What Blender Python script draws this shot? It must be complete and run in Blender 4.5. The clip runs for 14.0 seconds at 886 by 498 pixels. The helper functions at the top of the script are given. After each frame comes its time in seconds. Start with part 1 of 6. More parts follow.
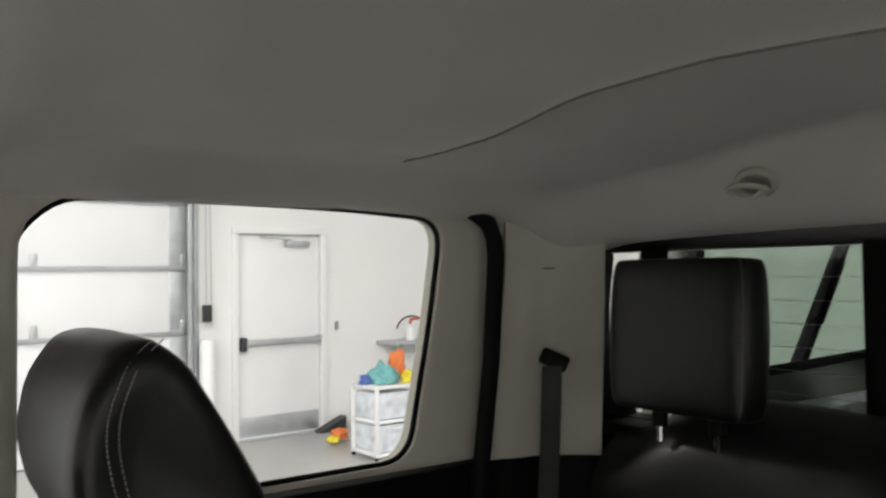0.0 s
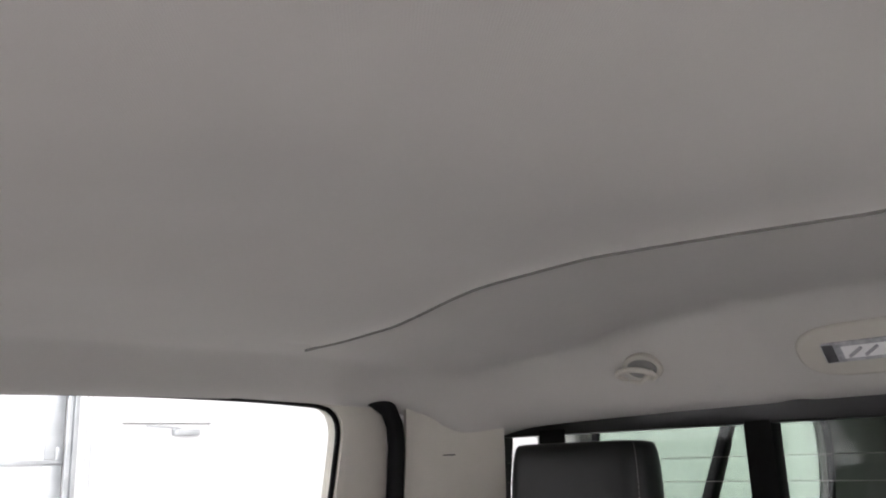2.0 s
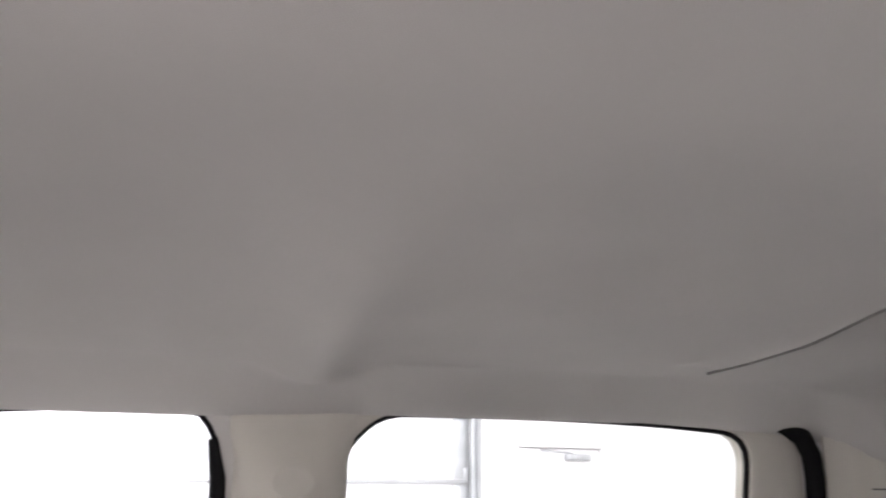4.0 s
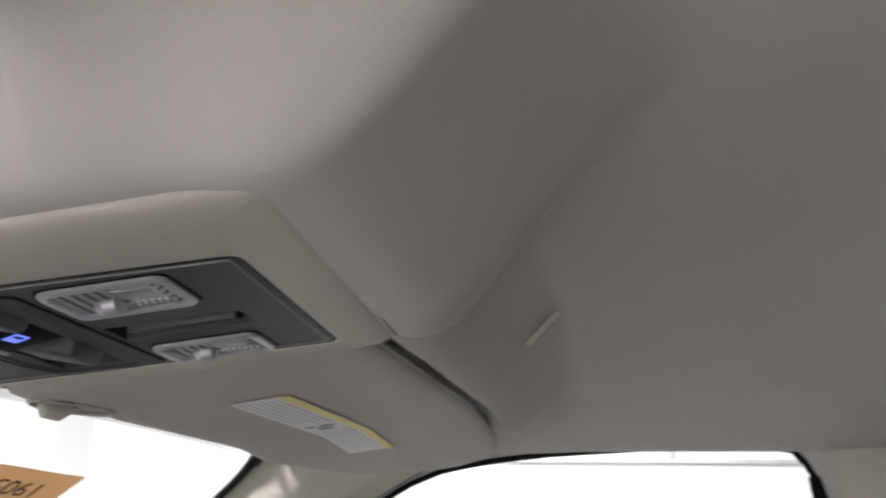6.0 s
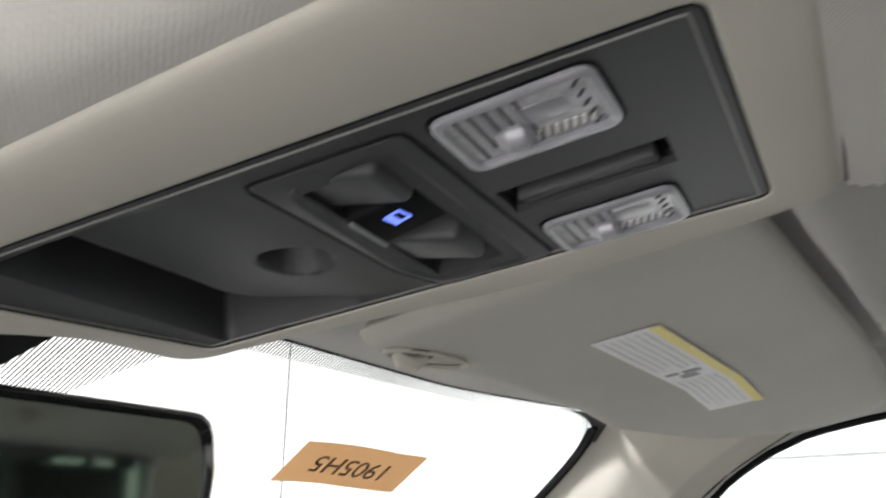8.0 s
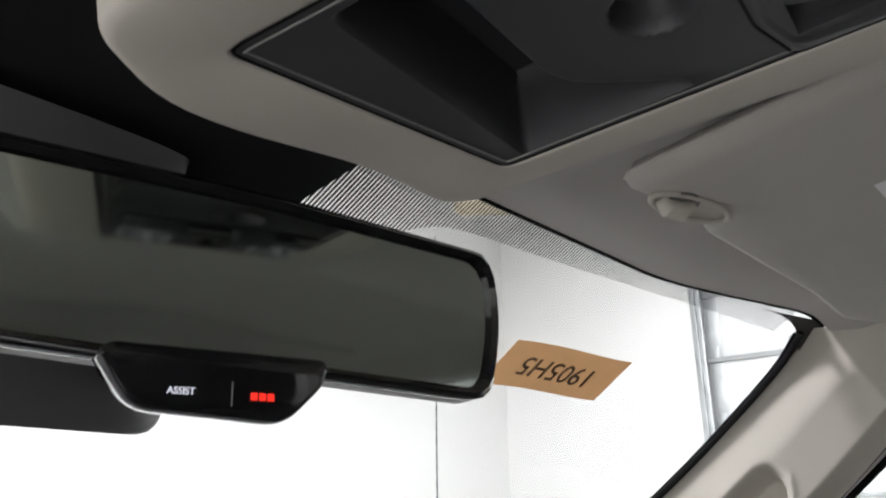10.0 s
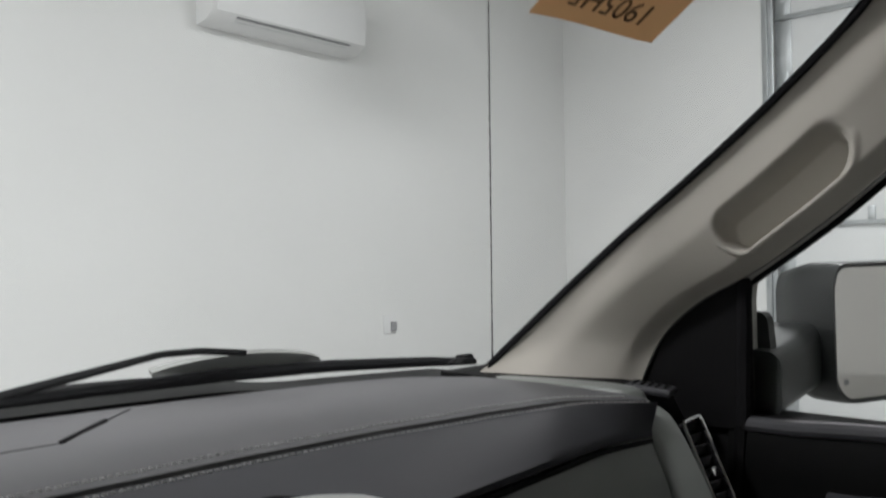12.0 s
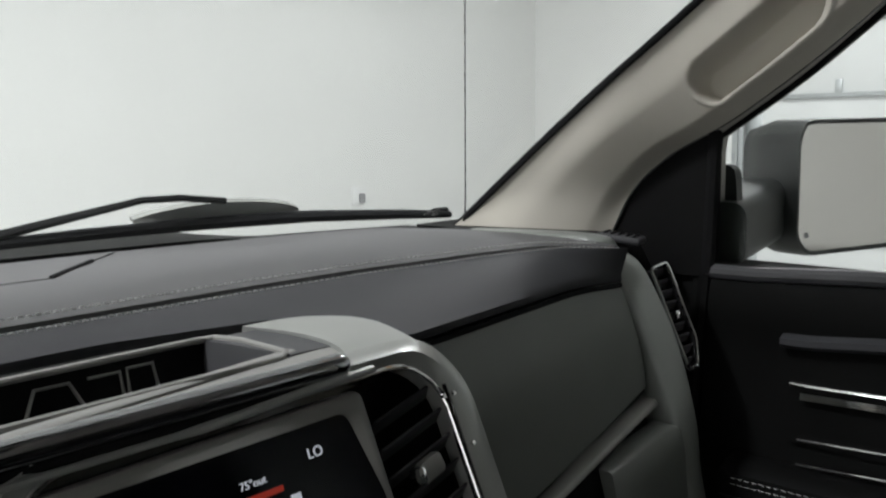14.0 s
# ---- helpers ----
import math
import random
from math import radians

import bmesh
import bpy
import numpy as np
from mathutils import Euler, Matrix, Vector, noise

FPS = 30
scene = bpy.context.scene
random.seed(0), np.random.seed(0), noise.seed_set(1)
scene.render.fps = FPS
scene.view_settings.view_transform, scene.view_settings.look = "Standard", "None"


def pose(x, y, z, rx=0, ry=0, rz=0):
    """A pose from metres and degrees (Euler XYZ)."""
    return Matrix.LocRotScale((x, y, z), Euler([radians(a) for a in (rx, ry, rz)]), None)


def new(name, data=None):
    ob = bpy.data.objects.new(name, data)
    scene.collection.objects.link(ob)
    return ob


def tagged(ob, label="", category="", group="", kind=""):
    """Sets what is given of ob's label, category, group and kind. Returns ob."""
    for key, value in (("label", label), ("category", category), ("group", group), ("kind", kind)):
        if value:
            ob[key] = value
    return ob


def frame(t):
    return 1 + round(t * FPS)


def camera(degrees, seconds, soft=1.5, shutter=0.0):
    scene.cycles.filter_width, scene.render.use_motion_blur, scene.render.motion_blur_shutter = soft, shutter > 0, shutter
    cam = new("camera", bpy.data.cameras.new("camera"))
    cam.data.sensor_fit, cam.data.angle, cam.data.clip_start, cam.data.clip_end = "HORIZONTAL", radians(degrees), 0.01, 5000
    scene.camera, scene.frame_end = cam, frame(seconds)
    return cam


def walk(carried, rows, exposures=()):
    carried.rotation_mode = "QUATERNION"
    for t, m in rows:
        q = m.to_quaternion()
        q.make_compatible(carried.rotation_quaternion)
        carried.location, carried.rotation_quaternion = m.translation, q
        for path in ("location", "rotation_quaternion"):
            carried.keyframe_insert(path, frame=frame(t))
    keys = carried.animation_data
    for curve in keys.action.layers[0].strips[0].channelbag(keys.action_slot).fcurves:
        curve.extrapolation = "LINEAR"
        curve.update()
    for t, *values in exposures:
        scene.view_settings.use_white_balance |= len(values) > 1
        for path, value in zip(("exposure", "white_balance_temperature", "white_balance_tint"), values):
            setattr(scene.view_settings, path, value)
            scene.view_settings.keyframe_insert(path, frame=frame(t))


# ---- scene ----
def turned(x, y, z, yaw, pitch, roll):
    return pose(x, y, z, 90 + pitch, 0, yaw) @ pose(0, 0, 0, 0, 0, roll)


cam = camera(55.85, 14.0, soft=2.0, shutter=0.4)
PATH = [
    (0.0, -0.3832, 0.0873, 1.6529, -125.45, 1.74, -0.70),
    (0.5, -0.4266, 0.1016, 1.6567, -129.67, 6.18, -1.01),
    (1.0, -0.4484, 0.0993, 1.6617, -131.56, 11.52, -1.50),
    (1.5, -0.4283, 0.0977, 1.6612, -132.38, 13.56, -1.82),
    (2.0, -0.4056, 0.1106, 1.6575, -132.79, 14.00, -2.14),
    (2.2, -0.4099, 0.1208, 1.6570, -131.00, 14.15, -1.86),
    (4.5, -0.3875, 0.1434, 1.6524, -100.31, 17.15, -0.14),
    (5.0, -0.3768, 0.1886, 1.6289, -93.65, 18.33, -0.75),
    (5.5, -0.3606, 0.2506, 1.6226, -85.08, 19.02, 0.39),
    (6.0, -0.3404, 0.2843, 1.6316, -75.71, 19.47, 1.46),
    (6.5, -0.3042, 0.3162, 1.6250, -68.84, 19.84, 1.14),
    (7.0, -0.2816, 0.3281, 1.6216, -63.81, 20.03, 0.79),
    (7.5, -0.2688, 0.3433, 1.6171, -59.92, 20.26, 0.41),
    (8.0, -0.2653, 0.3858, 1.5971, -57.02, 19.98, -0.18),
    (8.5, -0.2726, 0.4374, 1.5751, -54.56, 19.39, -0.01),
    (8.7, -0.2712, 0.4538, 1.5670, -53.79, 19.39, -0.28),
    (10.8, -0.2712, 0.5121, 1.4879, -47.80, 16.08, -1.03),
    (11.0, -0.2660, 0.5136, 1.4739, -47.31, 13.38, -0.65),
    (11.5, -0.2574, 0.5302, 1.4771, -46.39, 5.14, -0.70),
    (12.0, -0.2345, 0.5279, 1.4496, -45.99, 0.92, -0.84),
    (12.5, -0.2029, 0.5380, 1.4137, -45.82, -2.47, -0.81),
    (13.0, -0.2485, 0.5572, 1.4138, -46.29, -4.60, -0.90),
    (13.5, -0.2529, 0.5400, 1.4162, -47.32, -4.71, -0.52),
    (14.0, -0.2563, 0.5265, 1.4185, -48.16, -7.61, -0.58),
]
walk(cam, [(t, turned(*row)) for t, *row in PATH],
     exposures=[(0.0, -0.2, 6700, 12), (0.5, 0.6, 6600, 15), (1.0, 0.8, 6450, 18), (1.5, 0.9, 6400, 18), (2.0, 0.82, 6400, 18), (4.5, 0.8, 6400, 20), (5.0, 0.5, 6400, 18), (6.0, 0.1, 6450, 15), (7.0, 0.08, 6500, 11), (7.5, 0.35, 6500, 11), (8.0, 0.48, 6400, 10), (8.5, 0.2, 6350, 10), (10.8, -0.65, 6350, 14), (11.0, -1.0, 6350, 13), (11.5, -1.2, 6350, 12), (12.0, -1.3, 6350, 10), (12.5, -1.15, 6350, 8), (14.0, -1.0, 6350, 7)])

# ---- light ----
world = bpy.data.worlds.new("workshop_air")
scene.world = world
world.use_nodes = True
world.node_tree.nodes["Background"].inputs[0].default_value = (0.75, 0.82, 0.9, 1)
world.node_tree.nodes["Background"].inputs[1].default_value = 0.05

ROOM = Matrix.Rotation(radians(2.64), 4, "Z")   # the workshop stands slightly turned against the truck


def room_xyz(u, v, z):
    return ROOM @ Vector((u, v, z))


LAMP_U, LAMP_V = (-2.6, 0.4, 4.4), (-5.4, -0.6, 2.2)      # unseen lamps, added and weighted to light the cab from the driver's side
LAMP_SHARE = ((0.3, 4.6, 2.6), (0.15, 0.2, 0.5), (0.2, 0.4, 1.15))
for u, row in zip(LAMP_U, LAMP_SHARE):
    for v, share in zip(LAMP_V, row):
        data = bpy.data.lights.new("unseen_ceiling_lamp", "AREA")
        data.shape, data.size, data.size_y, data.energy, data.color = "RECTANGLE", 1.2, 0.5, 190 * share, (1.0, 0.975, 0.985)
        ob = new("unseen_ceiling_lamp", data)
        ob.matrix_world = ROOM @ pose(u, v, 4.50)

# ---- materials ----


def mat(name, base, rough=0.5, metal=0.0, var=0.08, scale=6.0, bump=0.15, fine=250.0, fine_kind="noise", spec=0.5, coat=0.0, sheen=0.0, dist=0.001):
    m = bpy.data.materials.new(name)
    m.use_nodes = True
    nt = m.node_tree
    b = nt.nodes["Principled BSDF"]
    b.inputs["Roughness"].default_value, b.inputs["Metallic"].default_value = rough, metal
    b.inputs["Specular IOR Level"].default_value = spec
    b.inputs["Coat Weight"].default_value = coat
    b.inputs["Sheen Weight"].default_value = sheen
    tc = nt.nodes.new("ShaderNodeTexCoord")
    big = nt.nodes.new("ShaderNodeTexNoise")
    big.inputs["Scale"].default_value, big.inputs["Detail"].default_value = scale, 5
    nt.links.new(tc.outputs["Object"], big.inputs["Vector"])
    ramp = nt.nodes.new("ShaderNodeMapRange")
    ramp.inputs["From Min"].default_value, ramp.inputs["From Max"].default_value = 0.3, 0.7
    ramp.inputs["To Min"].default_value, ramp.inputs["To Max"].default_value = 1 - var, 1 + var
    nt.links.new(big.outputs["Fac"], ramp.inputs["Value"])
    mul = nt.nodes.new("ShaderNodeMix")
    mul.data_type, mul.blend_type = "RGBA", "MULTIPLY"
    mul.inputs["Factor"].default_value = 1
    mul.inputs["A"].default_value = (*base, 1)
    nt.links.new(ramp.outputs["Result"], mul.inputs["B"])
    nt.links.new(mul.outputs["Result"], b.inputs["Base Color"])
    if fine_kind == "leather":
        f = nt.nodes.new("ShaderNodeTexVoronoi")
        f.feature = "SMOOTH_F1"
        out = f.outputs["Distance"]
    elif fine_kind == "weave":
        f = nt.nodes.new("ShaderNodeTexVoronoi")
        turn = nt.nodes.new("ShaderNodeMapping")
        turn.inputs["Rotation"].default_value = (0, 0, radians(38))
        f.inputs["Randomness"].default_value = 0.25
        out = f.outputs["Distance"]
    else:
        f = nt.nodes.new("ShaderNodeTexNoise")
        f.inputs["Detail"].default_value = 3
        out = f.outputs["Fac"]
    f.inputs["Scale"].default_value = fine
    nt.links.new(tc.outputs["Object"], f.inputs["Vector"])
    if fine_kind == "weave":
        nt.links.new(tc.outputs["Object"], turn.inputs["Vector"])
        nt.links.new(turn.outputs["Vector"], f.inputs["Vector"])
    r2 = nt.nodes.new("ShaderNodeMapRange")
    r2.inputs["To Min"].default_value, r2.inputs["To Max"].default_value = max(rough - 0.07, 0.02), min(rough + 0.07, 1)
    nt.links.new(big.outputs["Fac"], r2.inputs["Value"])
    nt.links.new(r2.outputs["Result"], b.inputs["Roughness"])
    if bump:
        bp = nt.nodes.new("ShaderNodeBump")
        bp.inputs["Strength"].default_value, bp.inputs["Distance"].default_value = bump, dist
        nt.links.new(out, bp.inputs["Height"])
        nt.links.new(bp.outputs["Normal"], b.inputs["Normal"])
    return m


def glow(name, colour, strength):
    m = bpy.data.materials.new(name)
    m.use_nodes = True
    b = m.node_tree.nodes["Principled BSDF"]
    b.inputs["Base Color"].default_value = (0.02, 0.02, 0.02, 1)
    b.inputs["Emission Color"].default_value, b.inputs["Emission Strength"].default_value = (*colour, 1), strength
    return m


def glass(name, tint, rough=0.0):
    m = bpy.data.materials.new(name)
    m.use_nodes = True
    nt = m.node_tree
    nt.nodes.remove(nt.nodes["Principled BSDF"])
    clear, gloss, mix, lw, pw, ma = (nt.nodes.new(k) for k in ("ShaderNodeBsdfTransparent", "ShaderNodeBsdfGlossy", "ShaderNodeMixShader", "ShaderNodeLayerWeight", "ShaderNodeMath", "ShaderNodeMath"))
    clear.inputs["Color"].default_value = (*tint, 1)
    gloss.inputs["Roughness"].default_value = rough
    pw.operation, ma.operation = "POWER", "MULTIPLY_ADD"
    pw.inputs[1].default_value, ma.inputs[1].default_value, ma.inputs[2].default_value = 5.0, 0.45, 0.022
    nt.links.new(lw.outputs["Facing"], pw.inputs[0])
    nt.links.new(pw.outputs[0], ma.inputs[0])
    nt.links.new(ma.outputs[0], mix.inputs[0])
    nt.links.new(clear.outputs[0], mix.inputs[1])
    nt.links.new(gloss.outputs[0], mix.inputs[2])
    nt.links.new(mix.outputs[0], nt.nodes["Material Output"].inputs["Surface"])
    return m


VISOR = mat("visor_vinyl", (0.40, 0.39, 0.355), 0.7, var=0.05, scale=6, bump=0.3, fine=700, fine_kind="leather", spec=0.25, dist=0.0004)
LINER = mat("headliner_cloth", (0.43, 0.416, 0.390), 0.95, var=0.05, scale=3, bump=0.45, fine=560, fine_kind="weave", spec=0.15, sheen=0.1, dist=0.0004)
TRIM = mat("beige_grey_plastic", (0.44, 0.420, 0.370), 0.74, var=0.05, scale=8, bump=0.18, fine=900, spec=0.2, dist=0.0004)
TRIM_DARK = mat("graphite_plastic", (0.038, 0.039, 0.042), 0.52, var=0.12, scale=12, bump=0.2, fine=1100, spec=0.4, dist=0.0004)
BLACK = mat("black_plastic", (0.004, 0.004, 0.0042), 0.58, var=0.15, scale=10, bump=0.15, fine=900, spec=0.1, dist=0.0004)
RUBBER = mat("black_rubber", (0.006, 0.006, 0.0065), 0.75, var=0.1, scale=15, bump=0.1, fine=500, spec=0.12, dist=0.0004)
LEATHER = mat("black_leather", (0.006, 0.0065, 0.0066), 0.34, var=0.15, scale=7, bump=0.35, fine=650, fine_kind="leather", spec=0.24, dist=0.0005)
DOOR_VINYL = mat("black_door_vinyl", (0.0035, 0.0037, 0.0036), 0.5, var=0.15, scale=7, bump=0.35, fine=650, fine_kind="leather", spec=0.1, dist=0.0005)
DASH = mat("soft_black_dash", (0.072, 0.073, 0.074), 0.62, var=0.12, scale=5, bump=0.3, fine=800, fine_kind="leather", spec=0.32, dist=0.0004)
DASH_ROLL = mat("black_stitched_vinyl", (0.034, 0.035, 0.038), 0.6, var=0.12, scale=5, bump=0.35, fine=800, fine_kind="leather", spec=0.18, dist=0.0004)
DASH_LOW = mat("hard_grey_black_dash", (0.150, 0.161, 0.149), 0.42, var=0.1, scale=6, bump=0.25, fine=900, fine_kind="leather", spec=0.5, dist=0.0004)
THREAD = mat("grey_thread", (0.36, 0.36, 0.355), 0.8, var=0.1, scale=60, bump=0.2, fine=1500)
SEAT_THREAD = mat("dark_grey_thread", (0.15, 0.15, 0.148), 0.8, var=0.1, scale=60, bump=0.2, fine=1500)
SILVER = mat("satin_silver_plastic", (0.33, 0.34, 0.325), 0.33, 0.5, var=0.06, scale=10, bump=0.05, fine=1200)
CHROME = mat("bright_chrome", (0.75, 0.75, 0.75), 0.06, 1.0, var=0.02, scale=10, bump=0)
PIANO = mat("gloss_black", (0.012, 0.012, 0.013), 0.08, var=0.05, scale=10, bump=0, spec=0.6, coat=0.5)
MIRROR = mat("mirror_glass", (0.44, 0.48, 0.44), 0.02, 1.0, var=0.01, scale=4, bump=0)
SIDE_MIRROR = mat("side_mirror_glass", (0.74, 0.72, 0.69), 0.03, 1.0, var=0.02, scale=4, bump=0)
SCREEN = mat("dark_screen_glass", (0.003, 0.0035, 0.006), 0.10, var=0.05, scale=10, bump=0, spec=0.2)
BLACK_CHROME = mat("black_chrome", (0.40, 0.40, 0.42), 0.05, 1.0, var=0.01, scale=10, bump=0)
GREY_TRAY = mat("grey_tray_plastic", (0.19, 0.19, 0.18), 0.45, var=0.08, scale=12, bump=0.15, fine=900, dist=0.0004)
# dark tone for joints and for shade drawn at seam, housing and pin
JOINT_SHADE = mat("dark_joint_shade", (0.13, 0.125, 0.115), 0.95, var=0.2, scale=60, bump=0.2, fine=700)
LENS_RIM = mat("frosted_lens_rim", (0.30, 0.30, 0.32), 0.3, 0.2, var=0.1, scale=60, bump=0.1)
CLEAR_LENS = mat("clear_ribbed_lens", (0.44, 0.44, 0.46), 0.16, 0.12, var=0.25, scale=140, bump=0.2, fine=300, dist=0.003)
PAPER = mat("white_label", (0.72, 0.72, 0.72), 0.55, var=0.04, scale=20, bump=0.05)
YELLOW = mat("yellow_label", (0.70, 0.60, 0.18), 0.55, var=0.04, scale=20, bump=0.05)
PALE_INK = mat("pale_ink", (0.60, 0.60, 0.61), 0.7, var=0.05, scale=30, bump=0)
INK = mat("grey_ink", (0.30, 0.30, 0.31), 0.7, var=0.05, scale=30, bump=0)
PEN = mat("black_marker", (0.13, 0.085, 0.05), 0.7, var=0.1, scale=80, bump=0)
KRAFT = mat("brown_kraft_paper", (0.50, 0.32, 0.16), 0.75, var=0.08, scale=40, bump=0.2, fine=600)
nt = KRAFT.node_tree                                       # thin paper lets the light behind it through
thru, mixed = nt.nodes.new("ShaderNodeBsdfTranslucent"), nt.nodes.new("ShaderNodeMixShader")
thru.inputs["Color"].default_value, mixed.inputs[0].default_value = (0.62, 0.48, 0.33, 1), 0.5
nt.links.new(nt.nodes["Principled BSDF"].outputs[0], mixed.inputs[1])
nt.links.new(thru.outputs[0], mixed.inputs[2])
nt.links.new(mixed.outputs[0], nt.nodes["Material Output"].inputs["Surface"])
SCREEN_WHITE = glow("lit_white", (0.9, 0.92, 1.0), 0.8)
SCREEN_RED = glow("lit_red", (1.0, 0.03, 0.015), 1.2)
SCREEN_BLUE = glow("lit_blue", (0.16, 0.24, 1.0), 1.1)
GLASS = glass("clear_glass", (0.93, 0.95, 0.94))
PRIVACY = glass("green_privacy_glass", (0.57, 0.65, 0.59))
COVER = mat("satin_grey_cover", (0.10, 0.10, 0.104), 0.36, var=0.1, scale=14, bump=0.12, fine=900, spec=0.45, dist=0.0004)
SHELL = mat("dark_grained_shell", (0.022, 0.024, 0.023), 0.45, var=0.12, scale=12, bump=0.2, fine=900, spec=0.35, dist=0.0004)
FRIT = mat("black_ceramic_border", (0.012, 0.012, 0.013), 0.3, var=0.05, scale=20, bump=0)
WHITE_PAINT = mat("white_body_paint", (0.78, 0.78, 0.77), 0.18, var=0.02, scale=3, bump=0.02, fine=300, coat=0.6)
WALL = mat("white_wall_board", (0.80, 0.80, 0.79), 0.6, var=0.025, scale=0.7, bump=0.05, fine=120)
FLOOR = mat("grey_epoxy_floor", (0.40, 0.395, 0.38), 0.32, var=0.12, scale=1.1, bump=0.06, fine=60)
CEILING = mat("white_ceiling_board", (0.78, 0.78, 0.77), 0.8, var=0.03, scale=1, bump=0.05, fine=80)
DOOR_PAINT = mat("white_door_paint", (0.80, 0.80, 0.80), 0.4, var=0.025, scale=2, bump=0.05, fine=200)
STEEL = mat("galvanised_steel", (0.50, 0.52, 0.53), 0.42, 0.75, var=0.15, scale=9, bump=0.1, fine=150)
PANEL_WHITE = mat("white_ribbed_panel", (0.80, 0.81, 0.81), 0.45, var=0.03, scale=2, bump=0.08, fine=90)
PVC = mat("white_pvc", (0.80, 0.80, 0.80), 0.35, var=0.03, scale=12, bump=0.05)
CLEAR_BOX = mat("cloudy_clear_plastic", (0.66, 0.70, 0.74), 0.3, var=0.22, scale=14, bump=0.3, fine=60, dist=0.004)
TEAL = mat("teal_cloth", (0.16, 0.40, 0.40), 0.9, var=0.3, scale=30, bump=0.6, fine=90, dist=0.006)
ORANGE = mat("orange_cloth", (0.75, 0.20, 0.06), 0.8, var=0.25, scale=30, bump=0.5, fine=90, dist=0.006)
BLUE = mat("blue_cloth", (0.09, 0.16, 0.42), 0.9, var=0.25, scale=30, bump=0.5, fine=90, dist=0.006)
YELLOW_CLOTH = mat("yellow_cloth", (0.72, 0.60, 0.05), 0.9, var=0.25, scale=30, bump=0.5, fine=90, dist=0.006)
RED = mat("red_plastic", (0.50, 0.10, 0.07), 0.45, var=0.1, scale=20, bump=0.05)
DARK_GREEN = mat("shaded_liner", (0.0720, 0.0765, 0.0675), 0.7, var=0.2, scale=8, bump=0.3, fine=120)

# ---- shaping ----


def world_of(ob):
    return world_of(ob.parent) @ ob.matrix_parent_inverse @ ob.matrix_basis if ob.parent else ob.matrix_basis.copy()


def part(name, bm, material, parent=None, label="", sharp=35):
    me = bpy.data.meshes.new(name)
    bmesh.ops.recalc_face_normals(bm, faces=bm.faces[:])
    bm.to_mesh(me)
    bm.free()
    me.materials.append(material)
    me.polygons.foreach_set("use_smooth", [True] * len(me.polygons))
    me.set_sharp_from_angle(angle=radians(sharp))
    ob = new(name, me)
    if parent:
        ob.parent, ob.matrix_parent_inverse = parent, world_of(parent).inverted()
    if label:
        tagged(ob, label)
    return ob


def thing(name, at, label, category, group="", kind=""):
    ob = new(name)
    ob.empty_display_size = 0.05
    ob.matrix_basis = Matrix.Translation(at)
    return tagged(ob, label, category, group, kind)


def setting(ob, label, category):
    return tagged(ob, label, category, kind="structure")


def box(size, m=Matrix.Identity(4), bevel=0.0, seg=2, bm=None):
    bm = bm or bmesh.new()
    made = bmesh.ops.create_cube(bm, size=1, matrix=m @ Matrix.Diagonal((*size, 1)))["verts"]
    if bevel:
        edges = list({e for v in made for e in v.link_edges})
        bmesh.ops.bevel(bm, geom=edges, offset=bevel, segments=seg, profile=0.5, affect="EDGES", clamp_overlap=True)
    return bm


def span(a, b, bevel=0.0, seg=2, bm=None, m=Matrix.Identity(4)):
    """A box from corner a to corner b."""
    a, b = Vector(a), Vector(b)
    return box([abs(k) for k in (b - a)], m @ Matrix.Translation((a + b) / 2), bevel, seg, bm)


def loft(rings, close=True, caps=True, bm=None):
    bm = bm or bmesh.new()
    vs = [[bm.verts.new(p) for p in r] for r in rings]
    n = len(rings[0])
    for a, b in zip(vs, vs[1:]):
        for i in range(n if close else n - 1):
            j = (i + 1) % n
            bm.faces.new((a[i], a[j], b[j], b[i]))
    if caps and close:
        bm.faces.new(vs[0][::-1])
        bm.faces.new(vs[-1])
    return bm


def slab(grid, off, bm=None):
    """A solid sheet: a grid of points and its copy moved by off."""
    bm = bm or bmesh.new()
    off = Vector(off)
    a = [[bm.verts.new(p) for p in r] for r in grid]
    b = [[bm.verts.new(Vector(p) + off) for p in r] for r in grid]
    ny, nx = len(a), len(a[0])
    for i in range(ny - 1):
        for j in range(nx - 1):
            bm.faces.new((a[i][j], a[i][j + 1], a[i + 1][j + 1], a[i + 1][j]))
            bm.faces.new((b[i][j], b[i + 1][j], b[i + 1][j + 1], b[i][j + 1]))
    for i in range(ny - 1):
        for j in (0, nx - 1):
            bm.faces.new((a[i][j], a[i + 1][j], b[i + 1][j], b[i][j]))
    for j in range(nx - 1):
        for i in (0, ny - 1):
            bm.faces.new((a[i][j], a[i][j + 1], b[i][j + 1], b[i][j]))
    return bm


def tube(pts, r, seg=8, bm=None, closed=False):
    bm = bm or bmesh.new()
    pts = [Vector(p) for p in pts]
    rings, n = [], len(pts)
    side = None
    for i, p in enumerate(pts):
        d = (pts[(i + 1) % n] - pts[i - 1]) if closed else (pts[min(i + 1, n - 1)] - pts[max(i - 1, 0)])
        d.normalize()
        if side is None:
            side = d.orthogonal().normalized()
        side = (side - d * side.dot(d)).normalized()
        up = d.cross(side)
        rad = r[i] if isinstance(r, (list, tuple)) else r
        rings.append([p + (side * math.cos(2 * math.pi * k / seg) + up * math.sin(2 * math.pi * k / seg)) * rad for k in range(seg)])
    if closed:
        rings.append(rings[0])
        bm = loft(rings, True, False, bm)
        bmesh.ops.remove_doubles(bm, verts=bm.verts[:], dist=1e-6)
        return bm
    return loft(rings, True, True, bm)


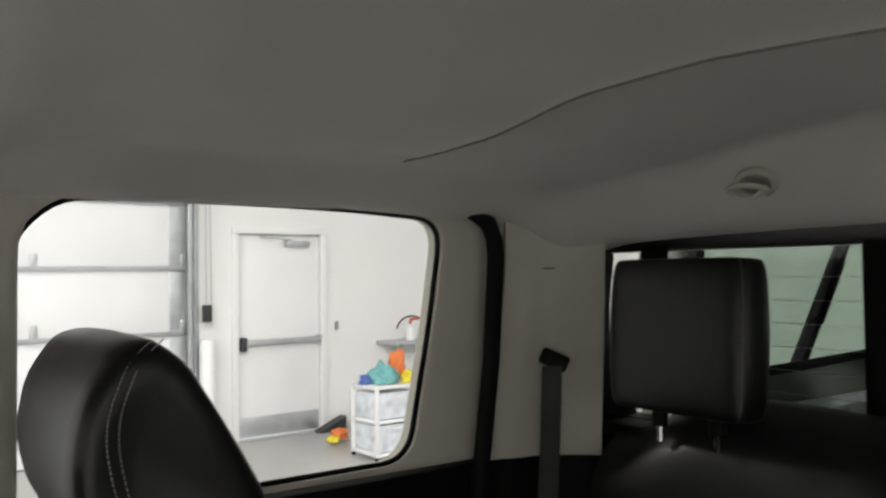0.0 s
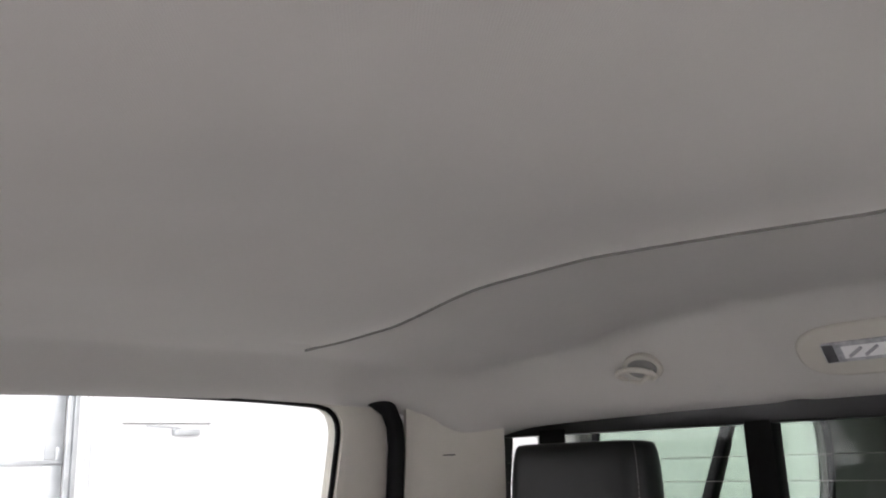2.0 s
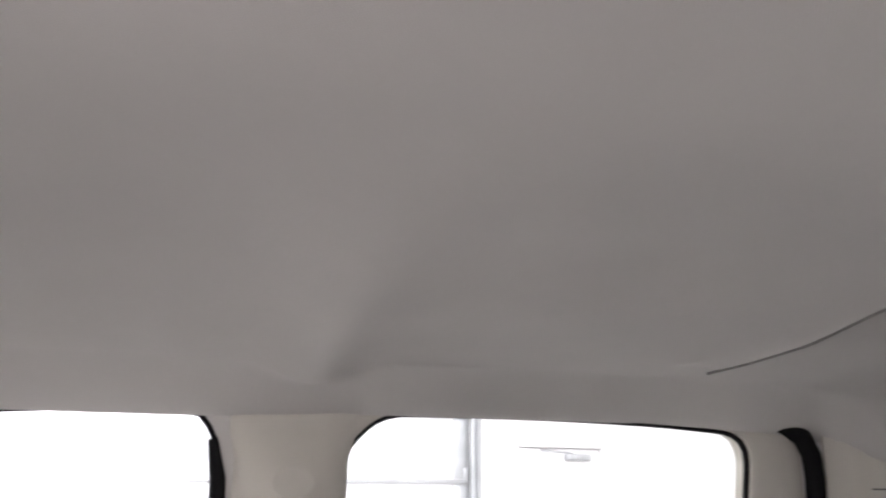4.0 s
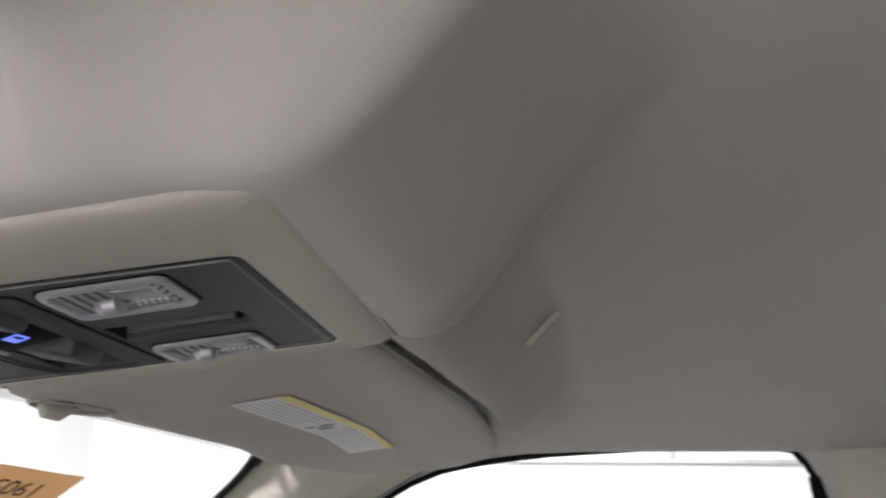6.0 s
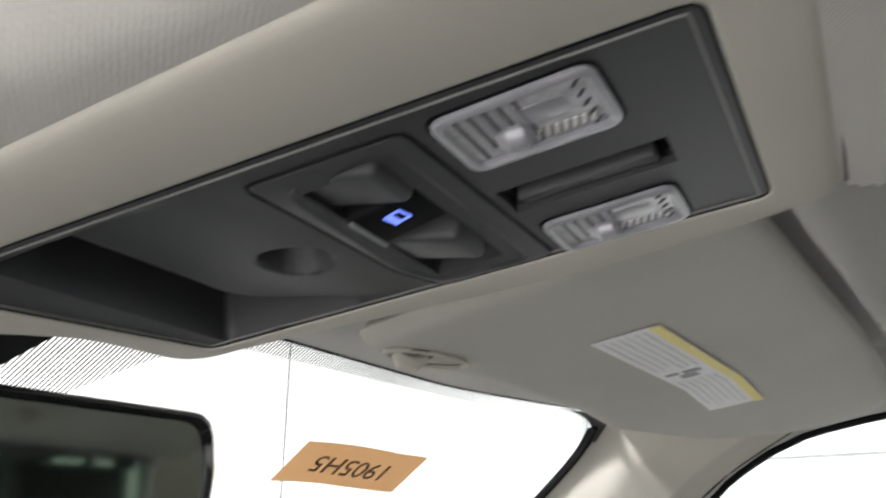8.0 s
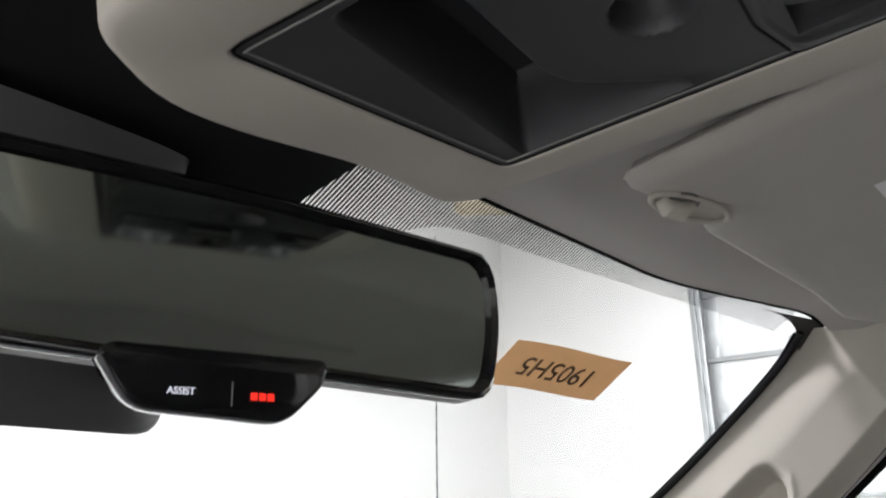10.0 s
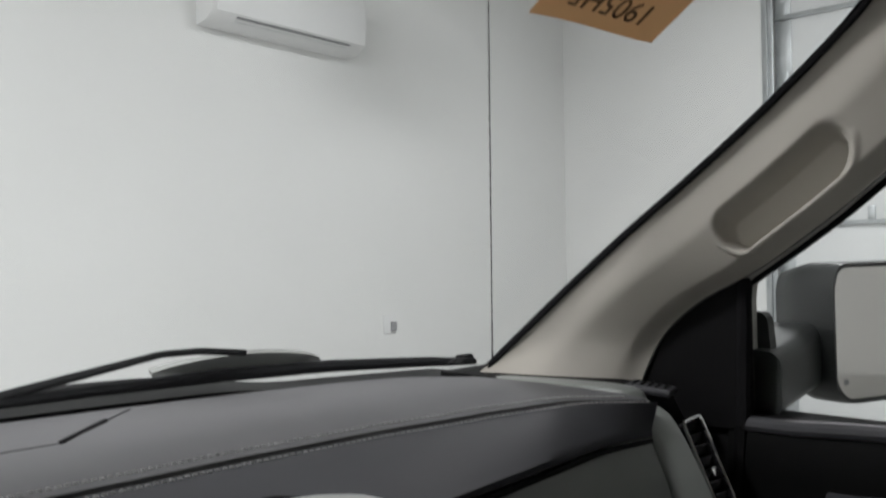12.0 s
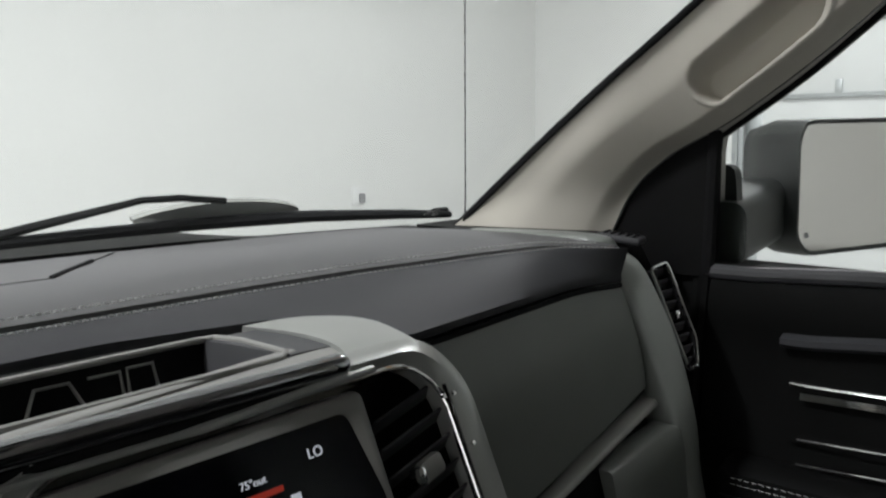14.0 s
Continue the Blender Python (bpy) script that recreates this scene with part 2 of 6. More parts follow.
def prism(outline, m, depth, bevel=0.0, seg=2, bm=None):
    """A flat outline in the xy plane of m, made depth thick along its -z, with rounded rims."""
    bm = bm or bmesh.new()
    if bevel:
        c = Vector((sum(p[0] for p in outline) / len(outline), sum(p[1] for p in outline) / len(outline)))

        def inset(k):
            out = []
            n = len(outline)
            for i, p in enumerate(outline):
                a, b = Vector(outline[i - 1]), Vector(outline[(i + 1) % n])
                t = (b - a).normalized()
                nrm = Vector((-t.y, t.x))
                if nrm.dot(c - Vector(p)) < 0:
                    nrm = -nrm
                out.append(Vector(p) + nrm * k)
            return out
        top_rings = []
        for i in range(seg + 1):
            a = math.pi / 2 * i / seg
            top_rings.append([m @ Vector((*q, -bevel * (1 - math.cos(a)))) for q in inset(bevel * (1 - math.sin(a)))])
        low_rings = []
        for i in range(seg + 1):
            a = math.pi / 2 * (1 - i / seg)
            low_rings.append([m @ Vector((*q, -depth + bevel * (1 - math.cos(a)))) for q in inset(bevel * (1 - math.sin(a)))])
        return loft(top_rings + low_rings, True, True, bm)
    return loft([[m @ Vector((*p, 0)) for p in outline], [m @ Vector((*p, -depth)) for p in outline]], True, True, bm)


def rrect(x0, y0, x1, y1, r, n=5):
    out = []
    for cx, cy, a0 in ((x1 - r, y1 - r, 0), (x0 + r, y1 - r, 90), (x0 + r, y0 + r, 180), (x1 - r, y0 + r, 270)):
        for k in range(n + 1):
            a = radians(a0 + 90 * k / n)
            out.append((cx + r * math.cos(a), cy + r * math.sin(a)))
    return out


def rounded(points, r=0.02, n=4):
    """A polygon with its corners rounded off."""
    out, k = [], len(points)
    for i in range(k):
        p, a, b = Vector(points[i]), Vector(points[i - 1]), Vector(points[(i + 1) % k])
        rr = min(r, (a - p).length * 0.45, (b - p).length * 0.45)
        s, e = p + (a - p).normalized() * rr, p + (b - p).normalized() * rr
        for j in range(n + 1):
            t = j / n
            out.append(((1 - t) ** 2 * s + 2 * t * (1 - t) * p + t * t * e))
    return [tuple(q) for q in out]


def smooth(t):
    t = min(max(t, 0.0), 1.0)
    return t * t * (3 - 2 * t)


def along(pts, t):
    """The point at fraction t of a broken line, by its knots."""
    k = min(max(t, 0), 1) * (len(pts) - 1)
    i = min(int(k), len(pts) - 2)
    f = k - i
    p0, p1, p2, p3 = (Vector(pts[min(max(j, 0), len(pts) - 1)]) for j in (i - 1, i, i + 1, i + 2))
    return 0.5 * (2 * p1 + (p2 - p0) * f + (2 * p0 - 5 * p1 + 4 * p2 - p3) * f * f + (3 * p1 - p0 - 3 * p2 + p3) * f ** 3)


def resample(outline, n):
    """n points evenly along a closed outline."""
    pts = [Vector(p) for p in outline]
    seg = [(pts[(i + 1) % len(pts)] - pts[i]).length for i in range(len(pts))]
    total, out, i, acc = sum(seg), [], 0, 0.0
    for k in range(n):
        d = total * k / n
        while acc + seg[i] < d:
            acc += seg[i]
            i += 1
        out.append(pts[i].lerp(pts[(i + 1) % len(pts)], (d - acc) / max(seg[i], 1e-9)))
    return out


def stitches(pts, length=0.0045, gap=0.0025, r=0.0007, lift=(0, 0, 0.0008)):
    """A row of single threads along a line."""
    bm = bmesh.new()
    pts = [Vector(p) for p in pts]
    run = 0.0
    for a, b in zip(pts, pts[1:]):
        d = (b - a)
        n = max(int(d.length / (length + gap)), 1)
        for k in range(n):
            s = a + d * ((k + 0.15) / n) + Vector(lift)
            e = a + d * ((k + 0.8) / n) + Vector(lift)
            tube([s, (s + e) / 2 + Vector(lift) * 0.8, e], r, 5, bm)
    return bm


def writing(name, text, m, size, material, parent, label="", depth=0.0003, align="CENTER"):
    cu = bpy.data.curves.new(name, "FONT")
    cu.body, cu.size, cu.extrude, cu.align_x, cu.align_y = text, size, depth, align, "CENTER"
    tmp = new("tmp_text", cu)
    bpy.context.view_layer.update()
    me = bpy.data.meshes.new_from_object(tmp)
    bpy.data.objects.remove(tmp)
    me.transform(m)
    me.materials.clear()
    me.materials.append(material)
    ob = new(name, me)
    ob.parent, ob.matrix_parent_inverse = parent, world_of(parent).inverted()
    if label:
        tagged(ob, label)
    return ob


def basis(origin, xdir, ydir):
    """A frame of axes: x along xdir, y near ydir."""
    x = Vector(xdir).normalized()
    z = x.cross(Vector(ydir)).normalized()
    y = z.cross(x)
    return Matrix(((x.x, y.x, z.x, origin[0]), (x.y, y.y, z.y, origin[1]), (x.z, y.z, z.z, origin[2]), (0, 0, 0, 1)))

# ---- truck cab: shell ----


def ws_y(x, z):
    """Where the windshield stands at a place across and at a height."""
    return 0.977 + (1.675 - z) / 0.80 - 0.22 * x * x


def seam_y(x):
    a = abs(x)
    return -0.556 + 0.022 * smooth((a - 0.50) / 0.17) - 0.24 * min(max(0.10 - x, 0), 0.25)


def liner_z(x, y):
    a = abs(x)
    side = smooth((a - 0.58) / 0.21)
    rear = 1 - smooth((y + 0.12) / 0.14)
    ahead = 1.862 - 0.025 * (a / 0.6) ** 2 - 0.018 * smooth((a - 0.46) / 0.22)
    behind = 1.860 - 0.018 * smooth((a - 0.24) / 0.20) - 0.026 * (a / 0.69) ** 2               # a shallow step, then a ledge
    z = ahead * (1 - rear) + behind * rear
    z -= 0.048 * smooth((a - 0.672) / 0.125)                                            # the fold above the doors
    front = smooth((y - 0.50) / 0.12)
    fall = smooth((y - 0.360) / 0.086) * (0.077 + 0.008 * front + 0.025 * max(1 - (a / 0.6) ** 2, 0))
    z -= fall * (1 - (0.97 - 0.22 * front) * side)
    z -= 0.030 * math.exp(-((y + 0.015) / 0.062) ** 2) * smooth((a - 0.05) / 0.45) * (1 - smooth((a - 0.66) / 0.08))       # the bow over the door pillars
    z += 0.014 * math.exp(-((a - 0.26) / 0.20) ** 2) * (math.exp(-((y - 0.17) / 0.12) ** 2) + math.exp(-((y + 0.29) / 0.13) ** 2))   # shallow pressed fields
    z -= 0.016 * min(max(-0.55 - y, 0) / 0.37, 1.0)
    z += (1.717 - 0.012 * (a / 0.7) ** 2 - z) * smooth((-0.925 - y) / 0.14)
    z += 0.028 * math.exp(-((a - 0.35) ** 2 + (y + 0.985) ** 2) / 0.0020)              # dimple round each hook
    z += 0.017 * math.exp(-((a - 0.150) ** 2 / 0.00035 + (y + 0.985) ** 2 / 0.006))
    z -= 0.062 * math.exp(-((a - 0.735) / 0.065) ** 2 - ((y + 0.965) / 0.080) ** 2)          # cloth drawn down over the corner pillar
    # the tongue that carries the console: it spreads forwards, and its flanks meet the roof in a crease
    mid = -0.022 - 0.115 * (y - 0.43)
    if x > mid:
        edge = 0.042 + 0.094 * math.sqrt(max(1 - (max(y - 0.364, 0) / 0.066) ** 2, 0))
        flank = (1 - min(max((x - edge + 0.010) / 0.042, 0), 1)) ** 1.4
    else:
        flank = 1 - smooth((mid - x - 0.116 - 0.030 * smooth((y - 0.43) / 0.3)) / 0.055)
    low = 1.7338 - 0.13 * (y - 0.43) + 0.03 * x + 0.013 * smooth((y - 0.49) / 0.28) * smooth((x + 0.09) / 0.12)
    low -= 0.0022 * (1 - smooth((y - 0.398) / 0.025))
    pod = smooth((y - 0.250 - 0.028 * smooth((x - 0.03) / 0.08)) / 0.145) * flank * (1 - smooth((y - 0.715) / 0.03))
    z += (0.032 - 0.020 * smooth((y - 0.60) / 0.08)) * smooth((y - 0.451 + 0.022 * max(a - 0.15, 0)) / 0.010) * smooth((a - 0.15) / 0.02) * (1 - smooth((a - 0.66) / 0.05))       # hollow over each visor
    z += (low - z) * pod
    z -= 0.018 * smooth((a - 0.62) / 0.07) * smooth((y - 0.66) / 0.08)            # drawn down to the pillar's head
    z += (1.750 - z) * smooth((y - 0.70) / 0.09) * (1 - side)
    z += 0.05 * smooth((y - 0.43) / 0.02) * (1 - smooth((abs(x - mid) - 0.085) / 0.015))
    return z


def strip(y_far, y_near, nx, ny, lip):
    """Rows of the headliner between two lines across the roof."""
    rows = []
    for j in range(ny + 1):
        t = j / ny
        row = []
        for i in range(nx + 1):
            x = -0.80 + 1.60 * i / nx
            y = y_far(x) * (1 - t) + y_near(x) * t
            row.append(Vector((x, y, liner_z(x, y) - lip(t, x))))
        rows.append(row)
    return rows


def fore_edge(x):
    a = abs(x)
    return 0.822 - 0.058 * smooth((a - 0.38) / 0.32) - 1.1 * max(a - 0.72, 0)


liner = part("ceiling", slab(strip(lambda x: seam_y(x) - 0.004, fore_edge, 220, 420, lambda t, x: 0.010 * math.exp(-t * 1.3 / 0.022) * (1 - smooth((abs(x) - 0.57) / 0.04))), (0, 0, 0.012)), LINER, sharp=60)
setting(liner, "beige grey cloth headliner with a crease behind", "headliner")
# black tube stands for the shadowed gap before the glass
part("edge_shade", tube([Vector((x, fore_edge(x) + 0.003, liner_z(x, fore_edge(x)) + 0.001)) for x in np.linspace(-0.70, 0.70, 120)], 0.0022, 6), RUBBER, liner, "dark line painted as the shadow along the glass")
rear_liner = part("ceiling", slab(strip(lambda x: -1.085, lambda x: seam_y(x) + 0.01, 90, 50, lambda t, x: -0.001), (0, 0, 0.012)), LINER, sharp=60)
# dark tube stands for the shadow in the seam's gap
seam_line = [Vector((x, seam_y(x) - 0.005, liner_z(x, seam_y(x)) - 0.0105)) for x in np.linspace(-0.60, 0.60, 120)]
part("seam_shade", tube(seam_line, 0.0020, 8), JOINT_SHADE, liner, "dark line painted as the shade along the seam")
setting(rear_liner, "beige grey cloth headliner over the rear seat", "headliner")
roof = part("roof", slab([[Vector((x, y, 1.93 - 0.05 * (x / 0.8) ** 2)) for x in np.linspace(-0.86, 0.86, 13)] for y in np.linspace(-1.16, 0.84, 9)], (0, 0, 0.004)), WHITE_PAINT)
setting(roof, "white painted steel cab roof", "roof")


def in_frame(outline, y0, y1, z0, z1, n=120):
    """Pairs each point of a window outline with one on the rectangle round it."""
    pts = resample(outline, n)
    c = Vector(((y0 + y1) / 2, (z0 + z1) / 2))
    c = Vector((sum(p.x for p in pts) / n, sum(p.y for p in pts) / n))
    rim = []
    for p in pts:
        d = p - c
        ts = [((y1 if d.x > 0 else y0) - c.x) / d.x if abs(d.x) > 1e-6 else 1e9, ((z1 if d.y > 0 else z0) - c.y) / d.y if abs(d.y) > 1e-6 else 1e9]
        rim.append(c + d * min(ts))
    for corner in ((y0, z0), (y0, z1), (y1, z0), (y1, z1)):
        k = min(range(n), key=lambda i: (rim[i] - Vector(corner)).length)
        rim[k] = Vector(corner)
    if y1 > 1.0:   # the front door ends along the raked pillar
        for k, p in enumerate(rim):
            line = max(1.735 - (p.x - 0.575) * 0.74, 1.275)
            rim[k] = Vector((p.x, min(p.y, max(line + 0.03, 1.2)))) if p.x > 0.55 else p
    return pts, rim


FRONT_WIN = [(0.062, 1.235), (0.082, 1.67), (0.094, 1.728), (0.116, 1.755), (0.16, 1.763), (0.26, 1.760), (0.42, 1.750), (0.50, 1.741), (0.57, 1.728), (0.62, 1.708), (0.667, 1.680),
             (0.75, 1.606), (0.828, 1.540), (0.88, 1.498), (0.931, 1.462), (0.978, 1.431), (1.000, 1.417), (1.003, 1.40), (1.005, 1.235)]
REAR_WIN = rounded([(-0.700, 1.334), (-0.736, 1.55), (-0.762, 1.748), (-0.60, 1.759), (-0.428, 1.763), (-0.252, 1.764), (-0.140, 1.763), (-0.080, 1.702), (-0.066, 1.334)], 0.055, 8)


def side_frame(s, name, outline, y0, y1, z0, z1, material, label):
    pts, rim = in_frame(outline, y0, y1, z0, z1)
    c = Vector((sum(p.x for p in pts) / len(pts), sum(p.y for p in pts) / len(pts)))
    xs = lambda z: 0.80 + 0.02 * smooth((1.76 - z) / 0.5)
    out = lambda p, k: p + (p - c).normalized() * k
    rings = [[(s * 0.86, p.x, p.y) for p in rim], [(s * xs(p.y), p.x, p.y) for p in rim], [(s * xs(p.y), *out(p, 0.018)) for p in pts], [(s * (xs(p.y) + 0.006), *out(p, 0.004)) for p in pts],
             [(s * (xs(p.y) + 0.05), *out(p, 0.004)) for p in pts]]
    ob = part(name, loft(rings, True, False), material, sharp=50)
    setting(ob, label, "door")
    part("seal", tube([(s * (xs(p.y) + 0.018), *out(p, 0.002)) for p in pts], 0.0055, 8, closed=True), RUBBER, ob, "black rubber window seal")
    pane = loft([[(s * (xs(p.y) + 0.024), p.x, p.y) for p in pts], [(s * (xs(p.y) + 0.028), p.x, p.y) for p in pts]])
    return ob, pane


for s in (1, -1):
    if s > 0:      # no driver's door is built, which lets light in on that side
        door, pane = side_frame(s, "door_front", FRONT_WIN, -0.02, 1.10, 1.20, 1.81, LINER, "front door window surround in beige grey trim")
        part("glass_run", tube([(s * 0.812, 0.066, 1.235), (s * 0.810, 0.078, 1.50), (s * 0.807, 0.086, 1.67), (s * 0.806, 0.096, 1.722)], [0.012, 0.012, 0.011, 0.007], 10), RUBBER, door, "black window channel beside the pillar")
        g = part("pane", pane, GLASS, door, "clear side window glass")
        g.visible_shadow = False
    door, pane = side_frame(s, "door_rear", REAR_WIN, -0.85, -0.02, 1.265, 1.81, TRIM, "rear door window surround in beige grey trim")
    g = part("pane", pane, GLASS, door, "clear rear door glass")
    g.visible_shadow = False
    # door aperture weatherstrip behind the rear door
    part("weatherstrip", tube([(s * 0.790, -0.79, 1.772), (s * 0.782, -0.815, 1.760), (s * 0.772, -0.834, 1.742), (s * 0.767, -0.843, 1.715), (s * 0.766, -0.845, 1.68), (s * 0.770, -0.835, 1.5), (s * 0.783, -0.81, 1.25), (s * 0.79, -0.80, 1.0)], 0.0155, 12), RUBBER, door, "black door weatherstrip")
    # lower door skins
    low = part("door_lower", span((s * 0.81, -0.85, 0.62), (s * 0.90, 1.10 if s > 0 else -0.02, 1.245), 0.01), BLACK)
    part("rear_sill", span((s * 0.790, -0.845, 1.20), (s * 0.835, -0.02, 1.322), 0.006), BLACK, low, "black sill below the rear window")
    setting(low, "black lower door body below the windows", "door")

# sail corner in front of the side window, and the dark door edge
for s in (1,):
    ob = part("door_sail", prism(rounded([(1.003, 1.23), (1.16, 1.23), (1.155, 1.30), (1.10, 1.365), (1.03, 1.412), (1.003, 1.425)], 0.01), basis((s * 0.798, 0, 0), (0, 1, 0), (0, 0, 1)) if s > 0 else basis((s * 0.805, 0, 0), (0, 1, 0), (0, 0, 1)), -0.012 if s < 0 else -0.012, 0), BLACK)
    setting(ob, "black door corner panel by the side mirror", "door")
    part("division_bar", tube([(s * 0.803, 1.000, 1.235), (s * 0.803, 0.998, 1.33), (s * 0.800, 0.994, 1.424)], 0.009, 8), RUBBER, ob, "black window channel")

# pillars between the doors
for s in (1, -1):
    rows = []
    for z in np.linspace(0.95, 1.80, 26):
        w0, w1 = -0.088 - 0.012 * smooth((1.2 - z) / 0.3), 0.066
        flare = 0.03 * smooth((z - 1.69) / 0.05)
        rows.append([Vector((s * (0.795 - 0.032 * math.sin(math.pi * t) ** 0.6 * (1 - 0.7 * smooth((z - 1.70) / 0.04))), w0 - flare * 0.4 + (w1 + flare * 0.7 - w0) * t, z)) for t in np.linspace(0, 1, 15)])
    ob = part("pillar_b", slab(rows, (s * 0.01, 0, 0)), TRIM, sharp=50)
    setting(ob, "beige grey plastic pillar trim between the doors", "pillar")
    part("belt_guide", prism([(0.028 * math.cos(a), 0.020 * math.sin(a)) for a in np.linspace(0, 2 * math.pi, 24, endpoint=False)], basis((s * 0.7625, -0.01, 1.665), (0, s, 0), (0, 0, 1)), -0.004, 0), TRIM, ob, "round cap of the belt guide")

# rear corner pillars with the outer seat belts
for s in (1, -1):
    rows = []
    for z in np.linspace(1.0, 1.775, 42):
        k = smooth((1.72 - z) / 0.5)
        a, b = Vector((s * (0.765 + 0.03 * k), -0.868 + 0.03 * k, z)), Vector((s * (0.680 + 0.02 * k), -1.030, z))
        mid = Vector((s * (0.745 + 0.035 * k), -0.965, z))
        row = []
        for t in np.linspace(0, 1, 17):
            p = (1 - t) ** 2 * a + 2 * t * (1 - t) * (mid * 1.0) + t * t * b
            if 0.18 < t < 0.32:
                p += Vector((s * -0.004, 0.004, 0))
            p = Vector(p)
            p.z = min(p.z, liner_z(p.x, p.y) + 0.002)
            row.append(p)
        rows.append(row)
    foot = min(range(len(rows)), key=lambda k: abs(rows[k][8].z - 1.325))
    ob = part("pillar_c", slab(rows[foot:], (s * 0.012, -0.004, 0)), TRIM, sharp=50)
    part("lower_cover", slab(rows[:foot + 1], (s * 0.012, -0.004, 0)), BLACK, ob, "black lower pillar cover")
    setting(ob, "beige grey plastic rear corner pillar trim", "pillar")
    part("cap_line", tube([rows[-7][k] + Vector((-s * 0.002, 0.002, 0)) for k in (6, 7, 8)], 0.0012, 6), TRIM_DARK, ob)
    part("belt_slot", box((0.052, 0.012, 0.03), basis((s * 0.727, -0.945, 1.497), (s * -0.62, -0.78, 0), (0, 0, 1)) @ pose(0, 0, 0, 0, 0, -24) @ pose(0, 0, 0, 90, 0, 0), 0.006), BLACK, ob, "black belt slot")
    web = [[Vector((s * 0.722, -0.935, 1.488)) + Vector((s * (-0.62) * k, -0.78 * k, 0)) + Vector((s * 0.028 * q, 0.006 * q - 0.003 * math.sin(q * 3), -0.42 * q)) for k in (-0.018, -0.006, 0.006, 0.018)] for q in np.linspace(0, 1, 14)]
    belt = part("seat_belt", slab(web, (-s * 0.001, 0.0015, 0)), mat("black_webbing", (0.03, 0.032, 0.03), 0.85, var=0.1, scale=40, bump=0.5, fine=900, fine_kind="weave") if s > 0 else bpy.data.materials["black_webbing"], sharp=60)
    tagged(belt, "black woven seat belt running out of the corner pillar", "seat belt")

# back wall of the cab with its three-part sliding window
BACK_Y = -1.12
wall_back = part("cab_back", span((-0.84, BACK_Y - 0.03, 0.7), (0.84, BACK_Y + 0.02, 1.385)), BLACK)
setting(wall_back, "black trimmed back wall of the cab", "cab wall")
part("header", span((-0.84, BACK_Y - 0.03, 1.690), (0.84, BACK_Y + 0.012, 1.80), 0.004), FRIT, wall_back, "black border above the rear window")
for s in (1, -1):
    part("corner_post", prism(rounded([(0.757, 1.70), (0.86, 1.70), (0.86, 1.38), (0.70, 1.38), (0.742, 1.44), (0.774, 1.52), (0.772, 1.60)], 0.02), basis((0, BACK_Y + 0.012, 0), (s, 0, 0), (0, 0, 1)), -0.03 * s if s < 0 else -0.03, 0), FRIT, wall_back, "black border beside the rear window")
    part("slider_post", span((s * 0.205, BACK_Y - 0.02, 1.38), (s * 0.252, BACK_Y + 0.012, 1.70), 0.004), BLACK, wall_back, "black window post")
    g = part("pane", span((s * 0.25, BACK_Y - 0.012, 1.38), (s * 0.78, BACK_Y - 0.008, 1.70)), GLASS, wall_back, "clear rear side pane")
    g.visible_shadow = False
    for k in range(7):
        z = 1.42 + 0.037 * k
        part("heating_line", span((s * 0.25, BACK_Y - 0.0075, z), (s * 0.77, BACK_Y - 0.0065, z + 0.0010)), GREY_TRAY, wall_back)
g = part("pane", span((-0.21, BACK_Y - 0.016, 1.38), (0.21, BACK_Y - 0.012, 1.70)), GLASS, wall_back, "clear sliding pane")
g.visible_shadow = False
for k in range(7):
    z = 1.42 + 0.037 * k
    part("heating_line", span((-0.21, BACK_Y - 0.0115, z), (0.21, BACK_Y - 0.0105, z + 0.0010)), GREY_TRAY, wall_back)
part("upper_tab", span((0.60, BACK_Y + 0.012, 1.668), (0.66, BACK_Y + 0.018, 1.70), 0.002), BLACK, wall_back)

# windshield with its black rim and shade dots
N = 41
grid = [[Vector((x, ws_y(x, z), z)) for x in np.linspace(-0.735, 0.735, N)] for z in np.linspace(1.262, 1.80, 25)]
shield = part("windshield", slab(grid, (0, 0.004, 0.003)), GLASS)
setting(shield, "clear raked windshield", "windshield")
shield.visible_shadow = False
up = Vector((0, -1, 0.8)).normalized()
bm = bmesh.new()
count = 400
for k in range(count):
    x = -0.66 + 1.32 * k / count
    top = 1.778 - 0.024 * (abs(x) / 0.69) ** 2
    reach = 0.026 - 0.006 * smooth((abs(x) - 0.15) / 0.5) + 0.056 * math.exp(-((abs(x) - 0.085) / 0.055) ** 2)
    if -0.24 < x < 0.045:
        continue
    w, lean = 0.00105, -0.30 * reach
    a, b = Vector((x, ws_y(x, top) - 0.002, top)), Vector((x + lean, ws_y(x + lean, top - reach) - 0.002, top - reach))
    vs = [bm.verts.new(p) for p in (a + Vector((-w, 0, 0)), a + Vector((w, 0, 0)), b + Vector((w * 0.6, 0, 0)), b + Vector((-w * 0.6, 0, 0)))]
    bm.faces.new(vs)
dots = part("shade_dots", bmesh.ops.solidify(bm, geom=bm.faces[:], thickness=0.0004) and bm, FRIT, shield, "rows of black ceramic shade dots")
tagged(dots, kind="stuff")
part("upper_border", slab([[Vector((x, ws_y(x, z) - 0.003, z)) for x in np.linspace(-0.72, 0.72, N)] for z in (1.772, 1.80)], (0, 0.001, 0)), FRIT, shield, "black ceramic border")
part("mirror_patch", slab([[Vector((x, ws_y(x, z) - 0.0035, z)) for x in np.linspace(-0.235, max(0.034 + 0.93 * (z - 1.717), 0.01), 13)] for z in np.linspace(1.69, 1.80, 9)], (0, 0.001, 0)), FRIT, shield, "black ceramic patch at the mirror")
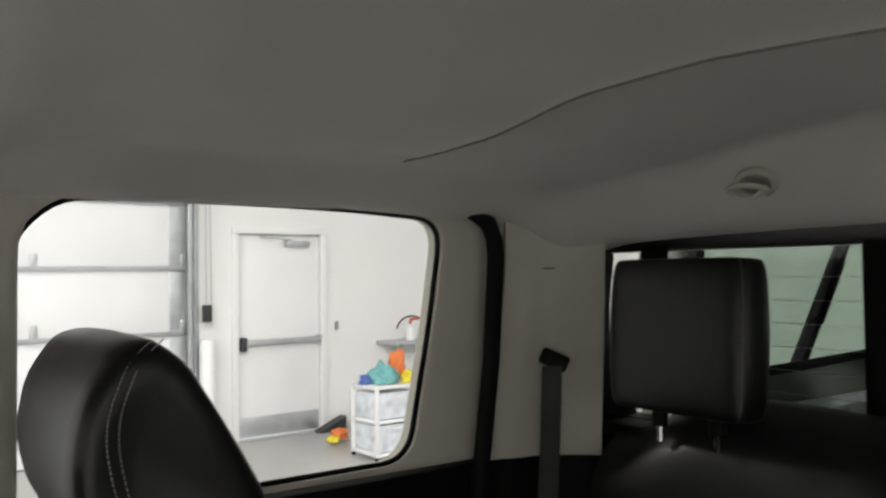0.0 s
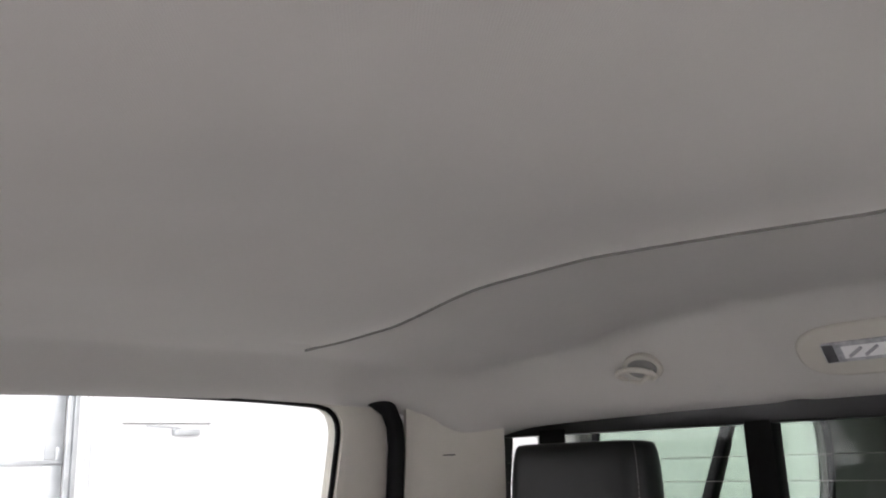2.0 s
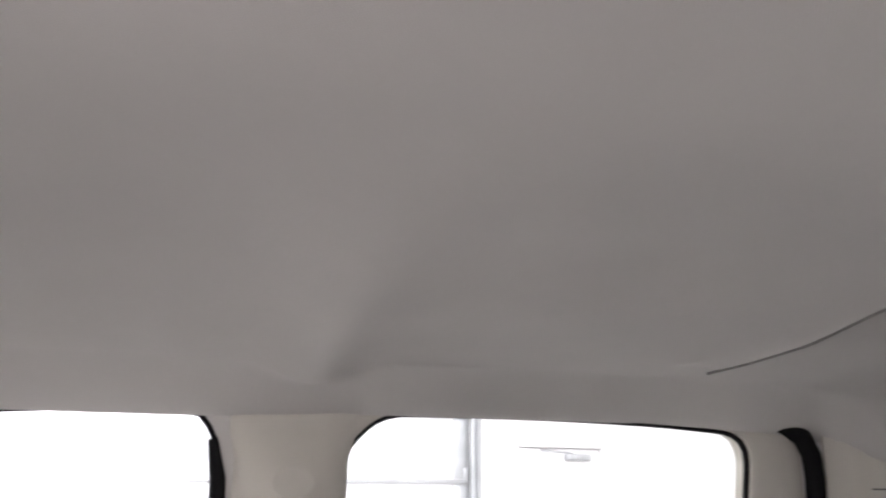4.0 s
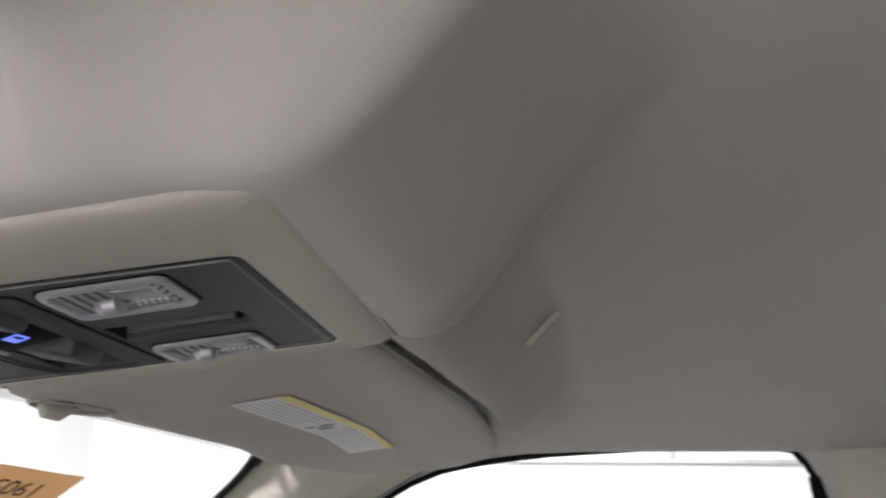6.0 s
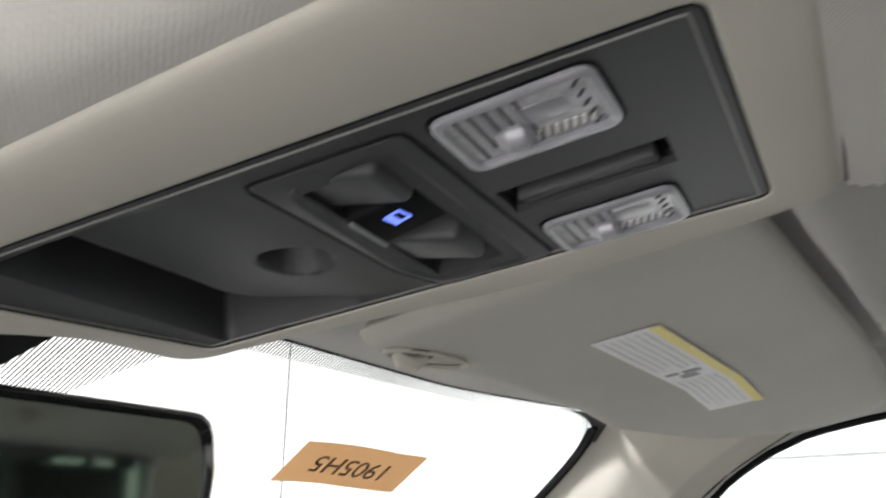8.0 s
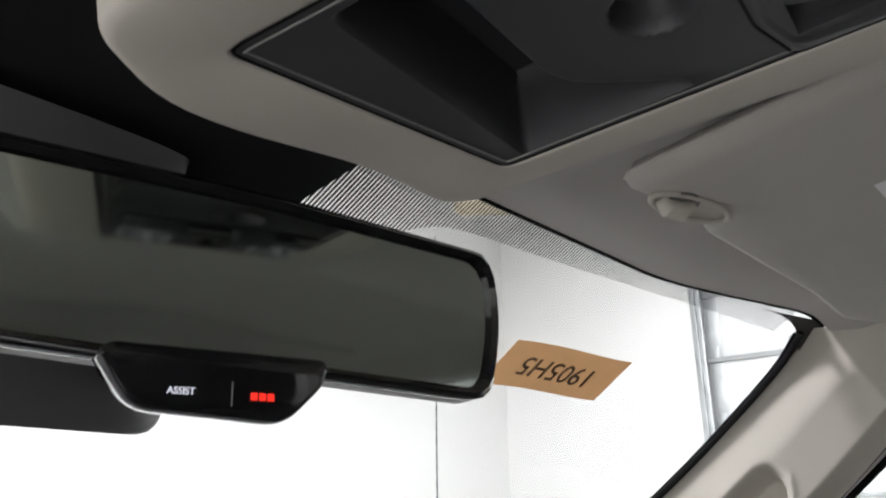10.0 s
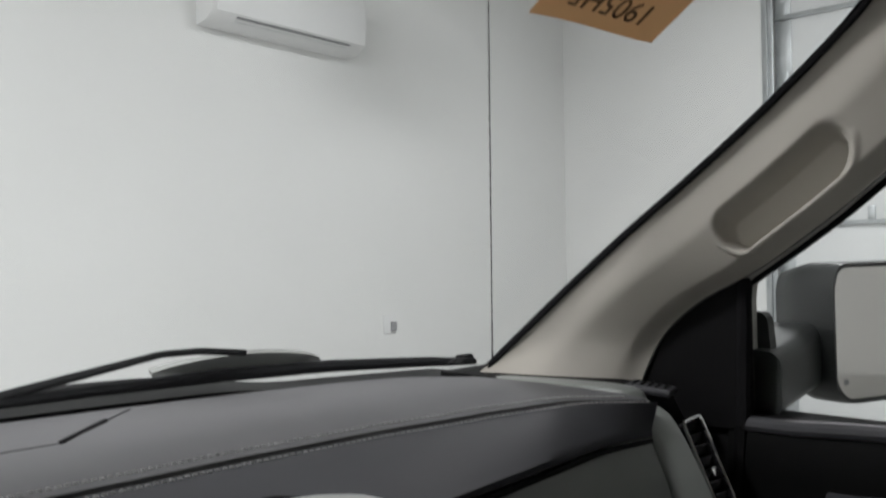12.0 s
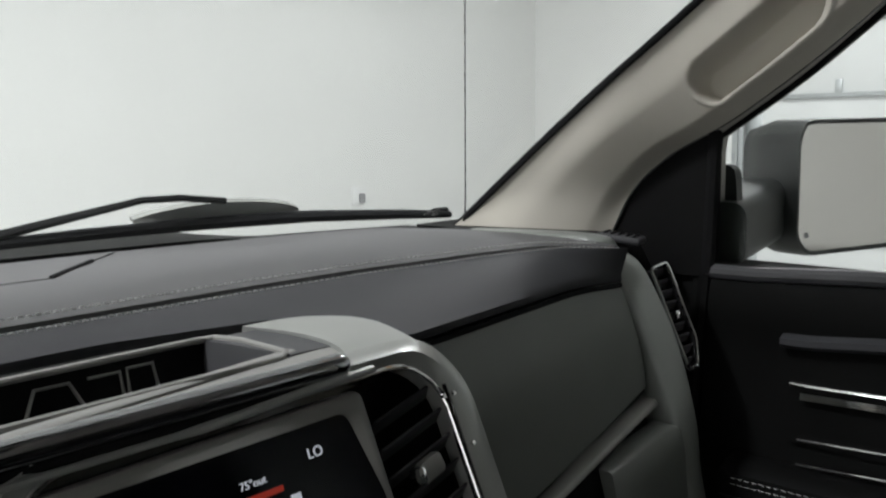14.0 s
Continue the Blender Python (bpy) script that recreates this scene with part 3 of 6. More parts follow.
for s in (1, -1):
    edge = [(s * 0.70, 1.262), (s * 0.699, 1.339), (s * 0.699, 1.417), (s * 0.703, 1.483), (s * 0.711, 1.539), (s * 0.716, 1.591), (s * 0.716, 1.64), (s * 0.708, 1.705), (s * 0.69, 1.738)]
    pts = [Vector((*along([(a, b, 0) for a, b in edge], t)[:2],)) for t in np.linspace(0, 1, 30)]
    part("side_border", slab([[Vector((p.x - s * k, ws_y(p.x - s * k, p.y) - 0.003, p.y)) for k in (0.008, 0.0, -0.05)] for p in pts], (0, 0.001, 0)), FRIT, shield, "black ceramic border")
    part("pillar_seal", tube([(p.x - s * 0.003, ws_y(p.x, p.y) - 0.006, p.y) for p in pts], 0.0045, 8), RUBBER, shield, "black seal")
# sharp dark corner where header and pillar meet
    part("corner_border", slab([[Vector((s * (0.60 + 0.12 * t), ws_y(0.60 + 0.12 * t, 1.75 - q * (0.03 * t ** 3)) - 0.0035, 1.752 - q * 0.035 * t ** 3)) for t in np.linspace(0, 1, 10)] for q in (0, 1)], (0, 0.001, 0)), FRIT, shield)

# front pillars: trim with a moulded grab recess
PIL_IN = [(0.690, 1.357, 1.280), (0.702, 1.285, 1.339), (0.702, 1.189, 1.417), (0.706, 1.105, 1.483), (0.715, 1.032, 1.539), (0.721, 0.965, 1.591), (0.721, 0.904, 1.640), (0.714, 0.825, 1.705), (0.706, 0.778, 1.745)]
PIL_OUT = [(0.79, 1.142, 1.275), (0.79, 1.109, 1.340), (0.79, 1.055, 1.390), (0.79, 0.978, 1.431), (0.79, 0.931, 1.462), (0.79, 0.865, 1.510), (0.79, 0.790, 1.573), (0.79, 0.682, 1.672), (0.79, 0.575, 1.735)]


def pillar_point(u, v):
    a, b = along(PIL_IN, u), along(PIL_OUT, u)
    p = a.lerp(b, v)
    p.x -= 0.022 * (0.3 + 0.7 * smooth(u / 0.3)) * smooth(v / 0.5) * (1 - smooth((v - 0.84) / 0.16))
    p.x -= 0.006 * (1 - smooth(v / 0.4)) * math.sin(math.pi * min(max(u * 1.15, 0.0), 1.0)) ** 0.5
    run, rise = abs(u + 0.12 * (v - 0.61) - 0.585) * 0.75 - 0.079, abs(v - 0.61) * 0.145 - 0.004
    edge = 0.030 - math.hypot(max(run, 0), max(rise, 0)) - min(max(run, rise), 0)
    p.x += 0.036 * smooth(edge / (0.007 + 0.024 * smooth((0.72 - v) / 0.3)))
    p.x -= 0.0030 * math.exp(-((edge + 0.005) / 0.004) ** 2) * smooth((v - 0.60) / 0.1)      # raised lip below the recess
    p.x += 0.0010 * math.exp(-((edge + 0.0105) / 0.0012) ** 2) * smooth((v - 0.60) / 0.1)    # fine parting line
    return p


for s in (1, -1):
    rows = [[Vector((s * p.x, p.y, p.z)) for p in (pillar_point(u, v) for v in np.linspace(0, 1, 121))] for u in np.linspace(0, 1, 241)]
    ob = part("pillar_a", slab(rows, (s * 0.004, 0.004, 0.0)), TRIM, sharp=60)
    setting(ob, "beige grey front pillar trim with moulded grab recess", "pillar")
# cowl and bonnet outside
hood = part("bonnet", slab([[Vector((x, y, 1.225 - 0.05 * (y - 1.5) - 0.05 * (abs(x) / 0.8) ** 2.2)) for x in np.linspace(-0.86, 0.86, 25)] for y in np.linspace(1.56, 2.75, 13)], (0, 0, -0.02)), WHITE_PAINT)
setting(hood, "white painted bonnet", "bonnet")
cowl = part("cowl", slab([[Vector((x, y - 0.22 * x * x, 1.296 - 0.02 * (y - 1.45) - 0.026 * smooth((x - 0.30) / 0.25))) for x in np.linspace(-0.80, 0.80, 45)] for y in np.linspace(1.455, 1.70, 6)], (0, 0, -0.02)), BLACK)
setting(cowl, "black plastic cowl below the windshield", "cowl")
# body below the windows, floor pan, sill
pan = part("cab_floor", span((-0.88, -1.15, 0.55), (0.88, 1.45, 0.62)), BLACK)
setting(pan, "black carpeted cab floor", "floor")
fire = part("firewall", span((-0.88, 1.42, 0.6), (0.88, 1.45, 1.25)), BLACK)
setting(fire, "black firewall behind the dashboard", "cab wall")
for s in (1, -1):
    ob = part("fender", span((s * 0.88, 1.05, 0.5), (s * 0.97, 2.75, 1.13), 0.03), WHITE_PAINT)
    setting(ob, "white painted front fender", "fender")
    ob = part("door_skin", slab([[Vector((s * (0.905 + 0.05 * smooth((1.24 - z) / 0.4)), y, z)) for y in np.linspace(-1.15, 1.08 if s > 0 else -0.03, 8)] for z in np.linspace(0.5, 1.235, 8)], (s * 0.006, 0, 0)), WHITE_PAINT)
    setting(ob, "white painted door skins", "door")
    ob = part("upper_rail", span((s * 0.835, -1.15, 1.775), (s * 0.88, 0.62, 1.90), 0.01), WHITE_PAINT)
    setting(ob, "white painted roof rail", "roof")
    ob = part("rear_quarter", span((s * 0.83, -1.15, 1.2), (s * 0.87, -0.85, 1.80), 0.005), WHITE_PAINT)
    setting(ob, "white painted cab corner", "cab wall")
    ob = part("pillar_outer", slab([[Vector((s * (0.795 + 0.02 * q), *along([(0, y, z) for _, y, z in PIL_OUT], t)[1:])) + Vector((0, 0.05 * q, 0.035 * q)) for q in (0, 1, 2)] for t in np.linspace(0, 1, 20)], (s * 0.004, 0, 0)), FRIT)
    setting(ob, "black outer pillar edge", "pillar")

# ---- truck cab: things ----

# overhead console
CON = basis((0, 0.43, 1.734), (1, 0, 0.03), (0, 1, -0.13)) @ Matrix.Rotation(0.115, 4, "Z")      # x across, y forwards, z up out of the panel's back


def inset(outline, k):
    """An outline drawn in by k, point by point."""
    n, out = len(outline), []
    c = sum((Vector(p) for p in outline), Vector((0, 0))) / n
    for i, p in enumerate(outline):
        t = (Vector(outline[(i + 1) % n]) - Vector(outline[i - 1])).normalized()
        nrm = Vector((-t.y, t.x))
        out.append(Vector(p) + (nrm if nrm.dot(c - Vector(p)) > 0 else -nrm) * k)
    return out


console = thing("overhead_console", (0, 0.60, 1.76), "beige grey overhead console with black panel on the headliner", "overhead console")
shell_out = [Vector(p) for p in resample(rounded([(-0.134, -0.0225), (0.088, -0.0215), (0.096, 0.030), (0.101, 0.322), (0.088, 0.338), (-0.094, 0.344), (-0.134, 0.326)], 0.014, 6), 288)]
panel_out = rounded([(-0.0810, 0.0068), (0.0640, 0.0056), (0.0510, 0.2800), (-0.0970, 0.3040)], 0.006, 6)


def inwards(p, outline, c=Vector((-0.016, 0.15))):
    """Where the line from p to the centre c meets an outline."""
    p, n, best = Vector(p), len(outline), None
    for i in range(n):
        a, b = Vector(outline[i]), Vector(outline[(i + 1) % n])
        d, e = p - c, b - a
        det = d.x * e.y - d.y * e.x
        if abs(det) > 1e-12:
            w = a - c
            t, u = (w.x * e.y - w.y * e.x) / det, (w.x * d.y - w.y * d.x) / det
            if t > 0 and -1e-6 <= u <= 1 + 1e-6 and (best is None or t < best):
                best = t
    return c + (p - c) * best


c_in = [inwards(p, panel_out) for p in shell_out]
rise = lambda p: 0.013 * smooth((p.y - 0.06) / 0.28) * smooth((p.x + 0.08) / 0.12)        # the housing sweeps up towards its front
rings = [[CON @ Vector((*p, h + rise(p))) for p in inset(shell_out, g)] for g, h in ((-0.001, 0.045), (-0.0005, 0.010), (0.0, 0.0020), (0.0008, -0.0004), (0.0024, -0.0020), (0.0055, -0.0031), (0.0110, -0.0037))]
rings.append([CON @ Vector((*p, -0.0040)) for p in inset(c_in, -0.0022)])
rings.append([CON @ Vector((*p, -0.0034)) for p in inset(c_in, -0.0006)])
rings.append([CON @ Vector((*p, 0.006)) for p in c_in])
# thin dark tube draws the shade where housing meets cloth
part("rear_gap_shade", tube([CON @ Vector((x, -0.0228, -0.0002)) for x in np.linspace(-0.118, 0.078, 30)], 0.0011, 6), JOINT_SHADE, console, "dark line painted as the shade in the gap behind the housing")
part("housing", loft(rings, True, False), TRIM, console, "beige grey plastic housing", sharp=75)


def plate(xs, ys, holes, thick, m, warp, bm=None):
    """A plate of cells between the given lines, with some of the cells left open."""
    bm = bm or bmesh.new()
    cells = {(i, j) for i in range(len(xs) - 1) for j in range(len(ys) - 1)
             if not any(a <= (xs[i] + xs[i + 1]) / 2 <= b and c <= (ys[j] + ys[j + 1]) / 2 <= d for a, c, b, d in holes)}
    vs = {}

    def v(i, j, k):
        if (i, j, k) not in vs:
            x, y = warp(xs[i], ys[j])
            vs[i, j, k] = bm.verts.new(m @ Vector((x, y, k * thick)))
        return vs[i, j, k]
    for i, j in cells:
        for k in (0, 1):
            bm.faces.new([v(a, b, k) for a, b in ((i, j), (i + 1, j), (i + 1, j + 1), (i, j + 1))])
        for (a, b), (c, d), n in (((i, j), (i + 1, j), (i, j - 1)), ((i + 1, j), (i + 1, j + 1), (i + 1, j)), ((i + 1, j + 1), (i, j + 1), (i, j + 1)), ((i, j + 1), (i, j), (i - 1, j))):
            if n not in cells:
                bm.faces.new([v(a, b, 0), v(c, d, 0), v(c, d, 1), v(a, b, 1)])
    return bm


def to_rim(x, y):
    """The outermost lines of the panel follow its slightly askew rim."""
    left = -0.0805 - 0.0160 * (y - 0.007) / 0.297
    right = 0.0635 - 0.0130 * (y - 0.006) / 0.274
    x = left if x < -0.0895 else right if x > 0.0895 else x
    if y > 0.30:
        y = 0.3035 - 0.0240 * (x + 0.097) / 0.148
        left, right = -0.0965, 0.0505
        x = min(max(x, left), right)
    return x, y


SLOT = (-0.0135, 0.031, 0.0072, 0.0935)
SWITCH = (-0.058, 0.114, 0.044, 0.146)
BIN = (-0.086, 0.164, 0.049, 0.268)
bm = plate([-0.090, -0.086, -0.058, -0.0135, 0.0072, 0.044, 0.049, 0.090], [0.0062, 0.031, 0.0935, 0.114, 0.146, 0.164, 0.268, 0.31], [SLOT, SWITCH, BIN], 0.006, CON @ Matrix.Translation((0, 0, -0.003)), to_rim)
panel = part("panel", bm, TRIM_DARK, console, "black grained plastic panel")
part("rim_shadow", tube([CON @ Vector((*p, -0.0026)) for p in inset(c_in, 0.0004)], 0.0009, 6, closed=True), BLACK, panel, "narrow dark joint round the panel")
# slot with its slanting flap
part("slot_back", span((SLOT[0], SLOT[1], 0.018), (SLOT[2], SLOT[3], 0.02), m=CON), BLACK, panel)
for a, b in (((SLOT[0] - 0.001, SLOT[1], 0.0), (SLOT[0], SLOT[3], 0.02)), ((SLOT[2], SLOT[1], 0.0), (SLOT[2] + 0.001, SLOT[3], 0.02))):
    part("slot_wall", span(a, b, m=CON), BLACK, panel)
part("slot_flap", box((0.0095, 0.052, 0.006), CON @ Matrix.Translation((0.0022, 0.0630, 0.0010)) @ pose(0, 0, 0, 0, -10, 0), 0.0012), TRIM_DARK, panel, "dark grey flap")


def lamp(x0, y0, x1, y1):
    m = CON @ Matrix.Translation((0, 0, -0.0032))
    flip = m @ pose(0, 0, 0, 180, 0, 0)
    part("lamp_joint", prism(rrect(x0 - 0.0012, -y1 - 0.0012, x1 + 0.0012, -y0 + 0.0012, 0.006, 4), flip @ Matrix.Translation((0, 0, 0.0002)), 0.001), BLACK, panel)
    out, mid = [[Vector(p) for p in resample(rrect(x0 + g, -y1 + g, x1 - g, -y0 - g, r, 4), 64)] for g, r in ((0.0, 0.0055), (0.0036, 0.0028))]
    k = min(range(64), key=lambda i: (mid[i] - out[0]).length)
    mid = mid[k:] + mid[:k]
    ring = lambda pts, h, g=0.0: [flip @ Vector((*p, h)) for p in (inset(pts, g) if g else pts)]
    ob = part("map_lamp", loft([ring(out, 0.0), ring(out, 0.0014), ring(out, 0.0022, 0.0008), ring(mid, 0.0024, -0.0010), ring(mid, 0.0014), ring(mid, -0.0030)], True, False), LENS_RIM, console, "clear plastic lamp with ribbed lens", sharp=40)
    at = lambda x, y, h=0.0: m @ Vector((x, y, -h))
    part("reflector", span((x0 + 0.0038, y0 + 0.0038, -0.0005), (x1 - 0.0038, y1 - 0.0038, 0.0), m=m), CLEAR_LENS, ob, "silvered reflector behind clear ribs")
    w, l = x1 - x0, y1 - y0
    for k in range(9):                                     # fine prisms across the lens's front half, pale and dark for glint and shade
        y = y1 - 0.0075 - 0.0024 * k
        part("prism_rib", tube([at(x0 + 0.0056, y, 0.0003), at(x0 + 0.0056 + (w - 0.0112) * (0.62 + 0.38 * abs(k - 4) / 4), y, 0.0003)], 0.0008, 5), LENS_RIM if k % 2 else TRIM_DARK, ob)
    xc, yc = x0 + 0.60 * w, y1 - 0.40 * l
    part("bulb", tube([at(xc, yc - 0.005, 0.0002), at(xc, yc - 0.003, 0.0012), at(xc, yc + 0.002, 0.0012), at(xc, yc + 0.006, 0.0)], [0.0022, 0.0050, 0.0055, 0.0030], 14), LENS_RIM, ob, "small clear bulb")
    part("inner_window", span((x0 + 0.28 * w, y0 + 0.22 * l, -0.0009), (x0 + 0.55 * w, y0 + 0.52 * l, 0.0), 0.0003, m=m), LENS_RIM, ob, "small grey inner window")
    for k in range(15):                                    # ribbed light pipe towards the rear, white and grey for glint and shade
        y = y0 + 0.0065 + (0.40 * l) * k / 14
        part("pipe_rib", tube([at(x1 - 0.0125, y - 0.0008, 0.0004), at(x1 - 0.0070, y + 0.0008, 0.0004)], 0.0007, 5), PAPER if k % 2 else GREY_TRAY, ob)
    for k in range(5):                                     # short slanting notches by the rear rim
        x = x0 + 0.006 + (w - 0.014) * k / 4
        part("notch", tube([at(x, y0 + 0.0060, 0.0004), at(x + 0.0032, y0 + 0.0085, 0.0004)], 0.0008, 5), TRIM_DARK, ob)
    part("lens_rail", tube([at(x1 - 0.0058, y0 + 0.006), at(x1 - 0.0058, y1 - 0.006)], 0.0008, 6), LENS_RIM, ob)


lamp(-0.0730, 0.0388, -0.0350, 0.0914)
lamp(0.0226, 0.0365, 0.0584, 0.0902)

# rocker switches in their bowl
bezel = [Vector(p) for p in resample(rounded([(-0.0755, 0.1580), (-0.0730, 0.0990), (0.0560, 0.0962), (0.0590, 0.1000), (0.0570, 0.1500), (0.0250, 0.1580), (-0.0350, 0.1575)], 0.0045, 5), 96)]
hole = [Vector(p) for p in resample(rounded([(-0.0640, 0.1475), (-0.0655, 0.1105), (-0.0560, 0.1075), (0.0500, 0.1070), (0.0525, 0.1100), (0.0480, 0.1465), (0.0225, 0.1530), (-0.0360, 0.1495)], 0.006, 5), 96)]
k0 = min(range(96), key=lambda i: (hole[i] - bezel[0]).length)
hole = hole[k0:] + hole[:k0]
part("insert_joint", tube([CON @ Vector((*p, -0.0030)) for p in bezel], 0.0008, 6, closed=True), BLACK, console, "fine joint round the switch insert")
c_hole = sum(hole, Vector((0, 0))) / 96
sc = part("switch_bezel", loft([[CON @ Vector((*p, -0.0030)) for p in inset(bezel, 0.0005)], [CON @ Vector((*p, -0.0038)) for p in inset(bezel, 0.0016)], [CON @ Vector((*p, -0.0044)) for p in inset(hole, -0.0020)], [CON @ Vector((*p, -0.0030)) for p in hole],
                                [CON @ Vector((*(c_hole + (p - c_hole) * 0.94), 0.007)) for p in hole], [CON @ Vector((*(c_hole + (p - c_hole) * 0.82), 0.0165)) for p in hole], [CON @ Vector((*(c_hole + (p - c_hole) * 0.1), 0.019)) for p in hole]], True, False), TRIM_DARK, console, "dark grey switch bowl", sharp=30)
for k, (x, tilt, lift) in enumerate(((-0.0490, 15, 0.0050), (-0.0205, -8, 0.0045), (0.0125, 16, 0.0030))):
    m = CON @ Matrix.Translation((x, 0.1295, lift)) @ pose(0, 0, 0, tilt, 0, 0)
    part("rocker_switch", box((0.0275, 0.034, 0.018), m, 0.0036, 3), TRIM_DARK if k != 1 else BLACK, sc, ("dark grey rocker switch", "black rocker switch with a lit blue window sign", "dark grey rocker switch")[k])
    if k == 1:
        m2 = m @ Matrix.Translation((-0.003, 0.0005, -0.0095)) @ pose(0, 0, 0, 0, 0, -8) @ Matrix.Diagonal((0.85, 0.85, 1, 1))
        for a, b in (((-0.0048, -0.0045, 0), (-0.0037, 0.0042, 0.0006)), ((0.0037, -0.0045, 0), (0.0048, 0.0042, 0.0006)), ((-0.0048, -0.0045, 0), (0.0048, -0.0036, 0.0006)), ((-0.0048, 0.0033, 0), (0.0048, 0.0042, 0.0006)), ((-0.0048, 0.0004, 0), (0.0048, 0.0036, 0.0006))):
            part("window_sign", span(a, b, m=m2), SCREEN_BLUE, console)
        part("switch_lip", tube([m @ Vector((-0.0125, 0.0145, -0.0090)), m @ Vector((0.0125, 0.0145, -0.0090))], 0.0011, 6), SILVER, console)
part("bowl_floor", prism([tuple(Vector((q.x, -q.y))) for q in (c_hole + (p - c_hole) * 0.86 for p in hole)], CON @ Matrix.Translation((0, 0, 0.0135)) @ pose(0, 0, 0, 180, 0, 0), 0.001), BLACK, sc, "black floor of the bowl")
part("pilot_light", box((0.003, 0.003, 0.002), CON @ Matrix.Translation((0.0040, 0.1090, 0.0035))), SCREEN_RED, sc, "small red pilot light")
part("panel_edge", tube([CON @ Vector((*p, -0.0033)) for p in inset(c_in, 0.0042)][:], 0.0005, 6, closed=True), GREY_TRAY, panel, "fine raised edge line")
# storage bowl at the front, with a finger dimple
rows = []
for j in range(90):
    row = []
    for i in range(91):
        u, t = i / 90, j / 89
        x, y = BIN[0] + (BIN[2] - BIN[0]) * u, BIN[1] + (BIN[3] - BIN[1]) * t
        brow = 0.231 - 0.062 * max(x / 0.054, 0.0) ** 2.2          # the tongue's rounded front edge
        d = 0.005 * smooth((y - 0.172) / 0.05) + 0.034 * smooth((y - brow) / 0.016)
        d *= smooth((1.0 - t) / 0.07)
        d *= smooth((0.5 - abs(u - 0.5)) / 0.05)
        d += 0.013 * smooth((0.0165 - math.hypot(x + 0.0100, y - 0.1835)) / 0.005)
        row.append(CON @ Vector((x, y, -0.003 + d)))
    rows.append(row)
part("storage_bowl", slab(rows, CON.to_3x3() @ Vector((0, 0, 0.003))), TRIM_DARK, console, "dark grey storage bowl with a round dimple", sharp=40)


# sun visors
def visor(s):
    V = lambda x, y, k=0.0: Vector((s * x - (0.014 if s < 0 else 0), y, 1.751 - 0.14 * (y - 0.469) - 0.11 * max(x - 0.46, 0) + k))
    top = thing("sun_visor", V(0.40, 0.58), "beige grey padded sun visor folded up under the headliner", "sun visor", "sun visors")
    out = rounded([(0.128, 0.490 if s < 0 else 0.467), (0.150, 0.465), (0.60, 0.456), (0.665, 0.470), (0.698, 0.520), (0.694, 0.570), (0.655, 0.640), (0.595, 0.676), (0.565, 0.690), (0.540, 0.706), (0.236, 0.709), (0.222, 0.690), (0.150, 0.700), (0.132, 0.716)], 0.022, 5)
    n = 120
    pts = resample(out, n)
    c = Vector((0.40, 0.59))
    rings = []
    for g, k in ((0.02, 0.0), (0.12, 0.0), (0.24, 0.0), (0.36, 0.0), (0.48, 0.0), (0.60, 0.0), (0.72, 0.0), (0.84, 0.0), (0.94, 0.001), (0.985, 0.004), (1.0, 0.010), (0.985, 0.016), (0.94, 0.019), (0.6, 0.020)):
        rings.append([V(*(c + (p - c) * g), k) for p in pts])
    part("pad", loft(rings), VISOR, top, "beige grey padded board", sharp=60)
    part("edge_seam", tube([V(*(c + (p - c) * 0.998), 0.010) for p in pts], 0.0012, 6, closed=True), VISOR, top)
    # pivot pin and its clip
    oval = [(0.190 + 0.036 * math.cos(a) - 0.006 * math.sin(a), 0.694 + 0.012 * math.sin(a) - 0.004 * math.cos(a)) for a in np.linspace(0, 2 * math.pi, 40, endpoint=False)]
    clip = part("clip", tube([V(x, y, -0.0005) for x, y in oval], 0.0020, 8, closed=True), TRIM, top, "moulded oval clip")
    part("clip_floor", slab([[V(0.190 + (x - 0.190) * g, 0.694 + (y - 0.694) * g, -0.0012 + 0.002 * g) for x, y in oval + oval[:1]] for g in (0.05, 0.5, 0.98)], (0, 0, 0.003)), TRIM, clip)
    # flat dark disc gives the shade of a hollow round the pin
    part("pin_shade", slab([[V(0.176 + 0.0135 * g * math.cos(q), 0.692 + 0.0085 * g * math.sin(q), -0.0016) for q in np.linspace(0, 2 * math.pi, 25)] for g in (0.05, 1.0)], (0, 0, 0.001)), JOINT_SHADE, clip, "flat dark disc painted as the shade round the pin")
    part("pin", tube([V(0.164, 0.701, 0.001), V(0.168, 0.699, -0.0045), V(0.176, 0.695, -0.0060), V(0.183, 0.691, -0.002)], [0.004, 0.0062, 0.0062, 0.004], 14), TRIM, top, "round pivot pin")
    if s > 0:
        L = lambda x, y, k: V(x, y, k)
        lab = part("label", slab([[L(x, y, -0.0012) for x in np.linspace(0.258, 0.535, 40)] for y in (0.556, 0.606)], (0, 0, -0.0004)), PAPER, top, "white and yellow warning label")
        part("yellow_band", slab([[L(x, y, -0.0020) for x in np.linspace(0.258, 0.535, 40)] for y in (0.5562, 0.5645)], (0, 0, -0.0003)), YELLOW, lab)
        rnd = random.Random(4)
        for col, (a, b) in enumerate(((0.264, 0.385), (0.425, 0.528))):
            for k in range(6):
                y = 0.569 + 0.006 * k
                part("text_line", slab([[L(x, yy, -0.0020) for x in np.linspace(a, b - rnd.uniform(0, 0.02), 20)] for yy in (y, y + 0.0020)], (0, 0, -0.0002)), PALE_INK, lab)
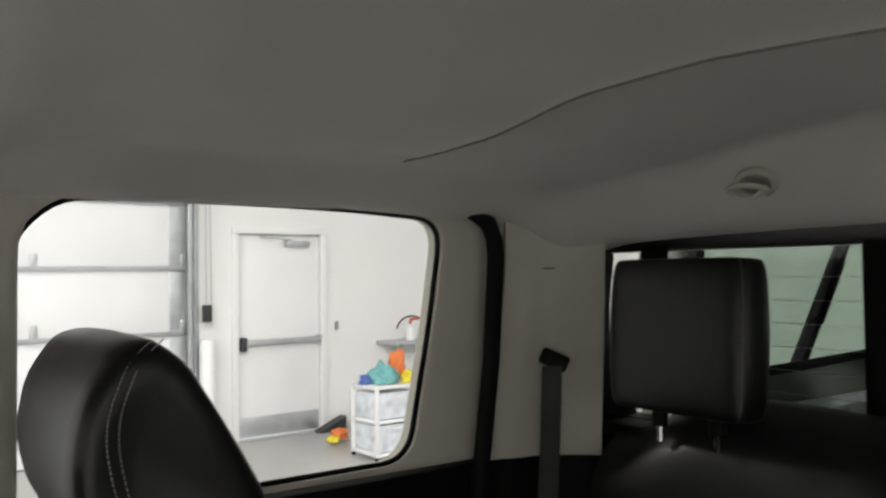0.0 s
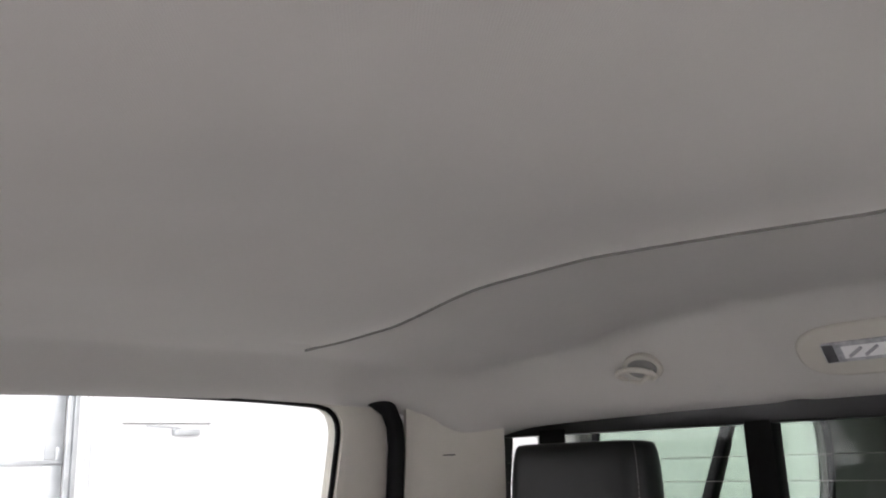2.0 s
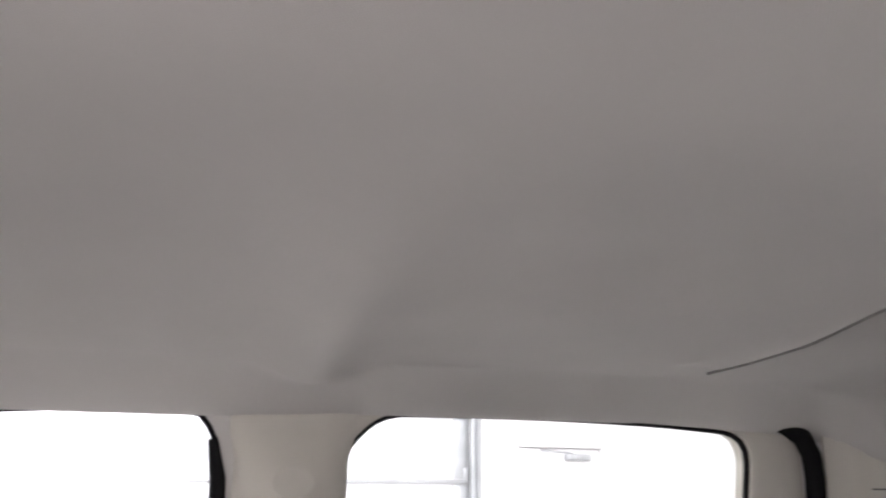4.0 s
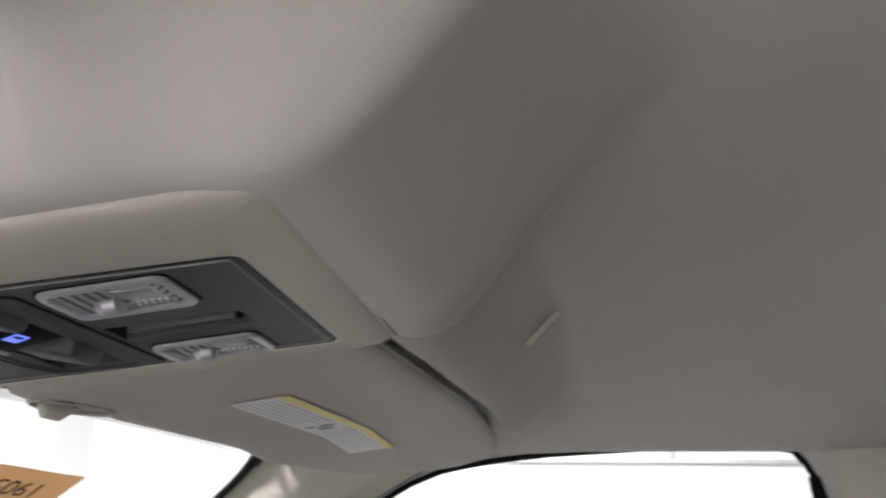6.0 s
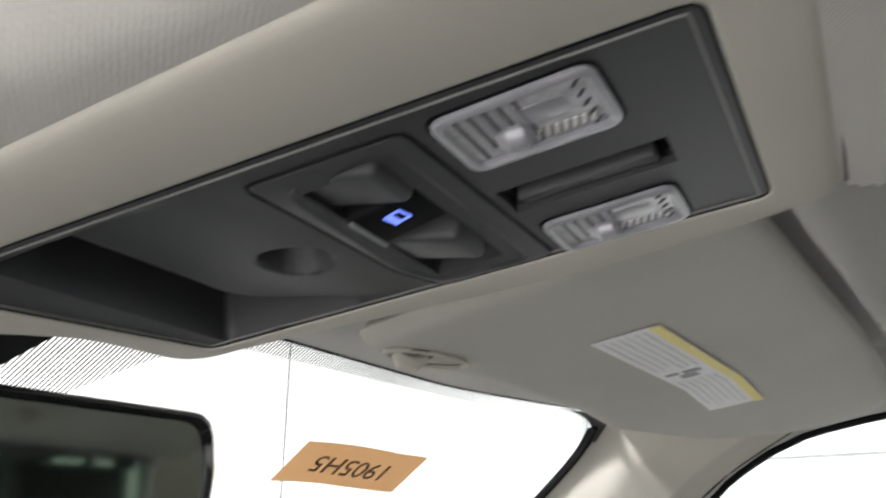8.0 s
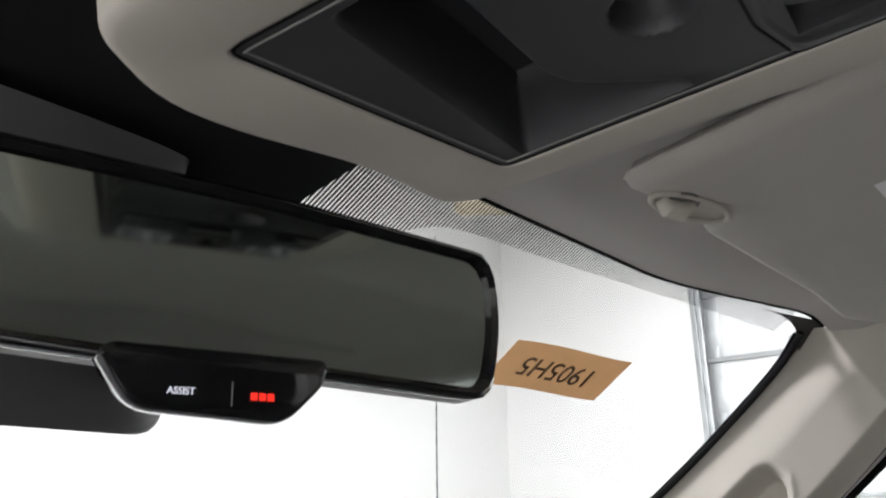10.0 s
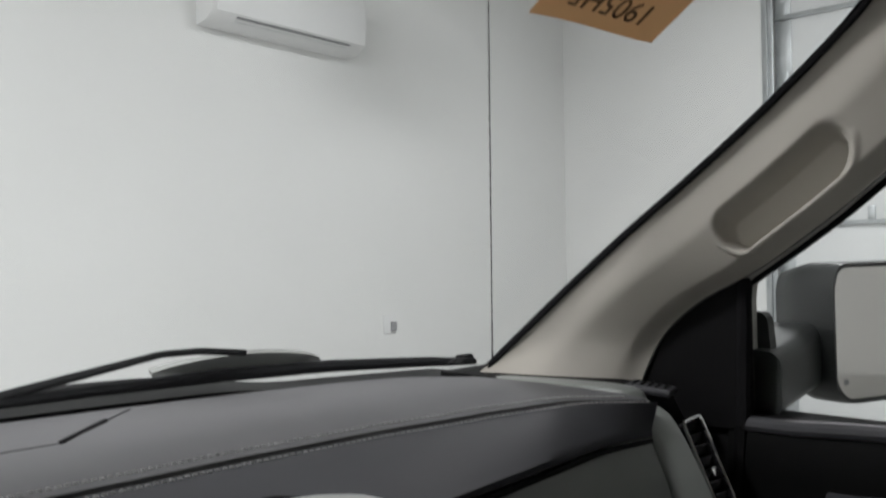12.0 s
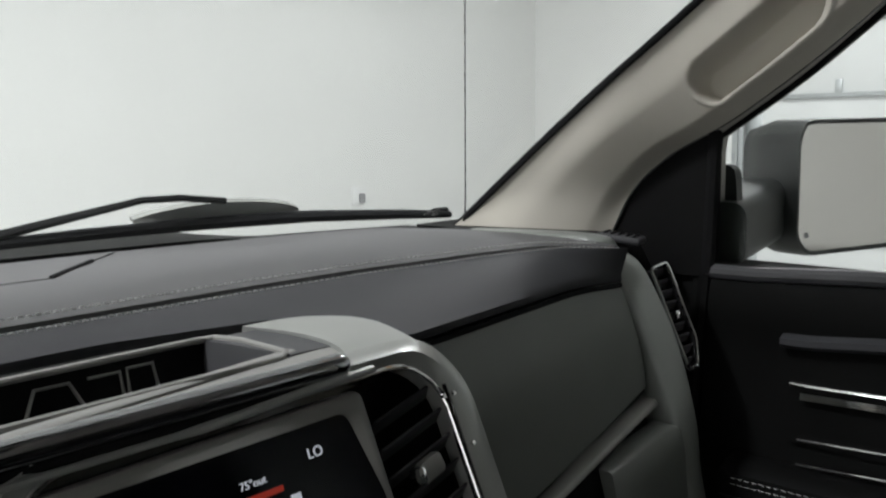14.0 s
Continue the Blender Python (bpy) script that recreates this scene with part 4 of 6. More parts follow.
        for a, b, y0, y1 in ((0.392, 0.402, 0.572, 0.586), (0.404, 0.417, 0.578, 0.592), (0.392, 0.400, 0.590, 0.600)):
            part("pictogram", slab([[L(x, yy, -0.0021) for x in (a, b)] for yy in (y0, y1)], (0, 0, -0.0002)), INK, lab)
    return top


visor(1)
visor(-1)

# small oval badge on the headliner near the visor
P1, P2 = Vector((0.444, 0.3715, 0)), Vector((0.436, 0.3950, 0))
for p in (P1, P2):
    p.z = liner_z(p.x, p.y)
m = basis((P1 + P2) / 2, (P2 - P1), Vector((0, 0, 1)).cross(P2 - P1))
badge = thing("airbag_badge", (P1 + P2) / 2, "small beige embossed airbag badge on the headliner", "badge")
part("plate", prism([(q[0], q[1]) for q in rrect(-0.024, -0.0055, 0.024, 0.0055, 0.005, 4)], m @ Matrix.Translation((0, 0, 0.001)), 0.006, 0.001), TRIM, badge)
part("lettering_bar", span((-0.012, -0.0015, -0.0056), (0.012, 0.0015, -0.0050), m=m), TRIM_DARK, badge)

# rear-view mirror
MN = Vector((-0.160, -0.986, -0.038))
MM = basis((-0.066, 0.7745, 1.6300), Vector((0.986, -0.160, 0.032)), Vector((-0.03, -0.035, 1)))       # z towards the driver
if (MM.to_3x3() @ Vector((0, 0, 1))).dot(MN) < 0:
    MM = MM @ pose(0, 0, 0, 0, 180, 0)
mirror = thing("rear_view_mirror", (-0.066, 0.80, 1.63), "black framed rear-view mirror with lit buttons below", "mirror")
xdir = 1 if (MM.to_3x3() @ Vector((1, 0, 0))).x > 0 else -1
face = [(xdir * x, y) for x, y in rounded([(-0.122, -0.024), (-0.045, -0.0285), (0.02, -0.0285), (0.121, -0.033), (0.128, 0.0), (0.124, 0.031), (0.0, 0.036), (-0.118, 0.036)], 0.012, 5)]
frame_out = [Vector((x * 1.045, y * 1.16)) for x, y in face]
fo, fi = resample(frame_out, 96), resample(face, 96)
part("frame", loft([[MM @ Vector((p.x, p.y, 0.000)) for p in fi], [MM @ Vector((p.x, p.y, 0.004)) for p in fi], [MM @ Vector((p.x * 0.5 + q.x * 0.5, p.y * 0.5 + q.y * 0.5, 0.006)) for p, q in zip(fi, fo)], [MM @ Vector((p.x, p.y, 0.003)) for p in fo], [MM @ Vector((p.x * 1.004, p.y * 1.01, -0.004)) for p in fo]], True, False), PIANO, mirror, "gloss black mirror frame", sharp=50)
part("housing", loft([[MM @ Vector((p.x * 1.004, p.y * 1.01, -0.004)) for p in fo], [MM @ Vector((p.x * 1.01, p.y * 1.03, -0.012)) for p in fo], [MM @ Vector((p.x * 0.95, p.y * 0.88, -0.030)) for p in fo], [MM @ Vector((p.x * 0.6, p.y * 0.4, -0.042)) for p in fo]]), GREY_TRAY, mirror, "matt grey mirror housing", sharp=50)
part("glass", prism([tuple(p) for p in fi], MM @ Matrix.Translation((0, 0, 0.0015)), 0.002), MIRROR, mirror, "green grey mirror glass")
X = lambda x: xdir * x
tab = [(X(x), y) for x, y in rounded([(-0.066, -0.030), (-0.051, -0.0495), (0.010, -0.0535), (0.028, -0.037), (0.03, -0.026), (-0.06, -0.026)], 0.008, 4)]
btn = part("button_bar", prism(tab, MM @ Matrix.Translation((0, 0, 0.007)), 0.012, 0.003, 2), PIANO, mirror, "gloss black button bar")
zt = MM @ Matrix.Translation((X(-0.0345), -0.0425, 0.0074)) @ (Matrix.Identity(4) if xdir > 0 else Matrix.Diagonal((-1, 1, 1, 1)))
writing("button_word", "ASSIST", zt, 0.0037, SCREEN_WHITE, btn, "lit white word")
for k in range(3):
    part("red_sign", span((X(-0.0065) + X(0.0036) * k, -0.0445, 0.0072), (X(-0.0065) + X(0.0036) * k + X(0.0028), -0.0416, 0.0076), m=MM), SCREEN_RED, btn, "lit red letters as plain blocks")
part("divider", span((X(-0.0145), -0.047, 0.0071), (X(-0.0140), -0.038, 0.0074), m=MM), INK, btn)
part("stem", tube([MM @ Vector((0, 0.0, -0.035)), Vector((-0.03, 0.87, 1.66)), Vector((-0.02, 0.935, 1.70))], [0.012, 0.014, 0.016], 12), BLACK, mirror, "black mirror stem")
def plan(w, d):
    """A rounded plan of half width w and half depth d."""
    turn = [2 * math.pi * k / 56 for k in range(56)]
    return [(w * math.copysign(abs(math.cos(a)) ** 0.8, math.cos(a)), d * math.copysign(abs(math.sin(a)) ** 0.8, math.sin(a))) for a in turn]


cover = thing("sensor_cover", (-0.11, 0.90, 1.62), "dark grey camera cover on the windshield behind the mirror", "sensor cover")
rings = []
for t in (0.0, 0.012, 0.04, 0.09, 0.16, 0.25, 0.4, 0.6, 0.8, 1.0):
    z = 1.580 + 0.153 * t
    w = 0.100 * (0.72 + 0.28 * math.sqrt(min(t / 0.16, 1))) * (1 - 0.15 * t)
    y1 = min(ws_y(0.1, z) - 0.006, 0.935 + 0.25 * t)
    y0 = min(0.865 + 0.02 * t, y1 - 0.02)
    rings.append([Vector((-0.120 + p[0], (y0 + y1) / 2 + p[1], z + 0.14 * (p[1] + (y1 - y0) / 2) * (1 - t))) for p in plan(w, (y1 - y0) / 2)])
part("shell", loft(rings), COVER, cover, "dark grey plastic shell", sharp=50)
part("lens_eye", tube([(-0.075, 0.874, 1.612), (-0.075, 0.864, 1.611)], 0.008, 14), PIANO, cover, "small round sensor eye")

# paper tag stuck to the windshield
TL, TR, BL, BR = (Vector(v) for v in ((0.332, 0.923, 1.6955), (0.491, 0.897, 1.694), (0.328, 0.966, 1.6615), (0.485, 0.941, 1.660)))
tag = thing("paper_tag", (TL + BR) / 2, "brown kraft paper stock tag stuck inside the windshield", "paper tag")


def tag_pt(u, v, k=0.0):
    p = TL.lerp(TR, u).lerp(BL.lerp(BR, u), v)
    return Vector((p.x, ws_y(p.x, p.z) - 0.004 + k, p.z + 0.0015 * math.sin(u * 5)))


part("sheet", slab([[tag_pt(u, v) for u in np.linspace(0, 1, 14)] for v in np.linspace(0, 1, 6)], (0, -0.0006, 0)), KRAFT, tag)
du, dv = (tag_pt(0.6, 0.5) - tag_pt(0.4, 0.5)).normalized(), (tag_pt(0.5, 0.3) - tag_pt(0.5, 0.7)).normalized()
nrm = du.cross(dv).normalized()
tm = Matrix(((-du.x, dv.x, nrm.x, 0), (-du.y, dv.y, nrm.y, 0), (-du.z, dv.z, nrm.z, 0), (0, 0, 0, 1)))
mid = tag_pt(0.50, 0.50)
writing("handwriting", "1905H5", Matrix.Translation(mid + nrm * (-0.0016 if nrm.y > 0 else 0.0016)) @ tm @ Matrix.Diagonal((1, -1, 1, 1)), 0.0315, PEN, tag, "number in black marker, written upside down")

# coat hooks and the dome lamp on the rear header
for s in (1, -1):
    hx, hy = s * 0.346, -1.0
    hz = liner_z(hx, hy) - 0.006
    hook = thing("coat_hook", (hx, hy, hz), "beige plastic coat hook on the rear headliner", "coat hook", "coat hooks")
    m = Matrix.Translation((hx, hy, hz)) @ pose(0, 0, 0, 50, 0, 0) @ Matrix.Scale(1.55, 4)
    part("foot", prism([(0.022 * math.cos(a), 0.016 * math.sin(a)) for a in np.linspace(0, 2 * math.pi, 28, endpoint=False)], m @ Matrix.Translation((0, 0, 0.003)), 0.007, 0.002), TRIM, hook)
    # flat darker disc stands for the shadow behind the hook
    part("recess", prism([(0.017 * math.cos(a), 0.011 * math.sin(a)) for a in np.linspace(0, 2 * math.pi, 28, endpoint=False)], m @ Matrix.Translation((0, 0, -0.004)), 0.0015, 0.0005), GREY_TRAY, hook, "grey disc painted as the shade behind the hook")
    part("bow", tube([m @ Vector((0.019 * math.cos(a), 0.013 * math.sin(a) + 0.002, -0.010 - 0.008 * (1 + math.sin(a)))) for a in np.linspace(-0.6, 4.0, 24)], 0.0042, 8), TRIM, hook, "curled hook")
    part("tongue", tube([m @ Vector((-0.012, -0.004, -0.005)), m @ Vector((0.0, -0.008, -0.016)), m @ Vector((0.010, -0.004, -0.018))], [0.005, 0.004, 0.003], 8), TRIM, hook)
lz = liner_z(0, -1.0)
dome = thing("dome_lamp", (0, -1.0, lz), "beige rimmed dome lamp with clear ribbed lens on the rear headliner", "dome lamp")
m = Matrix.Translation((0.0, -1.005, lz + 0.004)) @ pose(0, 0, 0, 52, 0, 0)
out = [(0.102 * math.copysign(abs(math.cos(a)) ** 0.55, math.cos(a)), 0.040 * math.copysign(abs(math.sin(a)) ** 0.8, math.sin(a))) for a in np.linspace(0, 2 * math.pi, 64, endpoint=False)]
part("rim", prism(out, m @ Matrix.Translation((0, 0, 0.006)), 0.016, 0.005, 3), TRIM, dome, "oval beige rim", sharp=50)
part("lens", prism(rrect(-0.066, -0.015, 0.066, 0.015, 0.005, 4), m @ Matrix.Translation((0, 0, -0.008)), 0.005, 0.0015), CLEAR_LENS, dome, "clear ribbed lens")
for k in range(6):
    for q in (1, -1):
        part("lens_rib", span((q * (0.05 + 0.0024 * k), -0.013, -0.0142), (q * (0.0512 + 0.0024 * k), 0.013, -0.0128), m=m), TRIM_DARK, dome)
part("reflector", span((-0.040, -0.009, -0.0140), (0.040, 0.009, -0.0128), m=m), PAPER, dome, "pale reflector behind the lens")
part("rim_joint", tube([m @ Vector((x * 1.01, y * 1.02, 0.001)) for x, y in out], 0.0019, 6, closed=True), JOINT_SHADE, dome, "dark joint round the rim")
for q in (-0.022, 0.004, 0.024):
    part("lens_facet", tube([m @ Vector((q - 0.009, 0.006, -0.0146)), m @ Vector((q + 0.009, -0.006, -0.0146))], 0.0022, 6), CLEAR_LENS, dome)

# ---- dashboard ----
DASH_SEAM = [(-0.75, 1.06), (-0.60, 1.075), (-0.30, 1.115), (0.0, 1.122), (0.137, 1.124), (0.26, 1.120), (0.40, 1.105), (0.53, 1.084), (0.61, 1.060), (0.70, 1.02), (0.75, 0.99)]


def seam_at(x):
    for (a, p), (b, q) in zip(DASH_SEAM, DASH_SEAM[1:]):
        if a <= x <= b:
            return p + (q - p) * smooth((x - a) / (b - a)) * 0.5 + (q - p) * (x - a) / (b - a) * 0.5
    return DASH_SEAM[0][1] if x < 0 else DASH_SEAM[-1][1]


def lip_at(x):
    """The line under the padded roll: y of its edge."""
    k = smooth((x - 0.115) / 0.085)
    return (0.976 + 0.11 * max(x - 0.10, 0)) * k + (1.058 - 0.22 * max(x, 0)) * (1 - k)


def lip_drop(x):
    k = smooth((x - 0.115) / 0.085)
    return 0.045 * k + 0.020 * (1 - k)


dash = thing("dashboard", (0, 1.1, 1.2), "black padded dashboard with grey stitching and silver bezels", "dashboard")
END = 0.645


def pad_profile(x):
    s, l = seam_at(x), lip_at(x)
    far = ws_y(x, 1.287) - 0.006
    drop = 0.012 * smooth((abs(x) - 0.50) / 0.2)
    z = 1.297 - drop
    pts = [(far + 0.05, z - 0.02), (far, z - 0.006), (far - 0.05, z + 0.001), ((far + s) / 2, z + 0.003), (s + 0.03, z), (s + 0.006, z - 0.0025)]
    pts += [(s - 0.001, z - 0.0035), (s - 0.003, z - 0.0105), (s - 0.012, z - 0.0110), (s - 0.0145, z - 0.0045)]
    h = lip_drop(x)
    for t in np.linspace(0.06, 1, 12):
        pts.append((s - 0.015 + (l + 0.004 - s + 0.015) * t, z - 0.0045 - (h - 0.011) * t ** (1.9 - 0.85 * smooth((x - 0.40) / 0.24))))
    pts += [(l + 0.003, z - h), (l + 0.010, z - h - 0.005), (l + 0.040, z - h - 0.007)]
    return pts


xs = list(np.linspace(-0.745, END, 90))
part("pad", slab([[Vector((x, y, z)) for y, z in pad_profile(x)[:9]] for x in xs], (0, 0.012, -0.012)), DASH, dash, "soft black dash pad", sharp=40)
part("pad_roll", slab([[Vector((x, y, z)) for y, z in pad_profile(x)[8:]] for x in xs], (0, 0.012, -0.012)), DASH_ROLL, dash, "darker stitched roll along the pad", sharp=40)
for off, lift in ((0.008, 0.0), (-0.024, -0.0015)):
    line = [Vector((x, seam_at(x) + off, 1.297 - 0.012 * smooth((abs(x) - 0.50) / 0.2) - (0.0012 if off > 0 else 0.0046))) for x in np.linspace(-0.25, 0.625, 140)]
    st = part("stitching", stitches(line, 0.0046, 0.0024, 0.00075), THREAD, dash, "row of grey stitches")
    tagged(st, kind="stuff")
piping = [Vector((x, seam_at(x) - 0.0065, 1.297 - 0.012 * smooth((abs(x) - 0.50) / 0.2) - 0.0092)) for x in np.linspace(-0.3, 0.64, 140)]
part("piping", tube(piping, 0.0022, 8), RUBBER, dash, "black piping between the stitch rows")
# speaker grille panel in the pad's middle and its groove
gx = lambda x, y, k: Vector((x, y, 1.2992 + k))
part("speaker_panel", slab([[gx(x, y, 0) for x in np.linspace(-0.14, 0.050 + 1.0 * max(y - 1.262, -0.0), 10)] for y in np.linspace(1.262, 1.385, 8)], (0, 0, 0.0012)), DASH, dash, "flat speaker panel")
part("groove", tube([gx(0.052, 1.262, 0.0012), gx(0.123, 1.334, 0.0012)], 0.0024, 6), RUBBER, dash)

# glove box and lower dash face
def face_y(x, z):
    return lip_at(x) + 0.008 + (1.245 - z) * -0.28


low = slab([[Vector((x, face_y(x, z) + 0.012, z)) for x in np.linspace(-0.74, END, 40)] for z in np.linspace(1.252, 0.80, 16)], (0, 0.02, 0))
part("lower_face", low, BLACK, dash, "black lower dash")
part("glove_box", slab([[Vector((x, face_y(x, z) - 0.004 * math.sin(math.pi * (x - 0.17) / 0.46) - 0.010 * math.sin(math.pi * (1.245 - z) / 0.16), z)) for x in np.linspace(0.165, 0.644, 24) for z in (1.2465 - (1.2465 - 1.116 + 0.12 * (0.655 - x)) * k,)] for k in np.linspace(0, 1, 12)], (0, 0.014, 0)), DASH_LOW, dash, "dark grey glove box door", sharp=50)
sag = lambda x: 0.12 * (0.655 - x)
part("glove_gap", tube([Vector((x, face_y(x, 1.11) + 0.004, 1.110 - sag(x))) for x in np.linspace(0.165, 0.644, 12)], 0.006, 8), RUBBER, dash)
part("lower_rail", slab([[Vector((x, face_y(x, z) - 0.012 - 0.003 * math.sin(math.pi * q), z - sag(x))) for x in np.linspace(0.165, 0.648, 16)] for q, z in ((0, 1.101), (0.3, 1.099), (0.6, 1.096), (1, 1.093))], (0, 0.03, 0)), GREY_TRAY, dash, "satin grey rail below the glove box")
knee = [[Vector((x, 0.966 - 0.05 * (x - 0.60) + a + 0.012 * smooth((x - 0.66) / 0.04), 1.056 + 0.14 * (x - 0.52) - 0.030 * smooth((x - 0.640) / 0.06) + b)) for a, b in ((0.03, 0.0), (0.004, 0.0), (0.0, -0.003), (-0.008, -0.035), (-0.014, -0.09), (0.03, -0.09))] for x in np.linspace(0.512, 0.706, 20)]
part("knee_block", loft(knee), DASH_LOW, dash, "grey corner block", sharp=50)

# right end cap and its upright vent
cap_in = [(0.646, 1.36, 1.281), (0.646, 1.115, 1.2905), (0.647, 1.078, 1.273), (0.648, 1.050, 1.2488), (0.648, 1.020, 1.1995), (0.650, 0.999, 1.146), (0.652, 0.974, 1.095), (0.654, 0.955, 1.02), (0.656, 0.94, 0.93)]
cap_out = [(0.70, 1.36, 1.283), (0.692, 1.110, 1.2915), (0.690, 1.066, 1.2740), (0.690, 1.034, 1.2559), (0.690, 0.9975, 1.1952), (0.690, 0.975, 1.1417), (0.690, 0.955, 1.066), (0.692, 0.948, 1.00), (0.696, 0.93, 0.92)]
rows = []
for t in np.linspace(0, 1, 48):
    a, b = along(cap_in, t), along(cap_out, t)
    rows.append([a + Vector((0, 0.02, -0.012)), a + Vector((0.001, 0.003, -0.001))] + [a.lerp(b, k) + Vector((0, -0.003, 0.002)) * math.sin(math.pi * k) for k in (0.08, 0.25, 0.5, 0.75, 0.92)] + [b + Vector((0.003, 0.006, -0.004)), b + Vector((0.012, 0.045, -0.02))])
part("end_cap", slab(rows, (0.0, 0.012, -0.006)), DASH_LOW, dash, "grained black dash end", sharp=50)


def vent(parent, top, bottom, wide, across, n, label):
    """An upright louvre vent: its chrome rim, blades and knob."""
    top, bottom, across = Vector(top), Vector(bottom), Vector(across).normalized()
    up = (top - bottom)
    h = up.length
    m = basis((top + bottom) / 2, across, up)
    out = rounded([(-wide / 2, -h / 2), (0.0, -h / 2), (wide / 2, -h / 2 + 0.035), (wide / 2 - 0.001, h / 2), (-wide / 2, h / 2 - 0.004)], 0.006, 5)
    o2 = resample(out, 60)
    v = part("side_vent", loft([[m @ Vector((p.x, p.y, 0)) for p in o2], [m @ Vector((p.x * 0.93, p.y * 0.97, 0)) for p in o2], [m @ Vector((p.x * 0.93, p.y * 0.97, -0.03)) for p in o2], [m @ Vector((p.x * 0.1, p.y * 0.1, -0.031)) for p in o2]], True, False), BLACK, parent, label)
    part("vent_rim", tube([m @ Vector((p.x, p.y, 0.001)) for p in o2], 0.0028, 8, closed=True), CHROME, v, "chrome vent rim")
    for k in range(n):
        y = -h / 2 + h * (k + 0.7) / (n + 0.4)
        part("vent_blade", box((wide * 0.86, 0.012, 0.0022), m @ Matrix.Translation((0, y, -0.008)) @ pose(0, 0, 0, 40, 0, 0), 0.0006), TRIM_DARK, v)
    part("vent_knob", box((0.010, 0.012, 0.010), m @ Matrix.Translation((0, 0, 0.000)), 0.003), CHROME, v, "chrome vent knob")
    return v


vent(dash, (0.7155, 1.030, 1.2545), (0.7175, 0.969, 1.130), 0.040, (1.0, -0.08, 0.0), 9, "upright end vent with black blades")

grille = part("demister_grille", box((0.040, 0.060, 0.010), Matrix.Translation((0.722, 1.085, 1.284)) @ pose(0, 0, 0, 6, 0, 14), 0.004), TRIM_DARK, dash, "small black side demister")
for k in range(5):
    part("grille_slat", box((0.030, 0.003, 0.003), Matrix.Translation((0.722, 1.085, 1.284)) @ pose(0, 0, 0, 6, 0, 14) @ Matrix.Translation((0, -0.020 + 0.010 * k, 0.0055)), 0.0008), BLACK, grille)
part("side_filler", loft([[Vector((x, y, z)) for y, z in ((1.06, 0.9), (1.06, 1.20), (1.10, 1.272), (1.16, 1.284), (1.40, 1.288), (1.40, 0.9))] for x in (0.66, 0.80)]), BLACK, dash, "black dash end filler", sharp=50)

# centre stack: tray, chrome roll, bezel, vents and screen
ST = basis((0.0, 0.873, 1.284), (1, 0, 0), (0, 0.371, 0.928))       # x across, y up the face, z towards the seats
if (ST.to_3x3() @ Vector((0, 0, 1))).y > 0:
    ST = ST @ pose(0, 0, 0, 0, 180, 0)
q = 1 if (ST.to_3x3() @ Vector((1, 0, 0))).x > 0 else -1
S = lambda x, y, z: ST @ Vector((q * x, y, z))
stack = thing("centre_stack", (0, 0.88, 1.15), "silver bezelled centre stack with screen and vents in the dashboard", "centre stack")
bez = [Vector(p) for p in resample(rounded([(-0.155, -0.30), (-0.155, 0.014), (0.118, 0.014), (0.148, -0.02), (0.162, -0.30)], 0.045, 8), 120)]
hol = [Vector(p) for p in resample(rounded([(-0.140, -0.29), (-0.140, -0.003), (0.094, -0.001), (0.117, -0.022), (0.136, -0.29)], 0.036, 8), 120)]
part("bezel", loft([[S(p.x * 1.02, p.y + 0.004, -0.05) for p in bez], [S(p.x, p.y, -0.004) for p in bez], [S((p.x + r.x) / 2, (p.y + r.y) / 2, 0.004) for p, r in zip(bez, hol)], [S(r.x, r.y, 0.001) for r in hol], [S(r.x, r.y, -0.012) for r in hol]], True, False), SILVER, stack, "satin silver bezel", sharp=45)
part("bezel_line", tube([S(r.x, r.y, 0.002) for r in hol], 0.0016, 8, closed=True), CHROME, stack, "bright bezel edge")
part("inner_panel", span((-0.142, -0.29, -0.03), (0.142, 0.0, -0.022), m=ST), PIANO, stack, "gloss black inner panel")
part("chrome_roll", tube([S(x, 0.0085, 0.001) for x in np.linspace(-0.16, 0.044, 20)] + [S(0.0475, 0.0085, 0.001), S(0.0495, 0.0085, 0.001), S(0.0502, 0.0085, 0.001)], [0.0068] * 20 + [0.0062, 0.0045, 0.001], 48), BLACK_CHROME, stack, "dark chrome roll")
part("roll_gap", tube([S(x, 0.0012, 0.0010) for x in np.linspace(-0.16, 0.049, 12)], 0.0032, 10), RUBBER, stack, "black gap below the roll")
part("bezel_edge", tube([S(x, -0.0036 + 0.0042 * smooth((x + 0.06) / 0.11), 0.0040) for x in np.linspace(-0.16, 0.050, 16)] + [S(0.066, 0.0012, 0.0030)], [0.0019] * 8 + [0.0026] * 9, 8), SILVER, stack, "satin silver edge below the roll")
# screen unit
scr = part("screen_frame", prism([(q * x, y) for x, y in rounded([(-0.135, -0.20), (0.062, -0.20), (0.0535, -0.0070), (-0.135, -0.0110)], 0.007)], ST @ Matrix.Translation((0, 0, 0.004)), 0.02, 0.004), GREY_TRAY, stack, "dark grey screen frame")
part("screen", prism([(q * x, y) for x, y in rounded([(-0.125, -0.17), (0.056, -0.17), (0.0485, -0.066), (0.036, -0.0172), (-0.125, -0.0185)], 0.006)], ST @ Matrix.Translation((0, 0, 0.0052)), 0.003), SCREEN, scr, "dark touch screen")
facing = Matrix.Identity(4) if q > 0 else Matrix.Diagonal((-1, 1, 1, 1))
